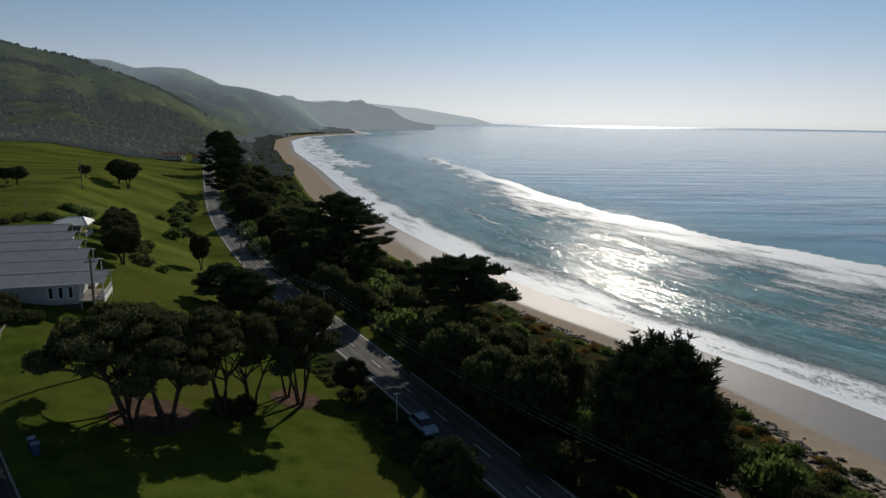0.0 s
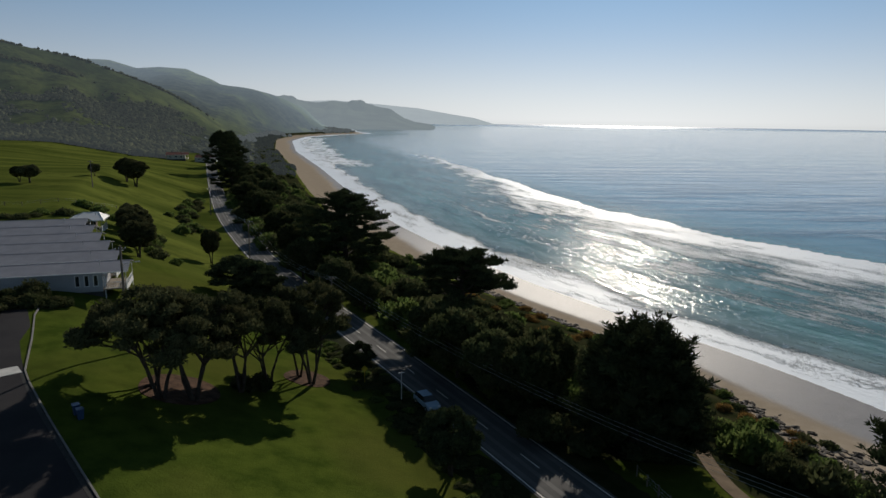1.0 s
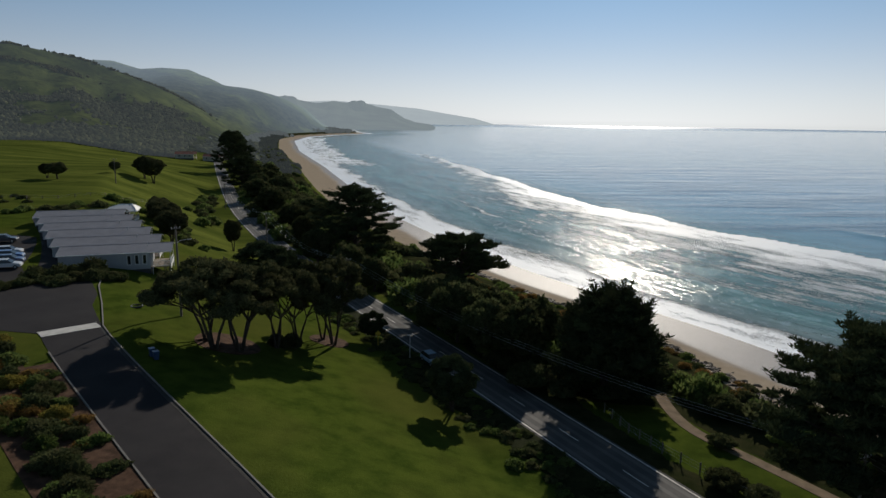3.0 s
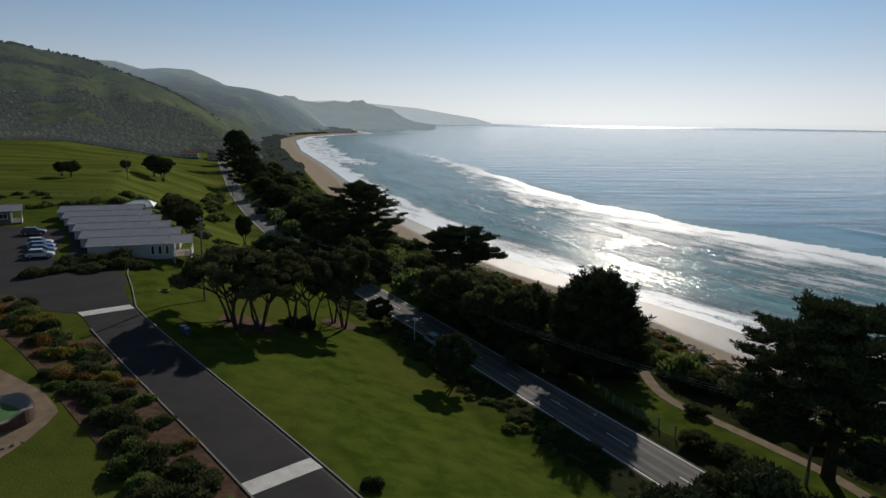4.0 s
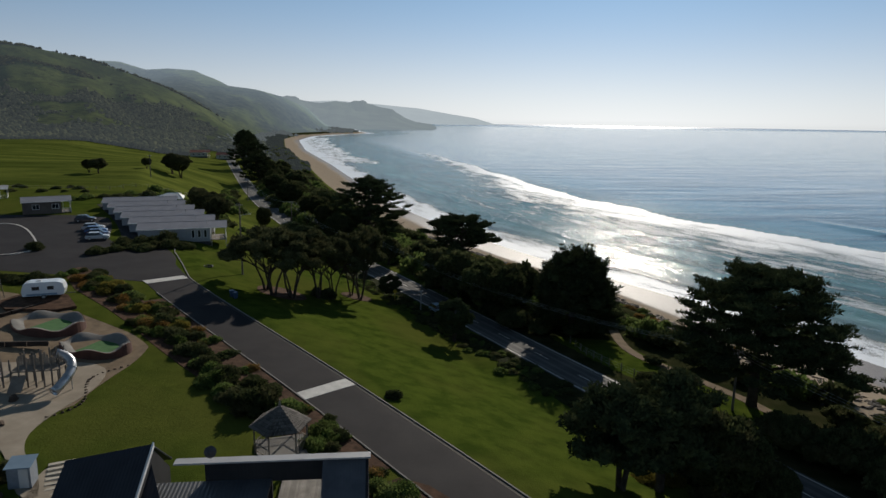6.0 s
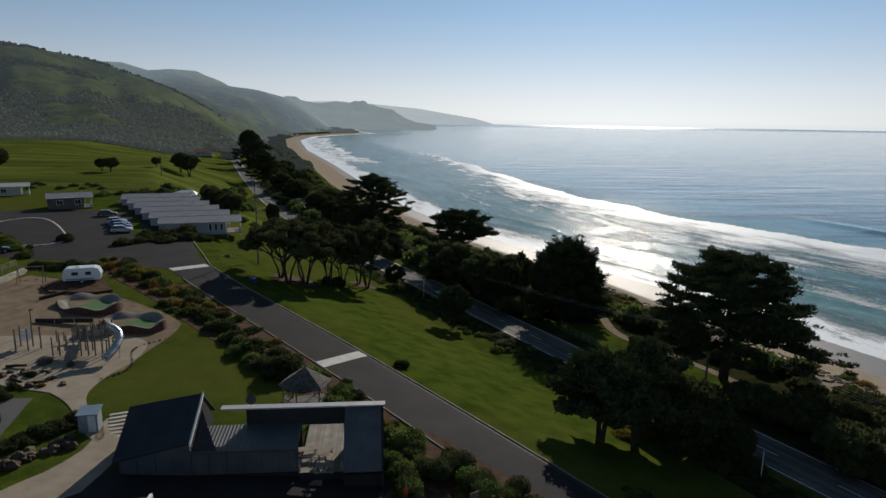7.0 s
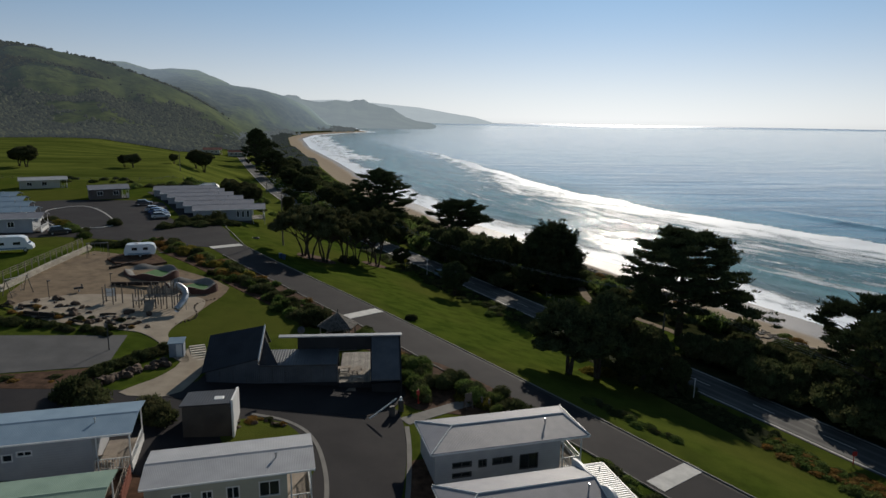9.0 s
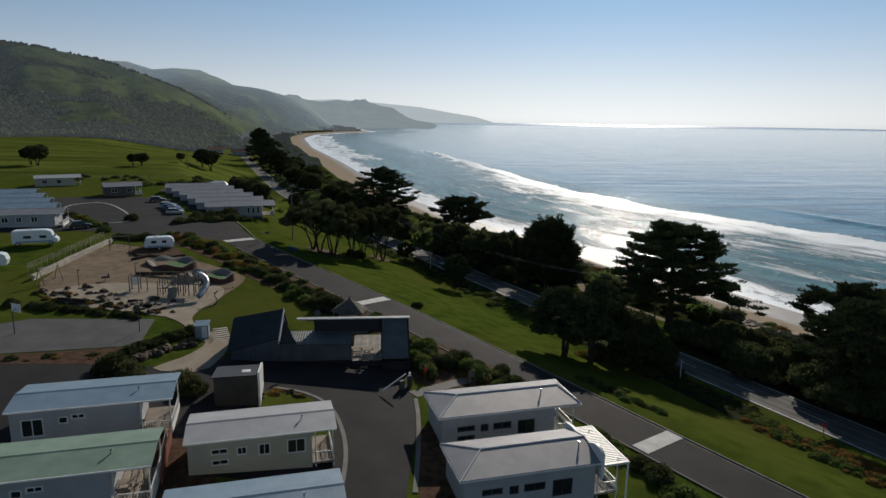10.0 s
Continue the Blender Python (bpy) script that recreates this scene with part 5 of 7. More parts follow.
    if veranda:
        v0 = body
        deck = part("deck", boxes((v0 + veranda / 2, depth / 2, floor - 0.25, veranda, depth, 0.12)), TIMBER, ob, "timber deck floor")
        for k in range(int(veranda / 0.3)):
            part("board", boxes((v0 + 0.15 + 0.3 * k, depth / 2, floor - 0.13, 0.28, depth, 0.03)), TIMBER, deck)
        for px, py in ((length - 0.08, 0.08), (length - 0.08, depth - 0.08), (v0 + 0.3, 0.08)):
            part("post", boxes((px, py, -1.2, 0.1, 0.1, top + 1.2)), TRIM_WHITE, ob)
        railing(ob, v0 + 0.1, 0.06, length - 0.08, 0.06, floor - 0.12)
        railing(ob, length - 0.08, 0.1, length - 0.08, depth - 0.1, floor - 0.12)
        part("end_screen", boxes((length - 0.02, depth / 2, floor - 0.5, 0.05, depth, 0.75)), TRIM_WHITE, ob, "white boarded deck front")
    return ob


B_WIN = [(1.9, 3.2, 0.75, 1.2), (1.9, 3.2, 1.75, 2.2), (4.0, 4.75, 1.5, 2.15), (5.8, 6.7, 1.25, 2.25), (8.2, 9.7, 1.1, 2.35)]
cabin(-22.4, -36.7, 17.4, 12.2, 4.9, "cream weatherboard cabin with a pale ribbed metal roof", WALL_CREAM, ROOF_WHITE, B_WIN, height=3.2, rise=0.42, veranda=1.9, base=-3.75, floor=0.6)
cabin(-19.2, -48.5, 17.4, 12.2, 4.9, "weatherboard cabin with a blue ribbed metal roof", WALL_CREAM, ROOF_BLUE, B_WIN, height=3.2, rise=0.42, veranda=1.9, base=-3.9, floor=0.6)
C_WIN = [(0.9, 2.6, 0.6, 2.2), (3.9, 4.6, 1.6, 2.2), (4.95, 6.0, 1.95, 2.35)]
cabin(-39.3, -34.4, 17.4, 13.3, 5.4, "white weatherboard cabin with a blue-grey roof and side deck", WALL_WHITE, ROOF_BLUE, C_WIN, height=3.25, rise=0.4, veranda=2.9, base=-2.7, floor=0.6)
cabin(-35.8, -45.6, 17.4, 13.3, 5.4, "white weatherboard cabin with a pale green ribbed roof", WALL_WHITE, ROOF_GREEN, C_WIN, height=3.25, rise=0.4, veranda=2.9, base=-2.9, floor=0.6)
A_WIN = [(1.6, 3.3, 0.35, 0.75), (1.6, 3.3, 1.3, 1.75), (4.0, 4.7, 1.1, 1.75), (5.3, 7.1, 1.15, 1.75), (7.9, 9.6, 0.35, 1.75)]
for x, y, base, cut in ((-1.3, -28.0, -4.9, None), (0.9, -38.2, -5.2, 12.0)):
    ob = cabin(x, y, 17.4, 14.0, 5.4, "white cabin with a grey hipped metal roof", WALL_WHITE, ROOF_GREY, A_WIN, height=3.05, rise=0.8, hip=True, roof_to=cut, veranda=2.2, base=base, floor=0.6, frame_mat=TRIM_DARK)
# the second hipped cabin has a wavy parapet and a slatted pergola
bm = bmesh.new()
outline = [(-0.6, 2.2)]
for k in range(25):
    f = k / 24
    outline.append((-0.6 + 7.2 * f, 4.55 + 0.5 * math.sin(f * 9.4) * math.exp(-1.5 * f) - 0.55 * f))
outline.append((6.6, 2.2))
part("parapet", prism(outline, 12.0, 12.25, "x"), TRIM_WHITE, ob, "white parapet wall with a wavy top")
perg = part("pergola", boxes((13.4, -0.5, 3.3, 2.6, 0.12, 0.2), (13.4, 6.2, 3.3, 2.6, 0.12, 0.2), (14.65, 2.85, 3.3, 0.12, 6.8, 0.2)), TRIM_WHITE, ob, "white slatted pergola roof")
for k in range(24):
    part("slat", boxes((13.4, -0.3 + 6.4 * k / 23, 3.42, 2.5, 0.16, 0.05)), TRIM_WHITE, perg)
for px, py in ((14.6, -0.45), (14.6, 6.15)):
    part("post", boxes((px, py, -1.0, 0.12, 0.12, 4.3)), TRIM_WHITE, ob)

# the staggered row of cabins beside the car park
for k in range(6):
    cabin(-66.2 - 5.0 * k, 75.8 + 6.3 * k, 20.4, 17.0, 6.6, "long pale cabin with a ribbed grey roof in a staggered row", WALL_WHITE, ROOF_GREY,
          [(10.2, 10.8, 0.4, 2.0), (11.4, 12.0, 0.4, 2.0), (12.6, 13.2, 0.4, 2.0)] if k == 0 else [(3, 4.2, 0.9, 1.9)], height=2.5, rise=0.9, veranda=3.2, base=0.6 + 0.2 * k, floor=0.45, group="row of cabins")
for k, (x, y) in enumerate(((-99.5, 45.5), (-106, 53), (-112.5, 60.5), (-119, 68), (-126, 75.5))):
    cabin(x, y, 20.4, 13.0, 6.0, "pale cabin with a blue-grey roof beyond the car park", WALL_WHITE, (ROOF_GREY, ROOF_BLUE)[k > 0], [(1.5, 2.7, 0.8, 1.9), (4.2, 5.2, 0.8, 1.9), (7.0, 8.2, 0.8, 1.9)], height=2.6, rise=0.8, veranda=1.5, base=2.2 + 0.1 * k, group="row of far cabins")
cabin(-138, 116, 34, 13.0, 6.5, "cream cabin with a white roof at the edge of the paddock", WALL_CREAM, ROOF_WHITE, [(2, 3.4, 0.8, 1.9), (6, 7.4, 0.8, 1.9)], height=2.6, rise=0.7, veranda=2.0, base=2.6)
cabin(-104, 96, 34, 10.0, 6.0, "brown cabin with a grey roof facing the car park", WALL_BROWN, ROOF_GREY, [(2, 3.4, 0.8, 1.9), (6, 7.4, 0.8, 1.9)], height=2.6, rise=0.9, veranda=2.0, base=2.7)


cabin(-86.5, 126, 20, 6.5, 6.5, "open pavilion with a white pointed roof behind the cabins", WALL_BROWN, TRIM_WHITE, [(1.0, 2.6, 0.8, 1.9)], height=2.3, rise=1.3, hip=True, veranda=2.0, base=0.4)
ROOF_RED = surface("red_tile_roof", (0.17, 0.06, 0.045), (0.25, 0.09, 0.06), 0.8, 0.6, 12, 0.4, 0.03, ribs=(0.3, "X"))
for x, y, rz in ((-222, 462, 20), (-204, 470, 8)):
    cabin(x, y, rz, 15.0, 8.0, "pale house with a red tiled roof below the hills", WALL_CREAM, ROOF_RED, [(2, 3.6, 0.8, 1.9), (6, 7.6, 0.8, 1.9), (9.5, 11, 0.8, 1.9)], height=2.7, rise=1.9, veranda=2.0, group="houses below the hills")


def slab(corners, thick):
    """A flat panel with four or three given top corners."""
    bm = bmesh.new()
    up = [bm.verts.new(c) for c in corners]
    dn = [bm.verts.new((c[0], c[1], c[2] - thick)) for c in corners]
    bm.faces.new(up)
    bm.faces.new(dn[::-1])
    for k in range(len(up)):
        m = (k + 1) % len(up)
        bm.faces.new((up[k], dn[k], dn[m], up[m]))
    return bm


LODGE_WALL = surface("blue_grey_sheet_wall", (0.06, 0.068, 0.082), (0.10, 0.11, 0.128), 0.7, 0.7, 14, 0.4, 0.03, ribs=(0.2, "X"))
LODGE_ROOF = surface("grey_lodge_roof_sheet", (0.06, 0.067, 0.078), (0.10, 0.107, 0.12), 0.5, 0.6, 20, 0.6, 0.05, 0.0, 0.4, ribs=(0.28, "X"))


def lodge():
    """The barbecue lodge: a steep black-roofed end, a low roof, a tall screen with a pale strip roof and a raised deck open to the sun."""
    ob = thing("lodge", -27.57, -12.64, 8.0, "dark barbecue lodge with a steep black roof and raised deck", "lodge", z=-1.57, scale=1.058)
    part("plinth", boxes((6.85, 2.2, -4.8, 13.6, 3.9, 3.8)), WALL_BLACK, ob, "black plinth boards")
    part("wall", prism([(0, -1.0), (5.4, -1.0), (5.4, 1.85), (0, 0.6)], 0.1, 0.3, "y"), LODGE_WALL, ob, "raked blue-grey sheet wall")
    part("wall", boxes((9.55, 0.2, -1.0, 8.3, 0.2, 2.1)), LODGE_WALL, ob, "low blue-grey sheet wall")
    for k in range(11):
        part("batten", boxes((0.08 + 1.35 * k, 0.075, -1.0, 0.05, 0.05, 1.5 if k < 4 else 2.0)), TRIM_DARK, ob)
    for gx, za, zb in ((0.1, 0.55, 2.95), (5.3, 1.85, 3.95)):
        part("wall", prism([(0.3, -4.8), (7.6, -4.8), (7.6, 0.4), (4.1, zb), (0.3, za)], gx - 0.1, gx + 0.1, "x"), WALL_BLACK, ob)
    part("roof", slab([(-0.35, -0.2, 0.5), (5.5, -0.2, 1.92), (5.5, 4.15, 4.12), (-0.35, 4.15, 3.1)], 0.12), ROOF_SLATE, ob, "steep black ribbed roof")
    part("roof", slab([(-0.35, 4.15, 3.1), (5.5, 4.15, 4.12), (5.5, 8.0, 0.9), (-0.35, 8.0, 0.2)], 0.12), ROOF_DARK, ob)
    part("bargeboard", prism([(-0.3, 1.98), (4.2, 4.22), (4.2, 3.88), (-0.3, 1.66)], 5.5, 5.62, "x"), TRIM_WHITE, ob, "white bargeboard")
    part("low_roof", slab([(5.63, -0.3, 1.2), (13.7, -0.3, 1.2), (13.7, 3.4, 1.55), (5.63, 3.4, 1.55)], 0.12), LODGE_ROOF, ob, "low grey ribbed roof")
    part("valley_roof", slab([(5.64, -0.25, 1.26), (7.5, -0.25, 1.22), (5.64, 3.3, 3.1)], 0.05), ROOF_SLATE, ob, "dark roof slope in the valley")
    part("gutter", boxes((9.65, -0.38, 1.05, 8.1, 0.12, 0.12)), TRIM_DARK, ob)
    part("screen_wall", openings_wall(11.35, 7.8, 0.22, [(4.55, 8.0, 3.75, 6.15)]), WALL_BLACK, ob, "tall black screen wall with a wide opening").location = (9.15, 3.4, -4.8)
    part("roof_strip", boxes((13.9, 3.45, 3.0, 13.5, 0.75, 0.12)), ROOF_WHITE, ob, "narrow pale ribbed roof strip")
    part("side_screen", prism([(3.6, -4.8), (3.6, 3.0), (-1.5, -0.3), (-1.5, -4.8)], 20.3, 20.5, "x"), WALL_BLACK, ob, "sloping black side screen")
    part("side_roof", prism([(3.4, 2.8), (3.4, 2.95), (-1.5, -0.2), (-1.5, -0.35)], 17.3, 20.3, "x"), LODGE_WALL, ob, "dark lean-to roof at the deck's end")
    part("end_wall", boxes((18.8, 1.2, -4.8, 3.0, 4.3, 3.9)), WALL_BLACK, ob)
    deck = part("deck", boxes((15.5, 4.4, -4.8, 3.5, 9.0, 3.75)), WALL_BLACK, ob, "raised deck base clad in black boards")
    me = bpy.data.meshes.new("board")
    bm = boxes((0, 4.4, -1.05, 0.138, 9.0, 0.035))
    bm.to_mesh(me)
    bm.free()
    me.materials.append(DECK_TIMBER)
    for k in range(23):
        part("board", me, DECK_TIMBER, deck).location.x = 13.85 + 0.148 * k
    part("step", boxes((14.4, -0.6, -1.75, 2.4, 0.7, 0.12), (13.5, -0.6, -3.0, 0.12, 0.6, 1.25), (15.3, -0.6, -3.0, 0.12, 0.6, 1.25)), TIMBER, ob, "silvered timber landing")
    for px, pz in ((13.78, 3.3), (17.15, 3.3)):
        part("post", boxes((px, 0.1, -1.05, 0.14, 0.14, 0.9)), TIMBER, ob)
    bm = bmesh.new()
    bmesh.ops.create_cone(bm, cap_ends=True, segments=18, radius1=0.42, radius2=0.1, depth=0.16, matrix=pose(9.6, 3.4, 3.75, 70, 0, 20))
    dish = part("satellite_dish", bm, TRIM_DARK, ob, "dark round satellite dish")
    bm = bmesh.new()
    tube(bm, [(9.6, 3.45, 3.1), (9.6, 3.45, 3.7)], [0.03, 0.03], 6)
    part("mast", bm, STEEL, dish)
    return ob


lodge()


def picnic_table(x, y, rz, z=None, label="dark timber picnic table with benches on the deck"):
    ob = thing("picnic_table", x, y, rz, label, "table", "picnic tables", z=z)
    part("tabletop", boxes(*((0, -0.3 + 0.2 * k, 0.72, 1.7, 0.18, 0.04) for k in range(4))), TIMBER, ob)
    for s in (-0.62, 0.62):
        part("bench", boxes((0, s, 0.43, 1.7, 0.28, 0.04)), TIMBER, ob)
    for s in (-0.6, 0.6):
        part("leg_frame", boxes((s, 0, 0.36, 0.08, 1.4, 0.07), (s, -0.3, 0, 0.08, 0.08, 0.72), (s, 0.3, 0, 0.08, 0.08, 0.72)), TIMBER, ob)


picnic_table(-13.0, -8.0, 20, -2.64)
picnic_table(-11.4, -8.3, 75, -2.64)
picnic_table(-11.0, -10.6, 10, -2.64)

ob = thing("gazebo", -15.7, 2.0, 20, "six-sided timber gazebo with a shingled pointed roof", "gazebo", z=-2.45, scale=0.93)
SHINGLE = surface("weathered_grey_shingle", (0.07, 0.062, 0.055), (0.16, 0.145, 0.13), 0.9, 1.0, 16, 0.4, 0.01, vary=0.6)
for k in range(6):
    a, b = radians(60 * k), radians(60 * k + 60)
    bm = bmesh.new()
    top = [(0, 0, 4.35), (2.9 * math.cos(a), 2.9 * math.sin(a), 2.55), (2.9 * math.cos(b), 2.9 * math.sin(b), 2.55)]
    f = bm.faces.new([bm.verts.new(p) for p in top])
    bmesh.ops.solidify(bm, geom=[f], thickness=0.08)
    slope = part("roof", bm, ROOF_GREY, ob)
    for r in range(9):
        f0, f1 = (r + 0.0) / 9, (r + 1.08) / 9
        p0, p1 = (Vector(top[0]).lerp(Vector(top[1]), f1), Vector(top[0]).lerp(Vector(top[2]), f1))
        q0, q1 = (Vector(top[0]).lerp(Vector(top[1]), f0), Vector(top[0]).lerp(Vector(top[2]), f0))
        n_sh = max(1, r)
        for j in range(n_sh):
            bm = bmesh.new()
            c = [p0.lerp(p1, (j + 0.04) / n_sh), p0.lerp(p1, (j + 0.96) / n_sh), q0.lerp(q1, (j + 0.96) / n_sh), q0.lerp(q1, (j + 0.04) / n_sh)]
            lift = [0.1, 0.1, 0.05, 0.05]
            up = [bm.verts.new(p + Vector((0, 0, h))) for p, h in zip(c, lift)]
            dn = [bm.verts.new(p + Vector((0, 0, 0.03))) for p in c]
            bm.faces.new(up)
            for i in range(4):
                m = (i + 1) % 4
                bm.faces.new((up[i], dn[i], dn[m], up[m]))
            part("shingle", bm, SHINGLE, slope)
    part("post", boxes((2.45 * math.cos(a), 2.45 * math.sin(a), -0.2, 0.14, 0.14, 2.85)), TIMBER, ob)
    if k != 4:
        railing(ob, 2.45 * math.cos(a), 2.45 * math.sin(a), 2.45 * math.cos(b), 2.45 * math.sin(b), 0.1, 0.9, TIMBER, 0.3)
bm = bmesh.new()
tube(bm, [(0, 0, 4.3), (0, 0, 4.75), (0, 0, 5.0)], [0.14, 0.1, 0.02], 8)
part("finial", bm, TIMBER, ob, "turned timber finial")
part("floor_slab", boxes((0, 0, -1.2, 4.6, 4.4, 1.26)), CONCRETE, ob, "concrete floor slab")

ob = thing("shed", -34.3, -6.9, 14, "small grey metal shed with a flat sloping roof", "shed", scale=0.82)
part("wall", boxes((1.0, 0.8, 0, 2.0, 1.6, 2.1)), surface("grey_sheet_wall", (0.22, 0.25, 0.29), (0.3, 0.33, 0.37), ribs=(0.13, "X")), ob)
part("roof", prism([(-0.2, 2.1), (1.8, 2.4), (1.8, 2.48), (-0.2, 2.18)], -0.15, 2.15, "x"), ROOF_BLUE, ob)
part("door", boxes((1.4, -0.03, 0.05, 0.8, 0.06, 1.9)), TRIM_WHITE, ob, "pale sheet door")

ob = thing("store_shed", -25.0, -24.3, 14, "dark store shed with a white end wall and a roof window", "shed", z=-3.2)
part("front_wall", boxes((2.2, 0.1, -0.6, 4.4, 0.2, 4.2)), surface("brown_grey_fibro", (0.045, 0.04, 0.036), (0.078, 0.069, 0.062), 0.85, 0.5, 12, 0.3, 0.02), ob, "plain brown-grey sheet wall")
part("wall", boxes((2.2, 4.4, -0.6, 4.4, 0.2, 3.4), (0.1, 2.25, -0.6, 0.2, 4.2, 3.4)), WALL_BLACK, ob)
part("end_wall", prism([(-0.25, -0.6), (4.9, -0.6), (4.9, 3.15), (-0.25, 4.05)], 4.4, 4.6, "x"), TRIM_WHITE, ob, "white rendered end wall")
part("roof", prism([(-0.2, 3.62), (4.8, 2.85), (4.8, 2.97), (-0.2, 3.74)], -0.2, 4.39, "x"), ROOF_SLATE, ob)
part("roof_window", boxes((3.1, 1.7, 3.32, 0.9, 0.8, 0.22), bevel=0.05), TRIM_WHITE, ob, "pale domed roof window")


# ---- poles, wires, fences ----
WIRE_METAL = surface("bare_aluminium_cable", (0.42, 0.42, 0.42), (0.6, 0.6, 0.6), 0.45, 3.0, 30.0, 0.1, 0.002, metal=0.6)


def power_pole(x, y, height, label, arm=1.8, turn=0.0, lamp=False):
    ob = thing("power_pole", x, y, turn, label, "power pole", "power poles")
    bm = bmesh.new()
    tube(bm, [(0, 0, -0.5), (0, 0, height * 0.5), (0, 0, height)], [0.17, 0.145, 0.115], 10)
    part("pole", bm, POLE_WOOD, ob)
    part("crossarm", boxes((0, 0, height - 0.5, arm, 0.1, 0.12)), POLE_WOOD, ob)
    for k in (-0.45, -0.15, 0.15, 0.45):
        bm = bmesh.new()
        tube(bm, [(k * arm, 0, height - 0.38), (k * arm, 0, height - 0.2)], [0.05, 0.035], 6)
        part("insulator", bm, TRIM_WHITE, ob)
    if lamp:
        bm = bmesh.new()
        tube(bm, [(0, 0, height - 2.6), (0.4, 0, height - 2.2), (1.5, 0, height - 2.1)], [0.04, 0.04, 0.035], 6)
        arm_ob = part("lamp_arm", bm, STEEL, ob)
        part("lamp_head", boxes((1.75, 0, height - 2.2, 0.6, 0.22, 0.12), bevel=0.03), STEEL, arm_ob, "grey street light head")
    return ob


WIRE_POLES = [(-93.0, 220.0, 10.0), (-54.5, 148.0, 10.0), (-22.5, 95.0, 9.5), (35.2, 28.4, 8.2), (73.0, -30.0, 8.6)]
for x, y, h in WIRE_POLES:
    power_pole(x, y, h, "grey timber power pole with a crossarm beside the coast road", turn=32)
power_pole(-40.4, 63.0, 13.2, "tall grey timber pole with a street light on the lawn", 1.2, 40, True)
power_pole(-126.0, 203.0, 9.0, "grey timber pole standing in the paddock", turn=20)
for a, b in zip(WIRE_POLES, WIRE_POLES[1:]):
    for k in (-0.8, 0.0, 0.8):
        p = Vector((a[0] + k * 0.85, a[1] + k * 0.53, land(a[0], a[1]) + a[2] - 0.2))
        q = Vector((b[0] + k * 0.85, b[1] + k * 0.53, land(b[0], b[1]) + b[2] - 0.2))
        pts = [p.lerp(q, f / 14) - Vector((0, 0, 2.8 * 4 * (f / 14) * (1 - f / 14))) for f in range(15)]
        bm = bmesh.new()
        tube(bm, pts, [0.013], 5)
        piece("power_line", bm, WIRE_METAL, "thin sagging power line above the coast road", "cable", "power lines")


def fence(points, label, spacing=2.4, height=1.2, rails=(0.5, 1.0), post=0.12, material=None, rail_size=0.07, wire=False):
    material = material or TIMBER
    line = sample_line(points, spacing)
    ob = new("fence")
    tagged(ob, label, "fence")
    me = bpy.data.meshes.new("post")
    bm = boxes((0, 0, -0.3, post, post, height + 0.3), bevel=0.012)
    bm.to_mesh(me)
    bm.free()
    me.materials.append(material)
    for p in line:
        part("post", me, material, ob).location = (p.x, p.y, land(p.x, p.y))
    for a, b in zip(line, line[1:]):
        for h in rails:
            bm = bmesh.new()
            tube(bm, [(a.x, a.y, land(a.x, a.y) + h), (b.x, b.y, land(b.x, b.y) + h)], [0.012 if wire else rail_size / 2], 4)
            part("wire" if wire else "rail", bm, STEEL if wire else material, ob)
    return ob


fence([(18.0, 52.0), (19.7, 46.5), (22.3, 42.0), (25.0, 38.0), (28.5, 33.0)], "timber post and wire fence beside the coast road", 1.7, 1.3, (0.4, 0.75, 1.1), 0.13, POLE_WOOD, wire=True)
fence([(-69.6, 12.5), (-70.6, 24), (-72.0, 39.0)], "timber rail fence on top of a limestone wall", 1.8, 2.1, (1.3, 1.65, 2.0), 0.1)
fence([(-190, 150), (-150, 145), (-112, 148), (-104, 165), (-100, 188)], "post and wire fence across the green paddock", 4.0, 1.1, (0.5, 1.0), 0.12, POLE_WOOD, wire=True)
fence([(-27.6, -31.6), (-25.3, -38.5), (-23.0, -45.5)], "timber ramp railing between the cabins", 1.6, 1.5, (0.6, 1.0, 1.4), 0.1)
fence([(-26.7, -31.2), (-24.4, -38.1), (-22.1, -45.1)], "timber ramp railing between the cabins", 1.6, 1.5, (0.6, 1.0, 1.4), 0.1)

# limestone retaining wall, block by block
ob = tagged(new("retaining_wall"), "low pale limestone block wall below a lawn", "retaining wall", kind="structure")
me = bpy.data.meshes.new("block")
bm = boxes((0, 0, 0, 0.98, 0.42, 0.34), bevel=0.025)
bm.to_mesh(me)
bm.free()
me.materials.append(LIMESTONE)
wall_line = sample_line([(-67.6, 10.5), (-69.2, 24), (-70.4, 38.5)], 1.0)
for a, b in zip(wall_line, wall_line[1:]):
    for c in range(3):
        p = a.lerp(b, 0.5 + (0.5 if c % 2 else 0))
        blk = part("block", me, LIMESTONE, ob)
        blk.matrix_basis = pose(p.x, p.y, land(p.x, p.y) - 0.1 + 0.35 * c, 0, 0, math.degrees(math.atan2(b.y - a.y, b.x - a.x)))

# rough rocks: the low wall by the shed and the playground edge
rng = np.random.default_rng(9)
ROCKS = []
for k in range(4):
    v = ICO_V * np.array([0.6, 0.45, 0.4]) * (1 + 0.28 * rng.normal(size=(len(ICO_V), 1)) * 0.6)
    me = mesh_from("rock", v.tolist(), ICO_F.tolist())
    me.materials.append(ROCK)
    ROCKS.append(me)


def rock(x, y, s, label, group):
    ob = new("rock", ROCKS[int(abs(x * 13 + y * 7)) % 4])
    ob.matrix_basis = pose(x, y, land(x, y) + 0.12 * s, 0, 0, (x * 77 + y * 31) % 360) @ Matrix.Diagonal((s, s, s, 1))
    tagged(ob, label, "rock", group)


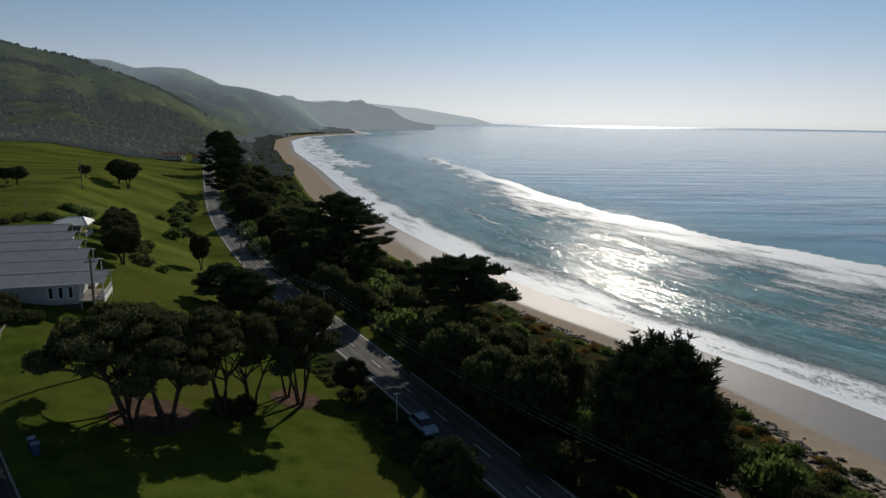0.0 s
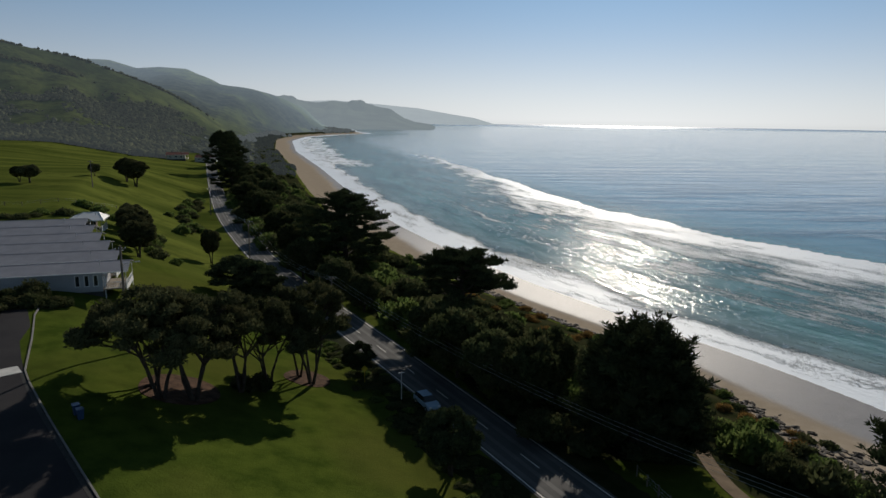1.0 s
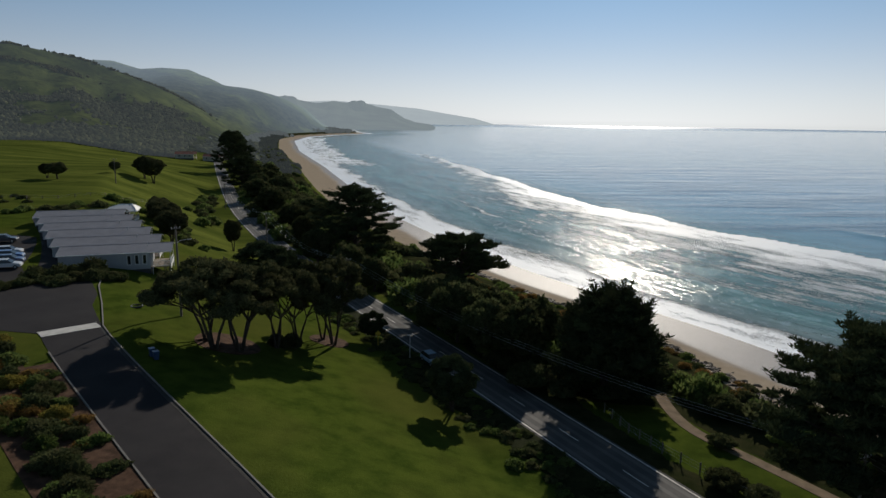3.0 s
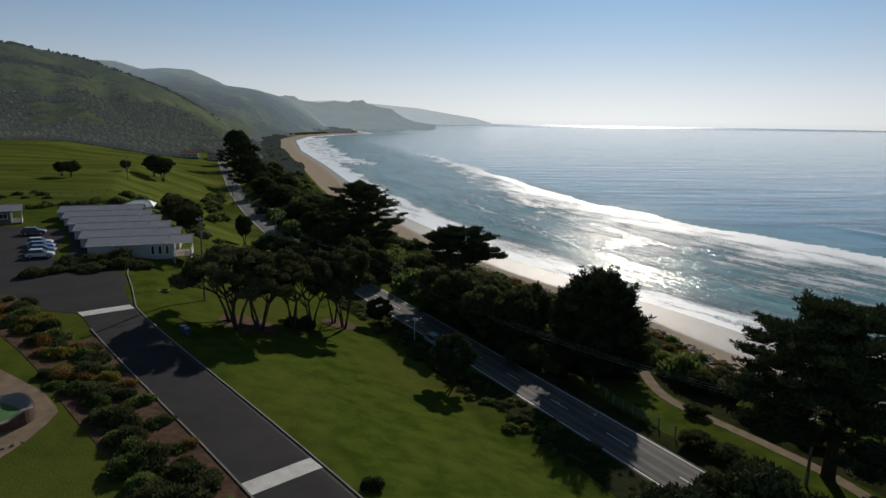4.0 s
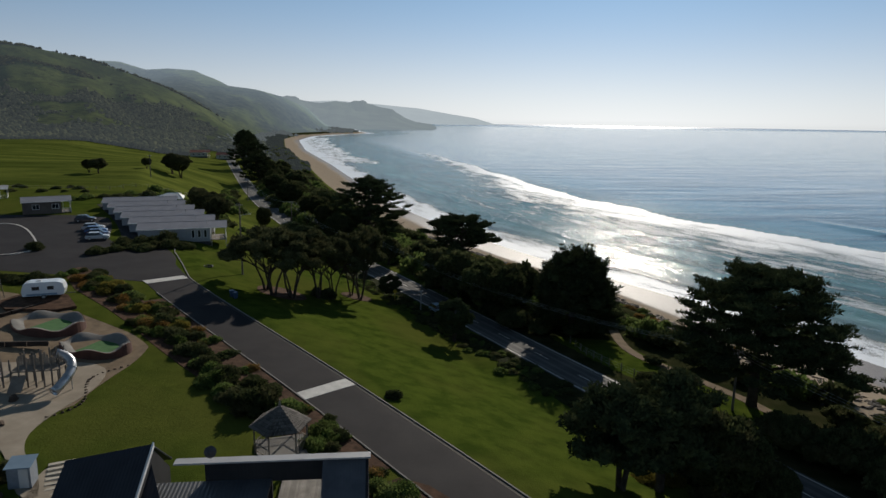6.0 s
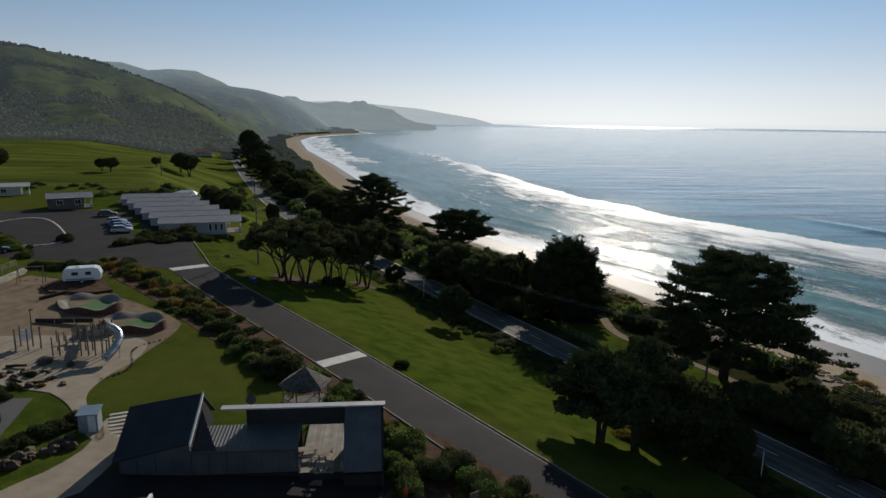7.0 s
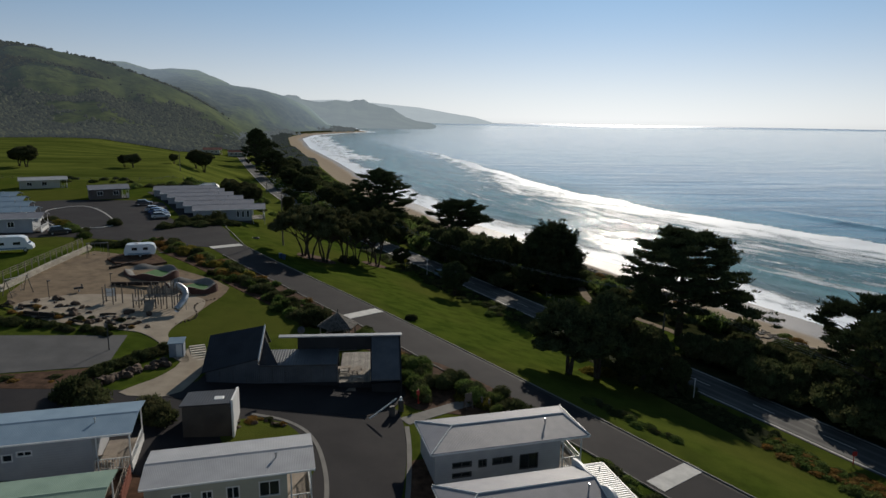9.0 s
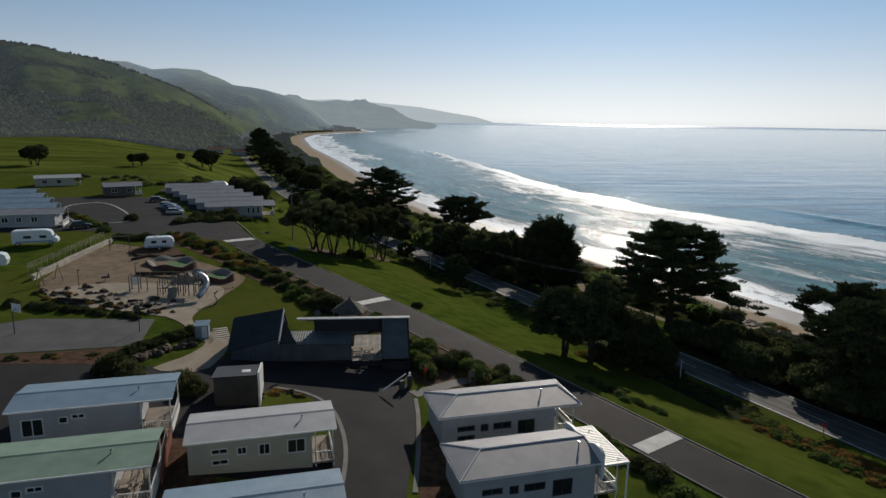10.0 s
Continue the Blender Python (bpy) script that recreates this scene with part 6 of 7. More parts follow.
for k in range(26):
    f = k / 25
    p = Vector((-38.6, -15.6)).lerp(Vector((-34.2, -8.4)), f)
    rock(p.x + rng.uniform(-0.7, 0.7), p.y + rng.uniform(-0.6, 0.6), rng.uniform(0.7, 1.25), "rough brown boulder in a low rock wall", "rock wall")
for x, y, s in ((-21.3, -20.8, 0.7), (-20.4, -20.0, 0.5), (-19.6, -20.5, 0.6), (-18.6, -19.8, 0.5), (-17.6, -20.3, 0.6), (-16.6, -20.4, 0.45), (-20.8, -21.6, 0.5)):
    rock(x, y, s, "pale brown rock in the small bed by the drive", "drive garden rocks")
for k in range(34):
    f = rng.uniform()
    x, y = -63 + 21 * f + rng.uniform(-1, 1), 4.5 - 4.0 * f + rng.uniform(-0.5, 6.0)
    rock(x, y, rng.uniform(0.5, 1.35), "brown boulder set in the playground sand", "playground boulders")
for k in range(22):
    rock(-38.4 + 1.2 * math.sin(k * 0.32) + 0.03 * k, 4 + 0.6 * k, rng.uniform(0.22, 0.42), "small boulder edging the playground lawn", "playground boulders")
for k in range(9):
    bm = bmesh.new()
    a, ln, g = rng.uniform(-0.5, 0.7), rng.uniform(1.2, 2.6), rng.uniform(0.12, 0.22)
    tube(bm, [(-ln / 2, 0, 0), (0, rng.uniform(-0.2, 0.2), 0.08), (ln / 2, 0, 0.02)], [g, g * 0.9, g * 0.6], 8)
    x, y = -62 + 2.3 * k, 3.2 + rng.uniform(-1.5, 3.5) - 0.2 * k
    piece("log", bm, BARK, "weathered log lying in the playground sand", "log", "playground logs", at=pose(x, y, land(x, y) + g + 0.05, 0, 0, math.degrees(a)))
for k in range(7):
    ob = piece("step", boxes((0, 0, -0.3, 1.9, 0.42, 0.45), bevel=0.03), LIMESTONE, "rough stone step up to the playground", "step", "stone steps")
    ob.matrix_basis = pose(-30.6 - 0.32 * k, -6.8 + 0.62 * k, land(-31, -6) - 0.1 + 0.06 * k, 0, 0, 28)


# ---- playground ----
def play_tower(x, y, rz):
    ob = thing("play_tower", x, y, rz, "timber play tower with many upright poles and a steel slide", "play equipment")
    n = 0
    for k in range(9):
        for s in (0, 1.6):
            if (k + int(s)) % 4 == 3 and s:
                continue
            bm = bmesh.new()
            h = 2.3 + 1.5 * min(1, k / 6) + 0.35 * math.sin(k * 2.1 + s)
            tube(bm, [(k * 0.75, s, -0.3), (k * 0.75 + 0.04 * math.sin(k), s, h)], [0.09, 0.075], 7)
            part("pole", bm, POLE_WOOD, ob)
    part("platform", boxes((3.8, 0.8, 1.55, 4.6, 1.7, 0.12)), TIMBER, ob)
    part("platform", boxes((0.6, 0.8, 1.1, 1.5, 1.7, 0.12)), TIMBER, ob)
    part("ramp", prism([(-1.6, 0.0), (0.1, 1.2), (0.1, 1.1), (-1.5, 0.0)], 1.6, 2.9, "x"), TIMBER, ob, "timber climbing ramp")
    wall = part("palisade", boxes((3.8, 1.62, 1.6, 4.4, 0.06, 0.2)), TIMBER, ob, "upright board palisade")
    for k in range(20):
        part("board", boxes((1.7 + 0.22 * k, 1.68, 1.5, 0.2, 0.04, 1.2 + 0.35 * math.sin(k * 1.3))), TIMBER, wall)
    # the tube slide curls from the top of the tower down to the sand
    pts = [Vector((5.6 + 1.6 * math.sin(f * 2.7), 0.8 + 0.6 * math.sin(f * 3.1) - 3.6 * f ** 1.5, 3.1 - 2.75 * f ** 1.25)) for f in (k / 16 for k in range(17))]
    bm = bmesh.new()
    tube(bm, pts, [0.46], 16)
    bmesh.ops.delete(bm, geom=[f for f in bm.faces if len(f.verts) > 5], context="FACES")
    bmesh.ops.solidify(bm, geom=bm.faces[:], thickness=0.03)
    for f in bm.faces:
        f.smooth = True
    part("tube_slide", bm, STEEL, ob, "shiny steel tube slide")
    bm = bmesh.new()
    for k in (3, 6, 9, 12):
        p, w = pts[k], (pts[k + 1] - pts[k - 1]).normalized() * 0.05
        tube(bm, [p - w, p + w], [0.5, 0.5], 16)
    part("slide_collar", bm, STEEL, ob)
    bm = bmesh.new()
    tube(bm, [pts[10] - Vector((0, 0, 2.2)), pts[10] - Vector((0, 0, 0.4))], [0.05, 0.05], 6)
    part("slide_leg", bm, STEEL, ob)


play_tower(-46.6, 8.6, 14)


def climbing_frame(x, y, rz):
    ob = thing("climbing_frame", x, y, rz, "small timber climbing frame on the sand", "play equipment")
    for px, py in ((0, 0), (1.3, 0), (0, 1.4), (1.3, 1.4), (2.4, 0.7)):
        bm = bmesh.new()
        tube(bm, [(px, py, -0.3), (px, py, 2.7)], [0.09, 0.08], 7)
        part("pole", bm, POLE_WOOD, ob)
    for h in (0.6, 1.2, 1.8, 2.4):
        part("rung", boxes((0.65, 0, h, 1.3, 0.05, 0.05)), TIMBER, ob)
    part("panel", boxes((0.65, 1.4, 0.9, 1.2, 0.06, 1.2)), TRIM_WHITE, ob, "pale climbing panel")


climbing_frame(-51.2, 9.0, 14)


def swing_set(x, y, rz, label):
    ob = thing("swing", x, y, rz, label, "swing", "swings")
    for s in (0, 3.4):
        for d in (-1.0, 1.0):
            bm = bmesh.new()
            tube(bm, [(s, d, -0.2), (s, 0, 2.6)], [0.06, 0.06], 6)
            part("leg", bm, POLE_WOOD, ob)
    bm = bmesh.new()
    tube(bm, [(-0.1, 0, 2.6), (3.5, 0, 2.6)], [0.06, 0.06], 6)
    part("crossbar", bm, STEEL, ob)
    for s in (1.0, 2.4):
        seat = part("swing_seat", boxes((s, 0, 0.5, 0.5, 0.2, 0.05)), BLACK_RUBBER, ob)
        for d in (-0.22, 0.22):
            bm = bmesh.new()
            tube(bm, [(s + d, 0, 0.52), (s + d, 0, 2.58)], [0.012, 0.012], 4)
            part("chain", bm, STEEL, seat)


swing_set(-67.5, 33.0, 20, "timber swing frame at the far end of the playground")
swing_set(-65.0, 8.5, 75, "slanting timber swing frame beside the limestone wall")


def pump_ring(x, y, rz, rx, ry, rim, label):
    """A turfed hollow ringed by a wavy banked rim and a brick skirt."""
    ob = thing("bike_bowl", x, y, rz, label, "bike track", "bike track bowls", z=land(x, y))
    segs = 44
    bm, rows = bmesh.new(), []
    for k in range(segs):
        a = 6.2832 * k / segs
        wave = 0.28 * math.sin(a * 5 + 0.6)
        prof = [(1.22, -0.6), (1.2, 0.75 + wave), (1.08, 0.7 + wave), (0.9, 0.3 + wave * 0.6), (0.74, 0.07)]
        rows.append([bm.verts.new((rx * f * math.cos(a), ry * f * math.sin(a), h)) for f, h in prof])
    for k in range(segs):
        m = (k + 1) % segs
        for j in range(1, 4):
            bm.faces.new((rows[k][j], rows[m][j], rows[m][j + 1], rows[k][j + 1])).smooth = True
    part("banked_rim", bm, STEEL if rim else CONCRETE, ob, "smooth grey banked rim")
    bm, rows = bmesh.new(), []
    for k in range(segs):
        a = 6.2832 * k / segs
        wave = 0.28 * math.sin(a * 5 + 0.6)
        rows.append([bm.verts.new((rx * f * math.cos(a), ry * f * math.sin(a), h)) for f, h in ((1.27, -0.6), (1.24, 0.72 + wave), (1.19, 0.74 + wave))])
    for k in range(segs):
        m = (k + 1) % segs
        for j in range(2):
            bm.faces.new((rows[k][j], rows[m][j], rows[m][j + 1], rows[k][j + 1]))
    part("brick_skirt", bm, BRICK, ob, "red-brown brick outer skirt")
    bm = bmesh.new()
    bm.faces.new([bm.verts.new((rx * 0.8 * math.cos(6.2832 * k / segs), ry * 0.8 * math.sin(6.2832 * k / segs), 0.13)) for k in range(segs)])
    part("turf", bm, TURF, ob, "bright green turf floor")


DARK_SLEEPER = surface("dark_stained_sleeper", (0.025, 0.017, 0.013), (0.055, 0.038, 0.029), 0.85, 1.0, 14, 0.4, 0.02, vary=0.3)
pump_ring(-52.4, 26.0, -25, 4.0, 3.0, False, "turfed bike bowl with a grey banked rim and brick skirt")
pump_ring(-43.2, 20.6, -20, 3.6, 2.6, False, "turfed bike bowl with a grey banked rim and brick skirt")
ob = piece("planter_box", patch([(-62.5, 38), (-57, 37.5), (-53, 33), (-54.5, 31), (-60.5, 29.5), (-63.5, 32)], 0.4, 0.5, 0.5, 0), MULCH, "raised dark planter bed behind the playground", "planter")
for x, y, ln, a in ((-55.0, 18.2, 9.0, 8), (-60.0, 26.5, 9.5, 68), (-58.5, 2.6, 6.0, -8)):
    ob = thing("sleeper_edge", x, y, a, "dark timber sleeper edging the playground", "edging", "sleeper edging")
    for k in range(int(ln / 2.4)):
        part("sleeper", boxes((2.4 * k + 1.15, 0, -0.1, 2.3, 0.26, 0.6), bevel=0.02), DARK_SLEEPER, ob)
ob = thing("spring_rider", -57.5, 13.5, 30, "small dark spring rider on the gravel", "play equipment")
bm = bmesh.new()
tube(bm, [(0, 0, 0), (0, 0, 0.5)], [0.12, 0.1], 8)
part("spring", bm, STEEL, ob)
part("seat", boxes((0, 0, 0.5, 1.3, 0.3, 0.3), (0.45, 0, 0.75, 0.2, 0.24, 0.5), bevel=0.05), TRIM_DARK, ob)
for x, y, h in ((-59.5, 9.5, 2.6), (-41.9, -6.4, 4.2), (-53.0, 14.5, 3.0)):
    ob = thing("lamp_post", x, y, 30, "slim dark steel lamp post by the playground", "lamp post", "lamp posts")
    bm = bmesh.new()
    tube(bm, [(0, 0, -0.2), (0, 0, h)], [0.06, 0.05], 8)
    part("pole", bm, TRIM_DARK, ob)
    part("lamp_head", boxes((0.12, 0, h, 0.45, 0.25, 0.12), bevel=0.03), TRIM_DARK, ob)


# ---- vehicles ----
TYRE = surface("tyre_rubber", (0.015, 0.015, 0.015), (0.03, 0.03, 0.03), 0.85)


def wheel(parent, x, y, r=0.32, w=0.2):
    bm = bmesh.new()
    tube(bm, [(x, y - w / 2, r), (x, y + w / 2, r)], [r, r], 16)
    wh = part("wheel", bm, TYRE, parent)
    bm = bmesh.new()
    tube(bm, [(x, y - w / 2 - 0.01, r), (x, y + w / 2 + 0.01, r)], [r * 0.6, r * 0.6], 12)
    part("rim", bm, STEEL, wh)


def car(x, y, rz, colour, label, tall=1.0):
    ob = thing("car", x, y, rz, label, "car", "cars")
    coat = paint("car_paint_" + str(len(bpy.data.materials)), colour)
    side = [(-2.15, 0.35), (-2.18, 0.75), (-2.0, 0.95), (1.0, 1.0), (1.9, 0.85), (2.12, 0.6), (2.1, 0.32)]
    bm = prism(side, -0.88, 0.88, "y")
    bmesh.ops.bevel(bm, geom=bm.edges[:], offset=0.06, segments=2, affect="EDGES")
    part("body", bm, coat, ob)
    bm = bmesh.new()
    a = [bm.verts.new((px, s * py, 0.95)) for px, py, s in ((-1.98, 0.83, 1), (1.05, 0.83, 1), (1.05, 0.83, -1), (-1.98, 0.83, -1))]
    b = [bm.verts.new((px, s * py, 1.48 * tall)) for px, py, s in ((-1.55, 0.68, 1), (0.3, 0.68, 1), (0.3, 0.68, -1), (-1.55, 0.68, -1))]
    bm.faces.new(b)
    for k in range(4):
        m = (k + 1) % 4
        bm.faces.new((a[k], a[m], b[m], b[k]))
    part("window", bm, GLASS, ob, "dark car windows")
    part("roof_panel", boxes((-0.62, 0, 1.47 * tall, 1.8, 1.32, 0.05), bevel=0.02), coat, ob)
    for px in (-1.35, 1.35):
        for py in (-0.82, 0.82):
            wheel(ob, px, py)
    for py in (-0.6, 0.6):
        part("headlight", boxes((2.06, py, 0.6, 0.1, 0.34, 0.16)), TRIM_WHITE, ob, "clear headlight")
        part("tail_light", boxes((-2.16, py, 0.7, 0.06, 0.3, 0.18)), RED_TIMBER, ob, "red tail light")
    return ob


for k, (x, y, c, w) in enumerate(((-73.2, 73.6, (0.5, 0.52, 0.55), "silver"), (-74.8, 76.6, (0.03, 0.06, 0.16), "dark blue"), (-76.8, 79.4, (0.05, 0.12, 0.3), "blue"),
                                  (-79.0, 82.2, (0.45, 0.47, 0.5), "silver"), (-86.0, 91.0, (0.05, 0.05, 0.06), "black"))):
    car(x, y, 22, c, w + " hatchback parked beside the row of cabins")
car(-4.6, 66.8, -59, (0.30, 0.42, 0.55), "pale blue hatchback driving on the shaded coast road")
car(-83.5, 50.0, 40, (0.03, 0.03, 0.035), "black car parked by the car park shrubs", 1.1)


def caravan(x, y, rz, length, label, motor=False):
    ob = thing("motorhome" if motor else "caravan", x, y, rz, label, "motorhome" if motor else "caravan")
    white = paint("van_white_" + str(len(bpy.data.materials)), (0.72, 0.76, 0.8))
    h = 2.9 if motor else 2.5
    if motor:
        side = [(0, 0.5), (0, h - 0.2), (0.3, h), (length - 1.9, h), (length - 1.1, h - 0.35), (length - 0.9, 1.75), (length - 0.1, 1.15), (length, 0.5)]
    else:
        side = [(0.1, 0.55), (0, 1.3), (0.35, h - 0.15), (0.9, h), (length - 0.9, h), (length - 0.3, h - 0.25), (length, 1.4), (length - 0.2, 0.55)]
    bm = prism(side, -1.1, 1.1, "y")
    bmesh.ops.bevel(bm, geom=bm.edges[:], offset=0.07, segments=2, affect="EDGES")
    part("body", bm, white, ob)
    part("stripe", boxes((length / 2 - 0.2, -1.112, 0.62, length - 1.6, 0.02, 0.28)), paint("van_stripe_" + str(len(bpy.data.materials)), (0.2, 0.3, 0.4)), ob, "blue-grey side stripe")
    for a, b in ((0.25, 0.42), (0.6, 0.75)):
        part("window", boxes((length * (a + b) / 2, -1.115, 1.4, length * (b - a), 0.03, 0.5)), GLASS, ob)
    part("roof_hatch", boxes((length * 0.4, 0, h - 0.01, 0.6, 0.6, 0.14), bevel=0.03), TRIM_WHITE, ob)
    if motor:
        part("windscreen", boxes((length - 0.55, 0, 1.42, 0.9, 1.8, 0.06), ry=38), GLASS, ob)
    for px in ((0.9, length - 1.2) if motor else (length * 0.5,)):
        for py in (-1.0, 1.0):
            wheel(ob, px, py, 0.36, 0.24)
    if not motor:
        part("drawbar", boxes((length + 0.5, 0, 0.45, 1.2, 0.1, 0.1)), TRIM_DARK, ob)
    return ob


caravan(-61.8, 35.0, 22, 5.4, "white vintage caravan parked behind the playground")
caravan(-85.0, 31.0, 24, 7.6, "white motorhome with a blue stripe parked on the lawn edge", True)
caravan(-80.5, 13.5, 24, 6.0, "white caravan parked beside the lawn")


# ---- signs and small things ----
def signpost(x, y, height, label, board=None, turn=0.0, colour=None, name="signpost"):
    ob = thing(name, x, y, turn, label, "signpost" if board else "post")
    bm = bmesh.new()
    tube(bm, [(0, 0, -0.3), (0, 0, height)], [0.055, 0.05], 8)
    part("post", bm, colour or TRIM_WHITE, ob)
    if board:
        w, h, z, a = board
        part("board", boxes((0, -0.06, z, w, 0.03, h), ry=a), colour or TRIM_WHITE, ob)
    return ob


SIGN_YELLOW = paint("sign_yellow", (0.6, 0.42, 0.03), 0.45)
SIGN_RED = paint("sign_red", (0.45, 0.03, 0.025), 0.45)
SIGN_BLUE = paint("bin_blue", (0.025, 0.06, 0.14), 0.5)
signpost(-8.0, 68.4, 3.8, "white street post with a pale arm beside the coast road", (0.8, 0.1, 3.65, 0), 20)
signpost(-13.5, 73.0, 2.6, "yellow diamond warning sign beside the coast road", (0.65, 0.65, 1.9, 45), 10, SIGN_YELLOW)
signpost(31.7, 2.6, 3.1, "tall white marker post at the edge of the coast road")
signpost(43.6, -13.0, 1.6, "small red sign beside the coast road", (0.5, 0.5, 1.1, 0), 0, SIGN_RED)
signpost(-3.9, -12.9, 1.7, "red fire hose post beside the drive", (0.35, 0.5, 1.1, 0), 0, SIGN_RED)
for k, (x, y) in enumerate(((3.1, -12.2), (3.9, -12.6))):
    ob = thing("bollard", x, y, 0, "dark timber bollard beside the garden path", "bollard", "bollards")
    bm = bmesh.new()
    tube(bm, [(0, 0, -0.2), (0, 0, 1.15), (0, 0, 1.2)], [0.13, 0.12, 0.09], 8)
    part("post", bm, POLE_WOOD, ob)
for x, y, s in ((-35.6, 44.6, 1.0), (-34.8, 43.9, 1.0)):
    ob = thing("wheelie_bin", x, y, 40, "blue wheelie bin standing on the lawn by the lane", "bin", "bins")
    bm = bmesh.new()
    a = [bm.verts.new((px, py, 0.08)) for px, py in ((-0.22, -0.25), (0.22, -0.25), (0.22, 0.25), (-0.22, 0.25))]
    b = [bm.verts.new((px, py, 1.0)) for px, py in ((-0.3, -0.35), (0.3, -0.35), (0.3, 0.35), (-0.3, 0.35))]
    bm.faces.new(a[::-1])
    bm.faces.new(b)
    for k in range(4):
        bm.faces.new((a[k], a[(k + 1) % 4], b[(k + 1) % 4], b[k]))
    part("body", bm, SIGN_BLUE, ob)
    part("lid", boxes((0, 0.02, 1.0, 0.64, 0.76, 0.07), bevel=0.02), SIGN_BLUE, ob)
    for px in (-0.26, 0.26):
        bm = bmesh.new()
        tube(bm, [(px - 0.03, 0.3, 0.12), (px + 0.03, 0.3, 0.12)], [0.12, 0.12], 10)
        part("wheel", bm, TYRE, ob)
# a dark ring set in the lawn
bm = bmesh.new()
ring = [(0.75 * math.cos(6.2832 * k / 24), 0.75 * math.sin(6.2832 * k / 24), 0.1) for k in range(25)]
tube(bm, ring, [0.13], 8)
piece("garden_ring", bm, TRIM_DARK, "dark half-buried ring set in the lawn", "garden ring", at=pose(-46.3, 62.0, land(-46.3, 62.0)))


def boom_gate(x, y, rz):
    ob = thing("boom_gate", x, y, rz, "raised boom gate with dark housings beside the drive", "boom gate")
    part("housing", boxes((0, 0, 0, 0.55, 0.45, 1.15), bevel=0.04), TRIM_DARK, ob)
    part("keypad_box", boxes((1.3, 0.6, 0, 0.5, 0.4, 1.3), bevel=0.04), TRIM_DARK, ob)
    part("beam", boxes((-1.1, -0.3, 1.2, 3.4, 0.1, 0.12), ry=-28), TRIM_WHITE, ob, "pale boom arm")
    bm = bmesh.new()
    tube(bm, [(1.3, 0.6, 1.3), (1.3, 0.6, 1.7)], [0.16, 0.12], 10)
    part("lamp", bm, TRIM_WHITE, ob, "white round lamp")


boom_gate(-6.4, -16.3, 30)
ob = thing("trestle_sign", 1.6, -12.8, 35, "brown timber trestle sign beside the garden path", "sign")
part("board", boxes((0, 0, 0.75, 0.9, 0.08, 1.0), bevel=0.02), WALL_BROWN, ob, "brown blank sign board")
for px in (-0.42, 0.42):
    for py, lean in ((-0.3, 14), (0.3, -14)):
        part("leg", boxes((px, py * 0.6, -0.2, 0.09, 0.09, 1.35), rx=-lean), WALL_BROWN, ob)
ob = thing("basketball_hoop", -55.5, -10.8, 70, "grey steel basketball hoop with a white backboard", "basketball hoop")
bm = bmesh.new()
tube(bm, [(0, 0, -0.3), (0, 0, 2.9), (0.5, 0, 3.2)], [0.07, 0.06, 0.05], 8)
part("post", bm, TRIM_DARK, ob)
part("backboard", boxes((0.55, 0, 2.7, 0.05, 1.7, 1.1), bevel=0.015), TRIM_WHITE, ob, "white backboard")
bm = bmesh.new()
tube(bm, [(0.83 + 0.23 * math.cos(6.2832 * k / 16), 0.23 * math.sin(6.2832 * k / 16), 3.0) for k in range(17)], [0.015], 5)
part("hoop", bm, SIGN_RED, ob, "red steel hoop")
# deck furniture and the red slatted screen by the cabin ramp
ob = tagged(new("slat_screen"), "red-brown slatted screen beside a timber ramp", "screen")
for k in range(15):
    f = k / 14
    x, y = -26.2 + 2.2 * f, -31.6 - 6.6 * f
    part("slat", boxes((x, y, land(x, y) + 0.1, 0.08, 0.34, 1.3, 17.4)), RED_TIMBER, ob)
for x, y, z in ((-29.0, -30.2, -2.2), (-26.2, -40.2, -2.4)):
    picnic_table(x, y, 17, z, "small pale table on a cabin deck")


# ---- garden beds ----
rng = np.random.default_rng(17)


def bed(points, count, spread, sizes, kinds, where, group, tall=(0.75, 1.1), joined=False):
    line = sample_line(points, 0.5)
    for k in range(count):
        p = line[min(len(line) - 1, int((k + rng.uniform()) / count * len(line)))]
        row = (str(rng.choice(kinds)), p.x + rng.uniform(-spread, spread), p.y + rng.uniform(-spread, spread), rng.uniform(*sizes))
        if joined:
            loose(*row, rng.uniform(*tall))
        else:
            shrub(*row, where, group, rng.uniform(*tall))


bed([(-64, 50), (-57, 45.5), (-45, 34.5), (-38, 28)], 40, 2.4, (0.9, 1.7), ["green", "dark", "gold", "dark", "gold", "green", "tan", "tan"], "in the mulched bed beside the lane", "lane bed shrubs")
bed([(-42, 31), (-33, 23), (-21, 11.5), (-12, 4.0)], 52, 2.2, (0.8, 1.8), ["dark", "green", "dark"], "in the mulched bed beside the lane", "lane bed shrubs")
shrub("dark", -20.5, 9.0, 2.3, "at the end of the playground lawn", "lane bed shrubs", 1.2)
bed([(-6.4, -4.0), (-2.5, -6.0), (0.5, -8.0), (4.5, -12.0)], 34, 1.9, (0.8, 1.5), ["ball"], "clipped into a ball in the lodge garden", "lodge garden shrubs", (0.95, 1.15))
bed([(-5.8, -6.5), (-4.8, -9.5), (-3.6, -12.0)], 9, 0.6, (0.8, 1.4), ["ball"], "clipped into a ball in the lodge garden", "lodge garden shrubs", (0.95, 1.15))
bed([(1.0, -10.0), (3.5, -12.0)], 3, 0.6, (0.9, 1.2), ["gold"], "in the lodge garden", "lodge garden shrubs")
shrub("dark", 6.5, -13.5, 2.5, "beside the asphalt lane", "lodge garden shrubs", 0.8)
shrub("dark", 9.0, -15.5, 2.2, "beside the asphalt lane", "lodge garden shrubs", 0.8)
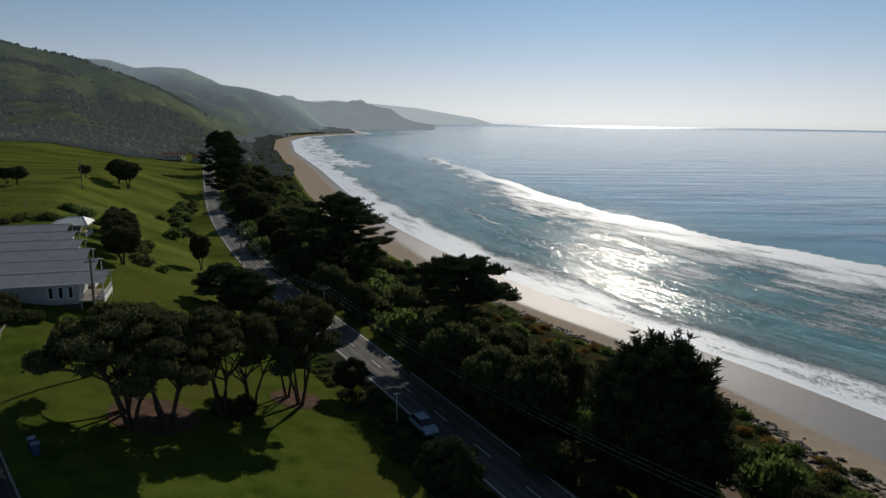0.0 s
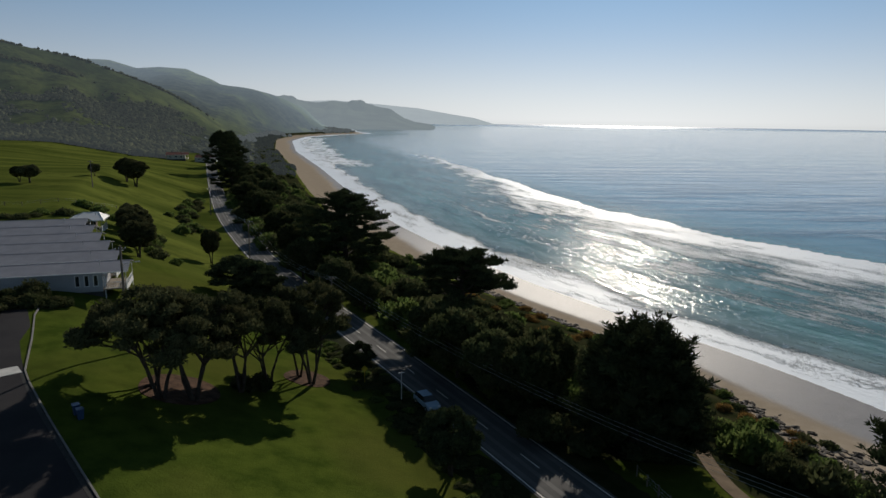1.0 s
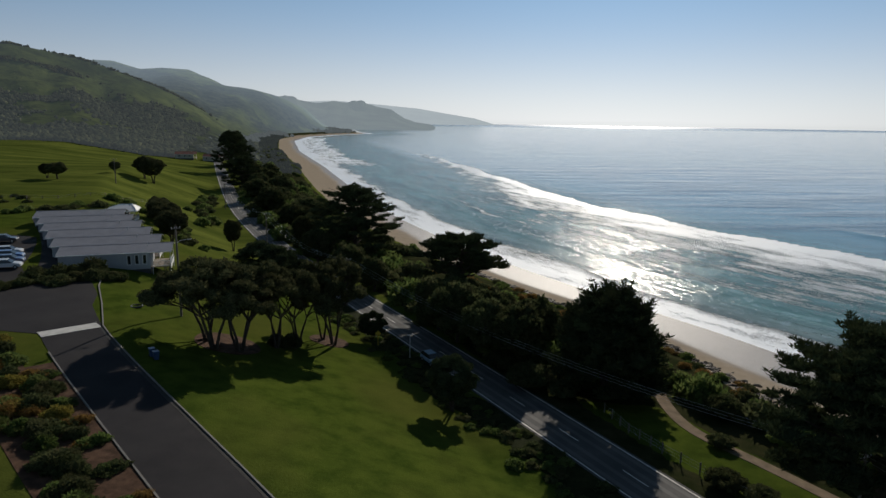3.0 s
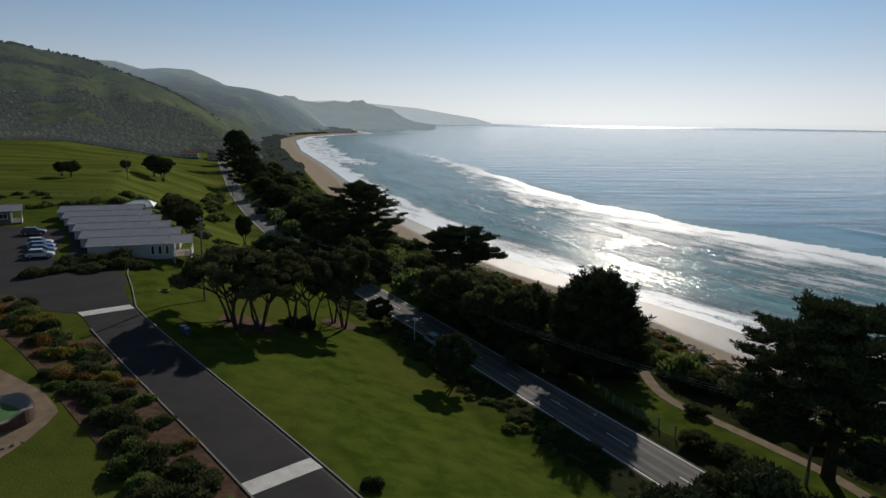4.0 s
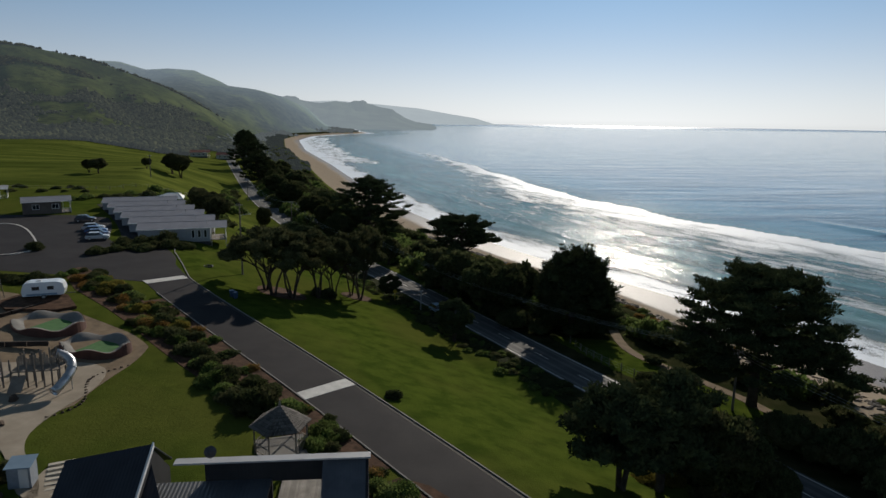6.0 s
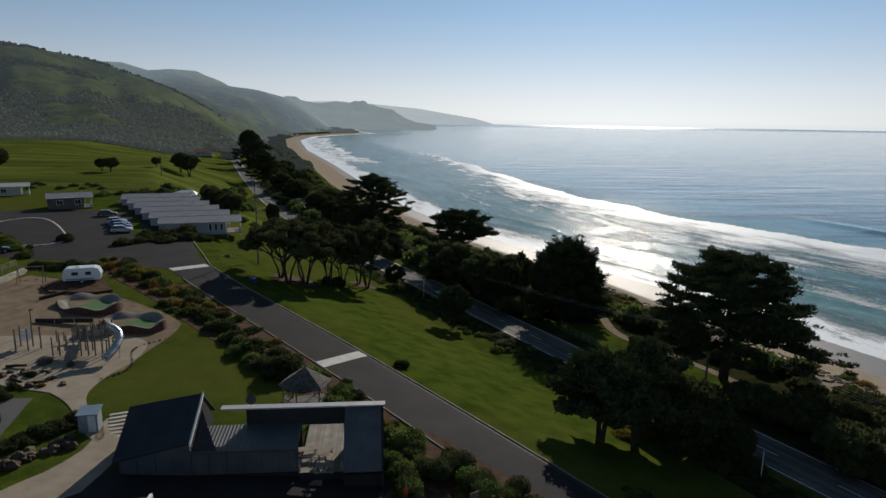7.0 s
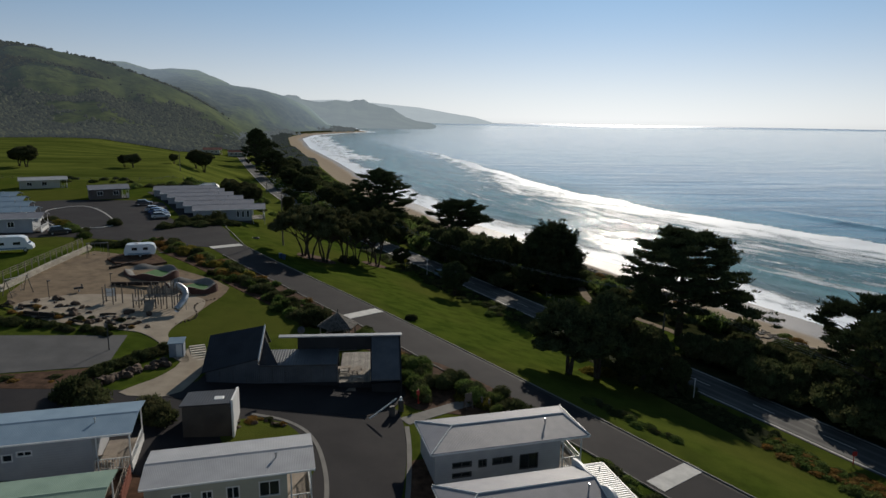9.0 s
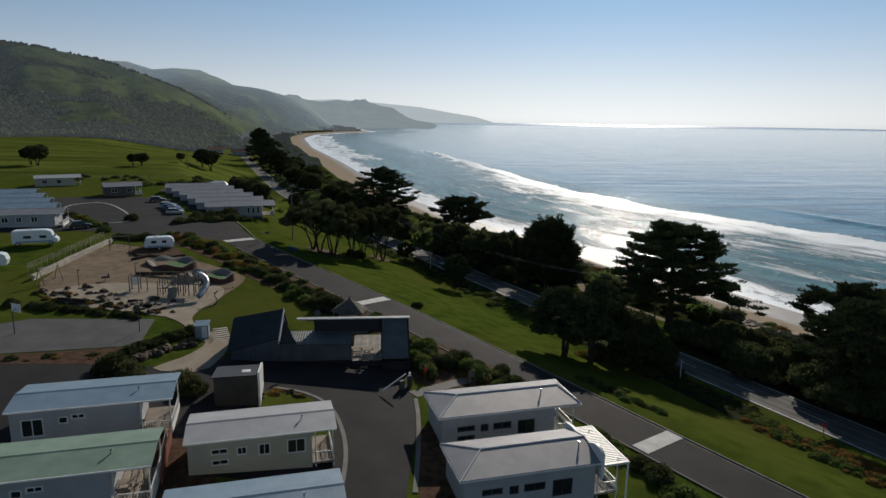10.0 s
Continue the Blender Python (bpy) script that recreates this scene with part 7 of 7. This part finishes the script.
bed([(14.5, -22.5), (17.0, -28.0), (20.0, -33.0), (25, -40)], 14, 1.0, (0.9, 1.7), ["green", "dark", "green"], "beside the white hipped cabin", "cabin garden shrubs")
bed([(-25, 90), (-16, 78), (-9, 68.5), (-2.5, 57.5), (3, 48.5), (9, 39), (14, 30)], 170, 2.4, (0.5, 1.2), ["dark", "green", "dark"], "in the bed between lawn and coast road", "roadside bed shrubs", (0.5, 0.9), True)
bed([(17, 25), (25, 12), (32, 1), (38, -9)], 80, 1.5, (0.4, 0.9), ["dark"], "in the bed between lawn and coast road", "roadside bed shrubs", (0.5, 0.9), True)
bed([(36.5, -8.5), (40.2, -15.0), (44.0, -21.5), (52, -35)], 170, 1.5, (0.6, 1.05), ["tan", "green", "green"], "along the edge of the coast road", "roadside tussocks", (0.4, 0.65), True)
bed([(42.0, -16.5), (45.5, -22.5), (52, -34)], 140, 1.3, (0.6, 1.1), ["tan"], "along the edge of the coast road", "roadside tussocks", (0.45, 0.7), True)
bed([(15.5, -6.5), (18.5, -10), (23.5, -15.5)], 16, 0.7, (0.5, 1.0), ["dark", "green"], "in the bed at the lawn's edge", "lawn edge shrubs", (0.6, 0.9))
shrub("dark", -7.2, 15.4, 1.0, "at the edge of the lawn beside the kerb", "lawn edge shrubs", 1.0)
for x, y in ((-26.0, 61.5), (-24.5, 63.0)):
    shrub("dark", x, y, 1.7, "under the trees on the lawn", "lawn edge shrubs", 1.2)
for x, y, z in ((26.6, 35.5, 2.2), (29.2, 33.2, 1.9), (29.8, 44.8, 1.7)):
    shrub("shade", x, y, z, "beside the sandy track", "dune bushes", 0.9)
shrub("gold", 19.0, 9.5, 1.4, "under the round trees", "lawn edge shrubs", 0.8)
shrub("gold", 21.8, 10.5, 1.5, "under the round trees", "lawn edge shrubs", 0.8)
bed([(-68, 63), (-64, 66), (-59, 70), (-55, 73)], 13, 1.2, (1.2, 2.1), ["dark"], "in front of the row of cabins", "cabin row shrubs", (0.7, 1.0))
for x, y, s in ((-63.5, 71.0, 2.2), (-66.0, 69.5, 2.0), (-61.5, 72.3, 1.9)):
    shrub("dark", x, y, s, "in front of the row of cabins", "cabin row shrubs", 1.05)
shrub("dark", -59.5, 74.0, 2.3, "in front of the row of cabins", "cabin row shrubs", 1.3)
bed([(-63, -0.5), (-58, -1.5), (-52, -1.2), (-45, -1.5)], 18, 0.6, (0.7, 1.2), ["dark"], "in the hedge above the court", "court hedge", (0.8, 1.1))
bed([(-40.2, -13.5), (-38.6, -10.2), (-36.8, -7.0), (-35.4, -4.4)], 17, 0.35, (0.8, 1.3), ["dark"], "in the hedge above the rock wall", "court hedge", (0.8, 1.0))
bed([(-62, 3.5), (-55, 4.0), (-48, 2.0), (-43, 1.0)], 16, 1.8, (0.35, 0.75), ["dark", "tan", "dark"], "growing among the playground boulders", "playground tussocks", (0.8, 1.2))
bed([(-70, 4), (-75, 2), (-64, -4)], 8, 1.0, (0.8, 1.4), ["dark", "green"], "beside the playground", "court hedge")
bed([(-64, -17), (-54, -18.8), (-45, -16), (-40, -14)], 14, 0.7, (0.4, 0.9), ["dark", "tan"], "in the strip below the court", "court strip plants", (0.5, 0.8), True)
for x, y, s in ((-38.5, -18.5, 2.4), (-36.5, -19.5, 2.0), (-30.0, -20.5, 1.9), (-28.5, -21.5, 1.7)):
    shrub("dark", x, y, s, "behind the white cabin", "cabin garden shrubs", 1.1)
bed([(-24, -27), (-19, -26), (-16, -24)], 5, 0.6, (0.4, 0.8), ["tan", "green"], "in the small garden by the drive", "drive garden plants", (0.6, 0.9))
bed([(-93, 62), (-86, 57), (-80, 52), (-76, 48)], 12, 1.2, (0.9, 1.6), ["dark", "green", "gold"], "in the car park bed", "car park shrubs")
bed([(-67, 41), (-72, 43), (-63, 43)], 9, 1.2, (1.0, 1.8), ["dark"], "behind the caravan", "car park shrubs")
shrub("dark", -78.5, 62.5, 1.6, "on the car park island", "car park shrubs", 1.1)
bed([(-62, 116), (-70, 128), (-78, 142), (-88, 152), (-100, 158)], 22, 3.0, (1.6, 2.8), ["dark", "dark", "green"], "behind the row of cabins", "paddock edge shrubs", (0.8, 1.1), True)
bed([(-118, 118), (-108, 124), (-98, 134), (-90, 142)], 16, 2.0, (1.4, 2.4), ["dark", "green"], "at the edge of the paddock", "paddock edge shrubs", (0.7, 1.0), True)
bed([(-138, 136), (-112, 140), (-128, 150), (-150, 150)], 9, 3.0, (0.9, 1.8), ["dark"], "on the open paddock grass", "paddock shrubs", (0.8, 1.0), True)
bed([(-80, 172), (-92, 196), (-104, 226), (-112, 250)], 24, 4.0, (1.8, 3.2), ["dark", "green"], "between the paddock and the coast road", "far roadside shrubs", (0.8, 1.1), True)
# a few dark shrubs added to deepen the shade on this bank
bed([(22, 13), (25, 8), (27, 4)], 12, 2.0, (0.9, 1.7), ["dark"], "in the shaded bank between lawn and coast road", "shaded bank shrubs", (0.8, 1.3), True)
bed([(26, 14), (29, 9), (31, 5)], 10, 1.4, (0.9, 1.7), ["dark"], "in the shaded bank between lawn and coast road", "shaded bank shrubs", (0.8, 1.3), True)
bed([(-21, -20.5), (-19, -19.6), (-16.5, -20.3)], 8, 0.5, (0.3, 0.6), ["tan", "dark"], "in the stony bed beside the drive", "drive garden plants", (0.7, 1.0))
# the dunes: dry grass and low scrub
for k in range(150):
    y = 130 - 150 * (k / 150) ** 0.9
    d = rng.uniform(-47, -35)
    x = shore(y) + d
    if abs(x - 28) < 1.6 and 45 < y < 85 or y < 55 and k % 3:
        continue
    loose(str(rng.choice(["tan", "tan", "dark", "green"])), x, y, rng.uniform(0.9, 1.8), rng.uniform(0.6, 0.9))
# low bushes that fill the lane bed up to the kerb
lane_edge = sorted((p for p in lane_near if 1 < p.y < 44), key=lambda p: p.y)
for k in range(64):
    p = lane_edge[int((k + rng.uniform()) / 64 * (len(lane_edge) - 1))]
    out = rng.uniform(4.5, 6.4)
    loose(str(rng.choice(["dark", "green", "dark", "tan"])), p.x - 0.72 * out, p.y - 0.69 * out, rng.uniform(0.6, 1.15), rng.uniform(0.6, 1.0))


for key, rows in LOOSE.items():
    if not rows:
        continue
    v0, f0 = LIGHT[key]
    verts, faces = [], []
    for k, (x, y, z, size, tall, turn) in enumerate(rows):
        c, s = math.cos(turn) * size, math.sin(turn) * size
        verts.append(np.stack((v0[:, 0] * c - v0[:, 1] * s + x, v0[:, 0] * s + v0[:, 1] * c + y, v0[:, 2] * size * tall + z), axis=1))
        faces += [[i + k * len(v0) for i in f] for f in f0]
    piece("undergrowth", mesh_from("undergrowth", np.concatenate(verts).tolist(), faces), SHRUBS[key][0].materials[0],
          {"green": "green coastal scrub covering dunes and banks", "dark": "dark low scrub covering beds and banks", "tan": "dry tan dune grass and scrub", "gold": "golden scrub"}[key], "undergrowth", kind="stuff")


# ---- far woods, far ridges ----
def far_woods():
    rng = np.random.default_rng(23)
    verts, faces, start = [], [], 0
    made = 0
    for tries in range(90000):
        a = radians(rng.uniform(-44, -7))
        r = 450 + 1450 * rng.uniform() ** 1.25
        x, y = r * math.sin(a), r * math.cos(a) - 45
        if seaward(x, y) > -130 or bush(x, y) < rng.uniform(0.0, 0.2) - 0.12 * (rng.uniform() < 0.08):
            continue
        base, crest, h = hill_row(x, y, HILLS)
        if r < base - 60 or r > 1180:
            continue
        z, s = high_land(x, y), rng.uniform(0.6, 1.9) * (1 + 0.0005 * r) * (1.4 if r < base + 50 else 1.0)
        v = ICO1_V * np.array([s, s, s * rng.uniform(0.6, 1.25)]) * rng.uniform(0.5, 1.4, (len(ICO1_V), 1)) + np.array([x, y, z + s * 0.35])
        verts.append(v)
        faces += (ICO1_F + start).tolist()
        start += len(v)
        made += 1
        if made == 26000:
            break
    return mesh_from("woods", np.concatenate(verts).tolist(), faces)


far = far_woods()
far.polygons.foreach_set("use_smooth", [True] * len(far.polygons))
piece("woods", far, HAZE_GLOW_WOODS, "dark bushland covering the slopes of the hills", "woods", kind="stuff")


def wrack():
    """Seaweed and driftwood strewn along the foot of the dunes."""
    rng = np.random.default_rng(41)
    verts, faces, start = [], [], 0
    for k in range(1500):
        y = 160 - 175 * rng.uniform()
        x = shore(y) - 33.0 - 7 * (1 - smooth(45, 85, y)) + rng.normal() * (0.9 + 1.6 * (1 - smooth(45, 85, y))) + 1.5 * noise.noise(Vector((y * 0.06, 0, 3)))
        s = rng.uniform(0.15, 0.55)
        a = rng.uniform(0, 6.28)
        v = ICO1_V * np.array([s * 1.6, s * 0.7, s * 0.45]) * rng.uniform(0.6, 1.3, (len(ICO1_V), 1))
        v = np.stack((v[:, 0] * math.cos(a) - v[:, 1] * math.sin(a) + x, v[:, 0] * math.sin(a) + v[:, 1] * math.cos(a) + y, v[:, 2] + land(x, y) + 0.08), axis=1)
        verts.append(v)
        faces += (ICO1_F + start).tolist()
        start += len(v)
    return mesh_from("seaweed", np.concatenate(verts).tolist(), faces)


piece("seaweed", wrack(), surface("dark_seaweed", (0.03, 0.022, 0.016), (0.075, 0.055, 0.04), 0.8, 2.0, 14.0, 0.5, 0.03), "dark seaweed and driftwood strewn along the upper beach", "seaweed", kind="stuff")


def low_woods(y0, y1, count, seed, inner=-190, outer=-60, gaps=-0.05, sizes=(2.2, 5.5)):
    """Trees along the shore at the head of the bay."""
    rng = np.random.default_rng(seed)
    verts, faces, start = [], [], 0
    for k in range(count):
        y = rng.uniform(y0, y1)
        d = rng.uniform(inner, outer) if y < 1150 else rng.uniform(-170, -30)
        x = shore(y) + d * (1 + 0.3 * noise.noise(Vector((y * 0.01, 0, 0))))
        if noise.noise(Vector((x * 0.013, y * 0.009, 2.0))) < gaps:
            continue
        s = rng.uniform(*sizes)
        v = ICO1_V * np.array([s, s, s * rng.uniform(0.7, 1.1)]) * rng.uniform(0.6, 1.3, (len(ICO1_V), 1)) + np.array([x, y, land(x, y) + s * 0.4])
        verts.append(v)
        faces += (ICO1_F + start).tolist()
        start += len(v)
    return mesh_from("woods", np.concatenate(verts).tolist(), faces)


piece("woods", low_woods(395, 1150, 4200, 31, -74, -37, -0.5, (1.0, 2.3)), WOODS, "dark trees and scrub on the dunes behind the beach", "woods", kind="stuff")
piece("woods", low_woods(480, 760, 520, 29), HAZE_GLOW_WOODS, "low dark trees behind the beach of the bay", "woods", kind="stuff")
piece("woods", low_woods(760, 1850, 1500, 30), FAR_SHORE_WOODS, "low trees along the far shore of the bay, haze put in as glow", "woods", kind="stuff")


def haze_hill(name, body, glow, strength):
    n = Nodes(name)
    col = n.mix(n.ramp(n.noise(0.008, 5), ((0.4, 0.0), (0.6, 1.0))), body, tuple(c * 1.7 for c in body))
    # haze is not in the air: the hill itself emits its pale blue
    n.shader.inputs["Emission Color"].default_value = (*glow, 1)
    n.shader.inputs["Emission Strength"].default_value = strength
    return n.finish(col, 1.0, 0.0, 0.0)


def ridge(radius, deep, rows, rough):
    verts, faces = [], []
    a0, a1 = rows[0][0], rows[-1][0]
    count = 160
    for j in range(count + 1):
        a = a0 + (a1 - a0) * j / count
        h = lerp_table(a, rows)
        for f in (0.0, 0.3, 0.55, 0.75, 0.9, 1.0, 1.3):
            r = radius - deep * (1 - f)
            x, y = r * math.sin(radians(a)), r * math.cos(radians(a)) - 45
            wob = 1 + rough * noise.fractal(Vector((x * 0.004, y * 0.004, 4.0)), 0.8, 2.0, 4) * (1.6 if f < 0.95 else 0.25)
            z = -15 + (h + 15) * (min(f, 1.0) ** 0.85) * wob if f <= 1 else -20
            verts.append((x, y, z))
    for j in range(count):
        for k in range(6):
            i = j * 7 + k
            faces.append((i, i + 1, i + 8, i + 7))
    return mesh_from("backdrop", verts, faces)


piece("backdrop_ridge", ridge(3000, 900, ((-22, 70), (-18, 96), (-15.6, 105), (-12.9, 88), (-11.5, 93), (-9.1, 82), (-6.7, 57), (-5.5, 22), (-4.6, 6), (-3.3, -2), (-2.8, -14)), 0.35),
      haze_hill("haze_glow_near_ridge", (0.03, 0.038, 0.026), (0.62, 0.72, 0.79), 0.36), "wooded ridge above the head of the bay, haze put in as glow", "distant hills", kind="structure")
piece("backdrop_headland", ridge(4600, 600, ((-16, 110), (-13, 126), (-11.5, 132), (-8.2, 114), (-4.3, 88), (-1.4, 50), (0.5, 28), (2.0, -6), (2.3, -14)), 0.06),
      haze_hill("haze_glow_headland", (0.04, 0.05, 0.042), (0.70, 0.78, 0.83), 0.6), "pale headland at the end of the bay, haze put in as glow", "distant hills", kind="structure")
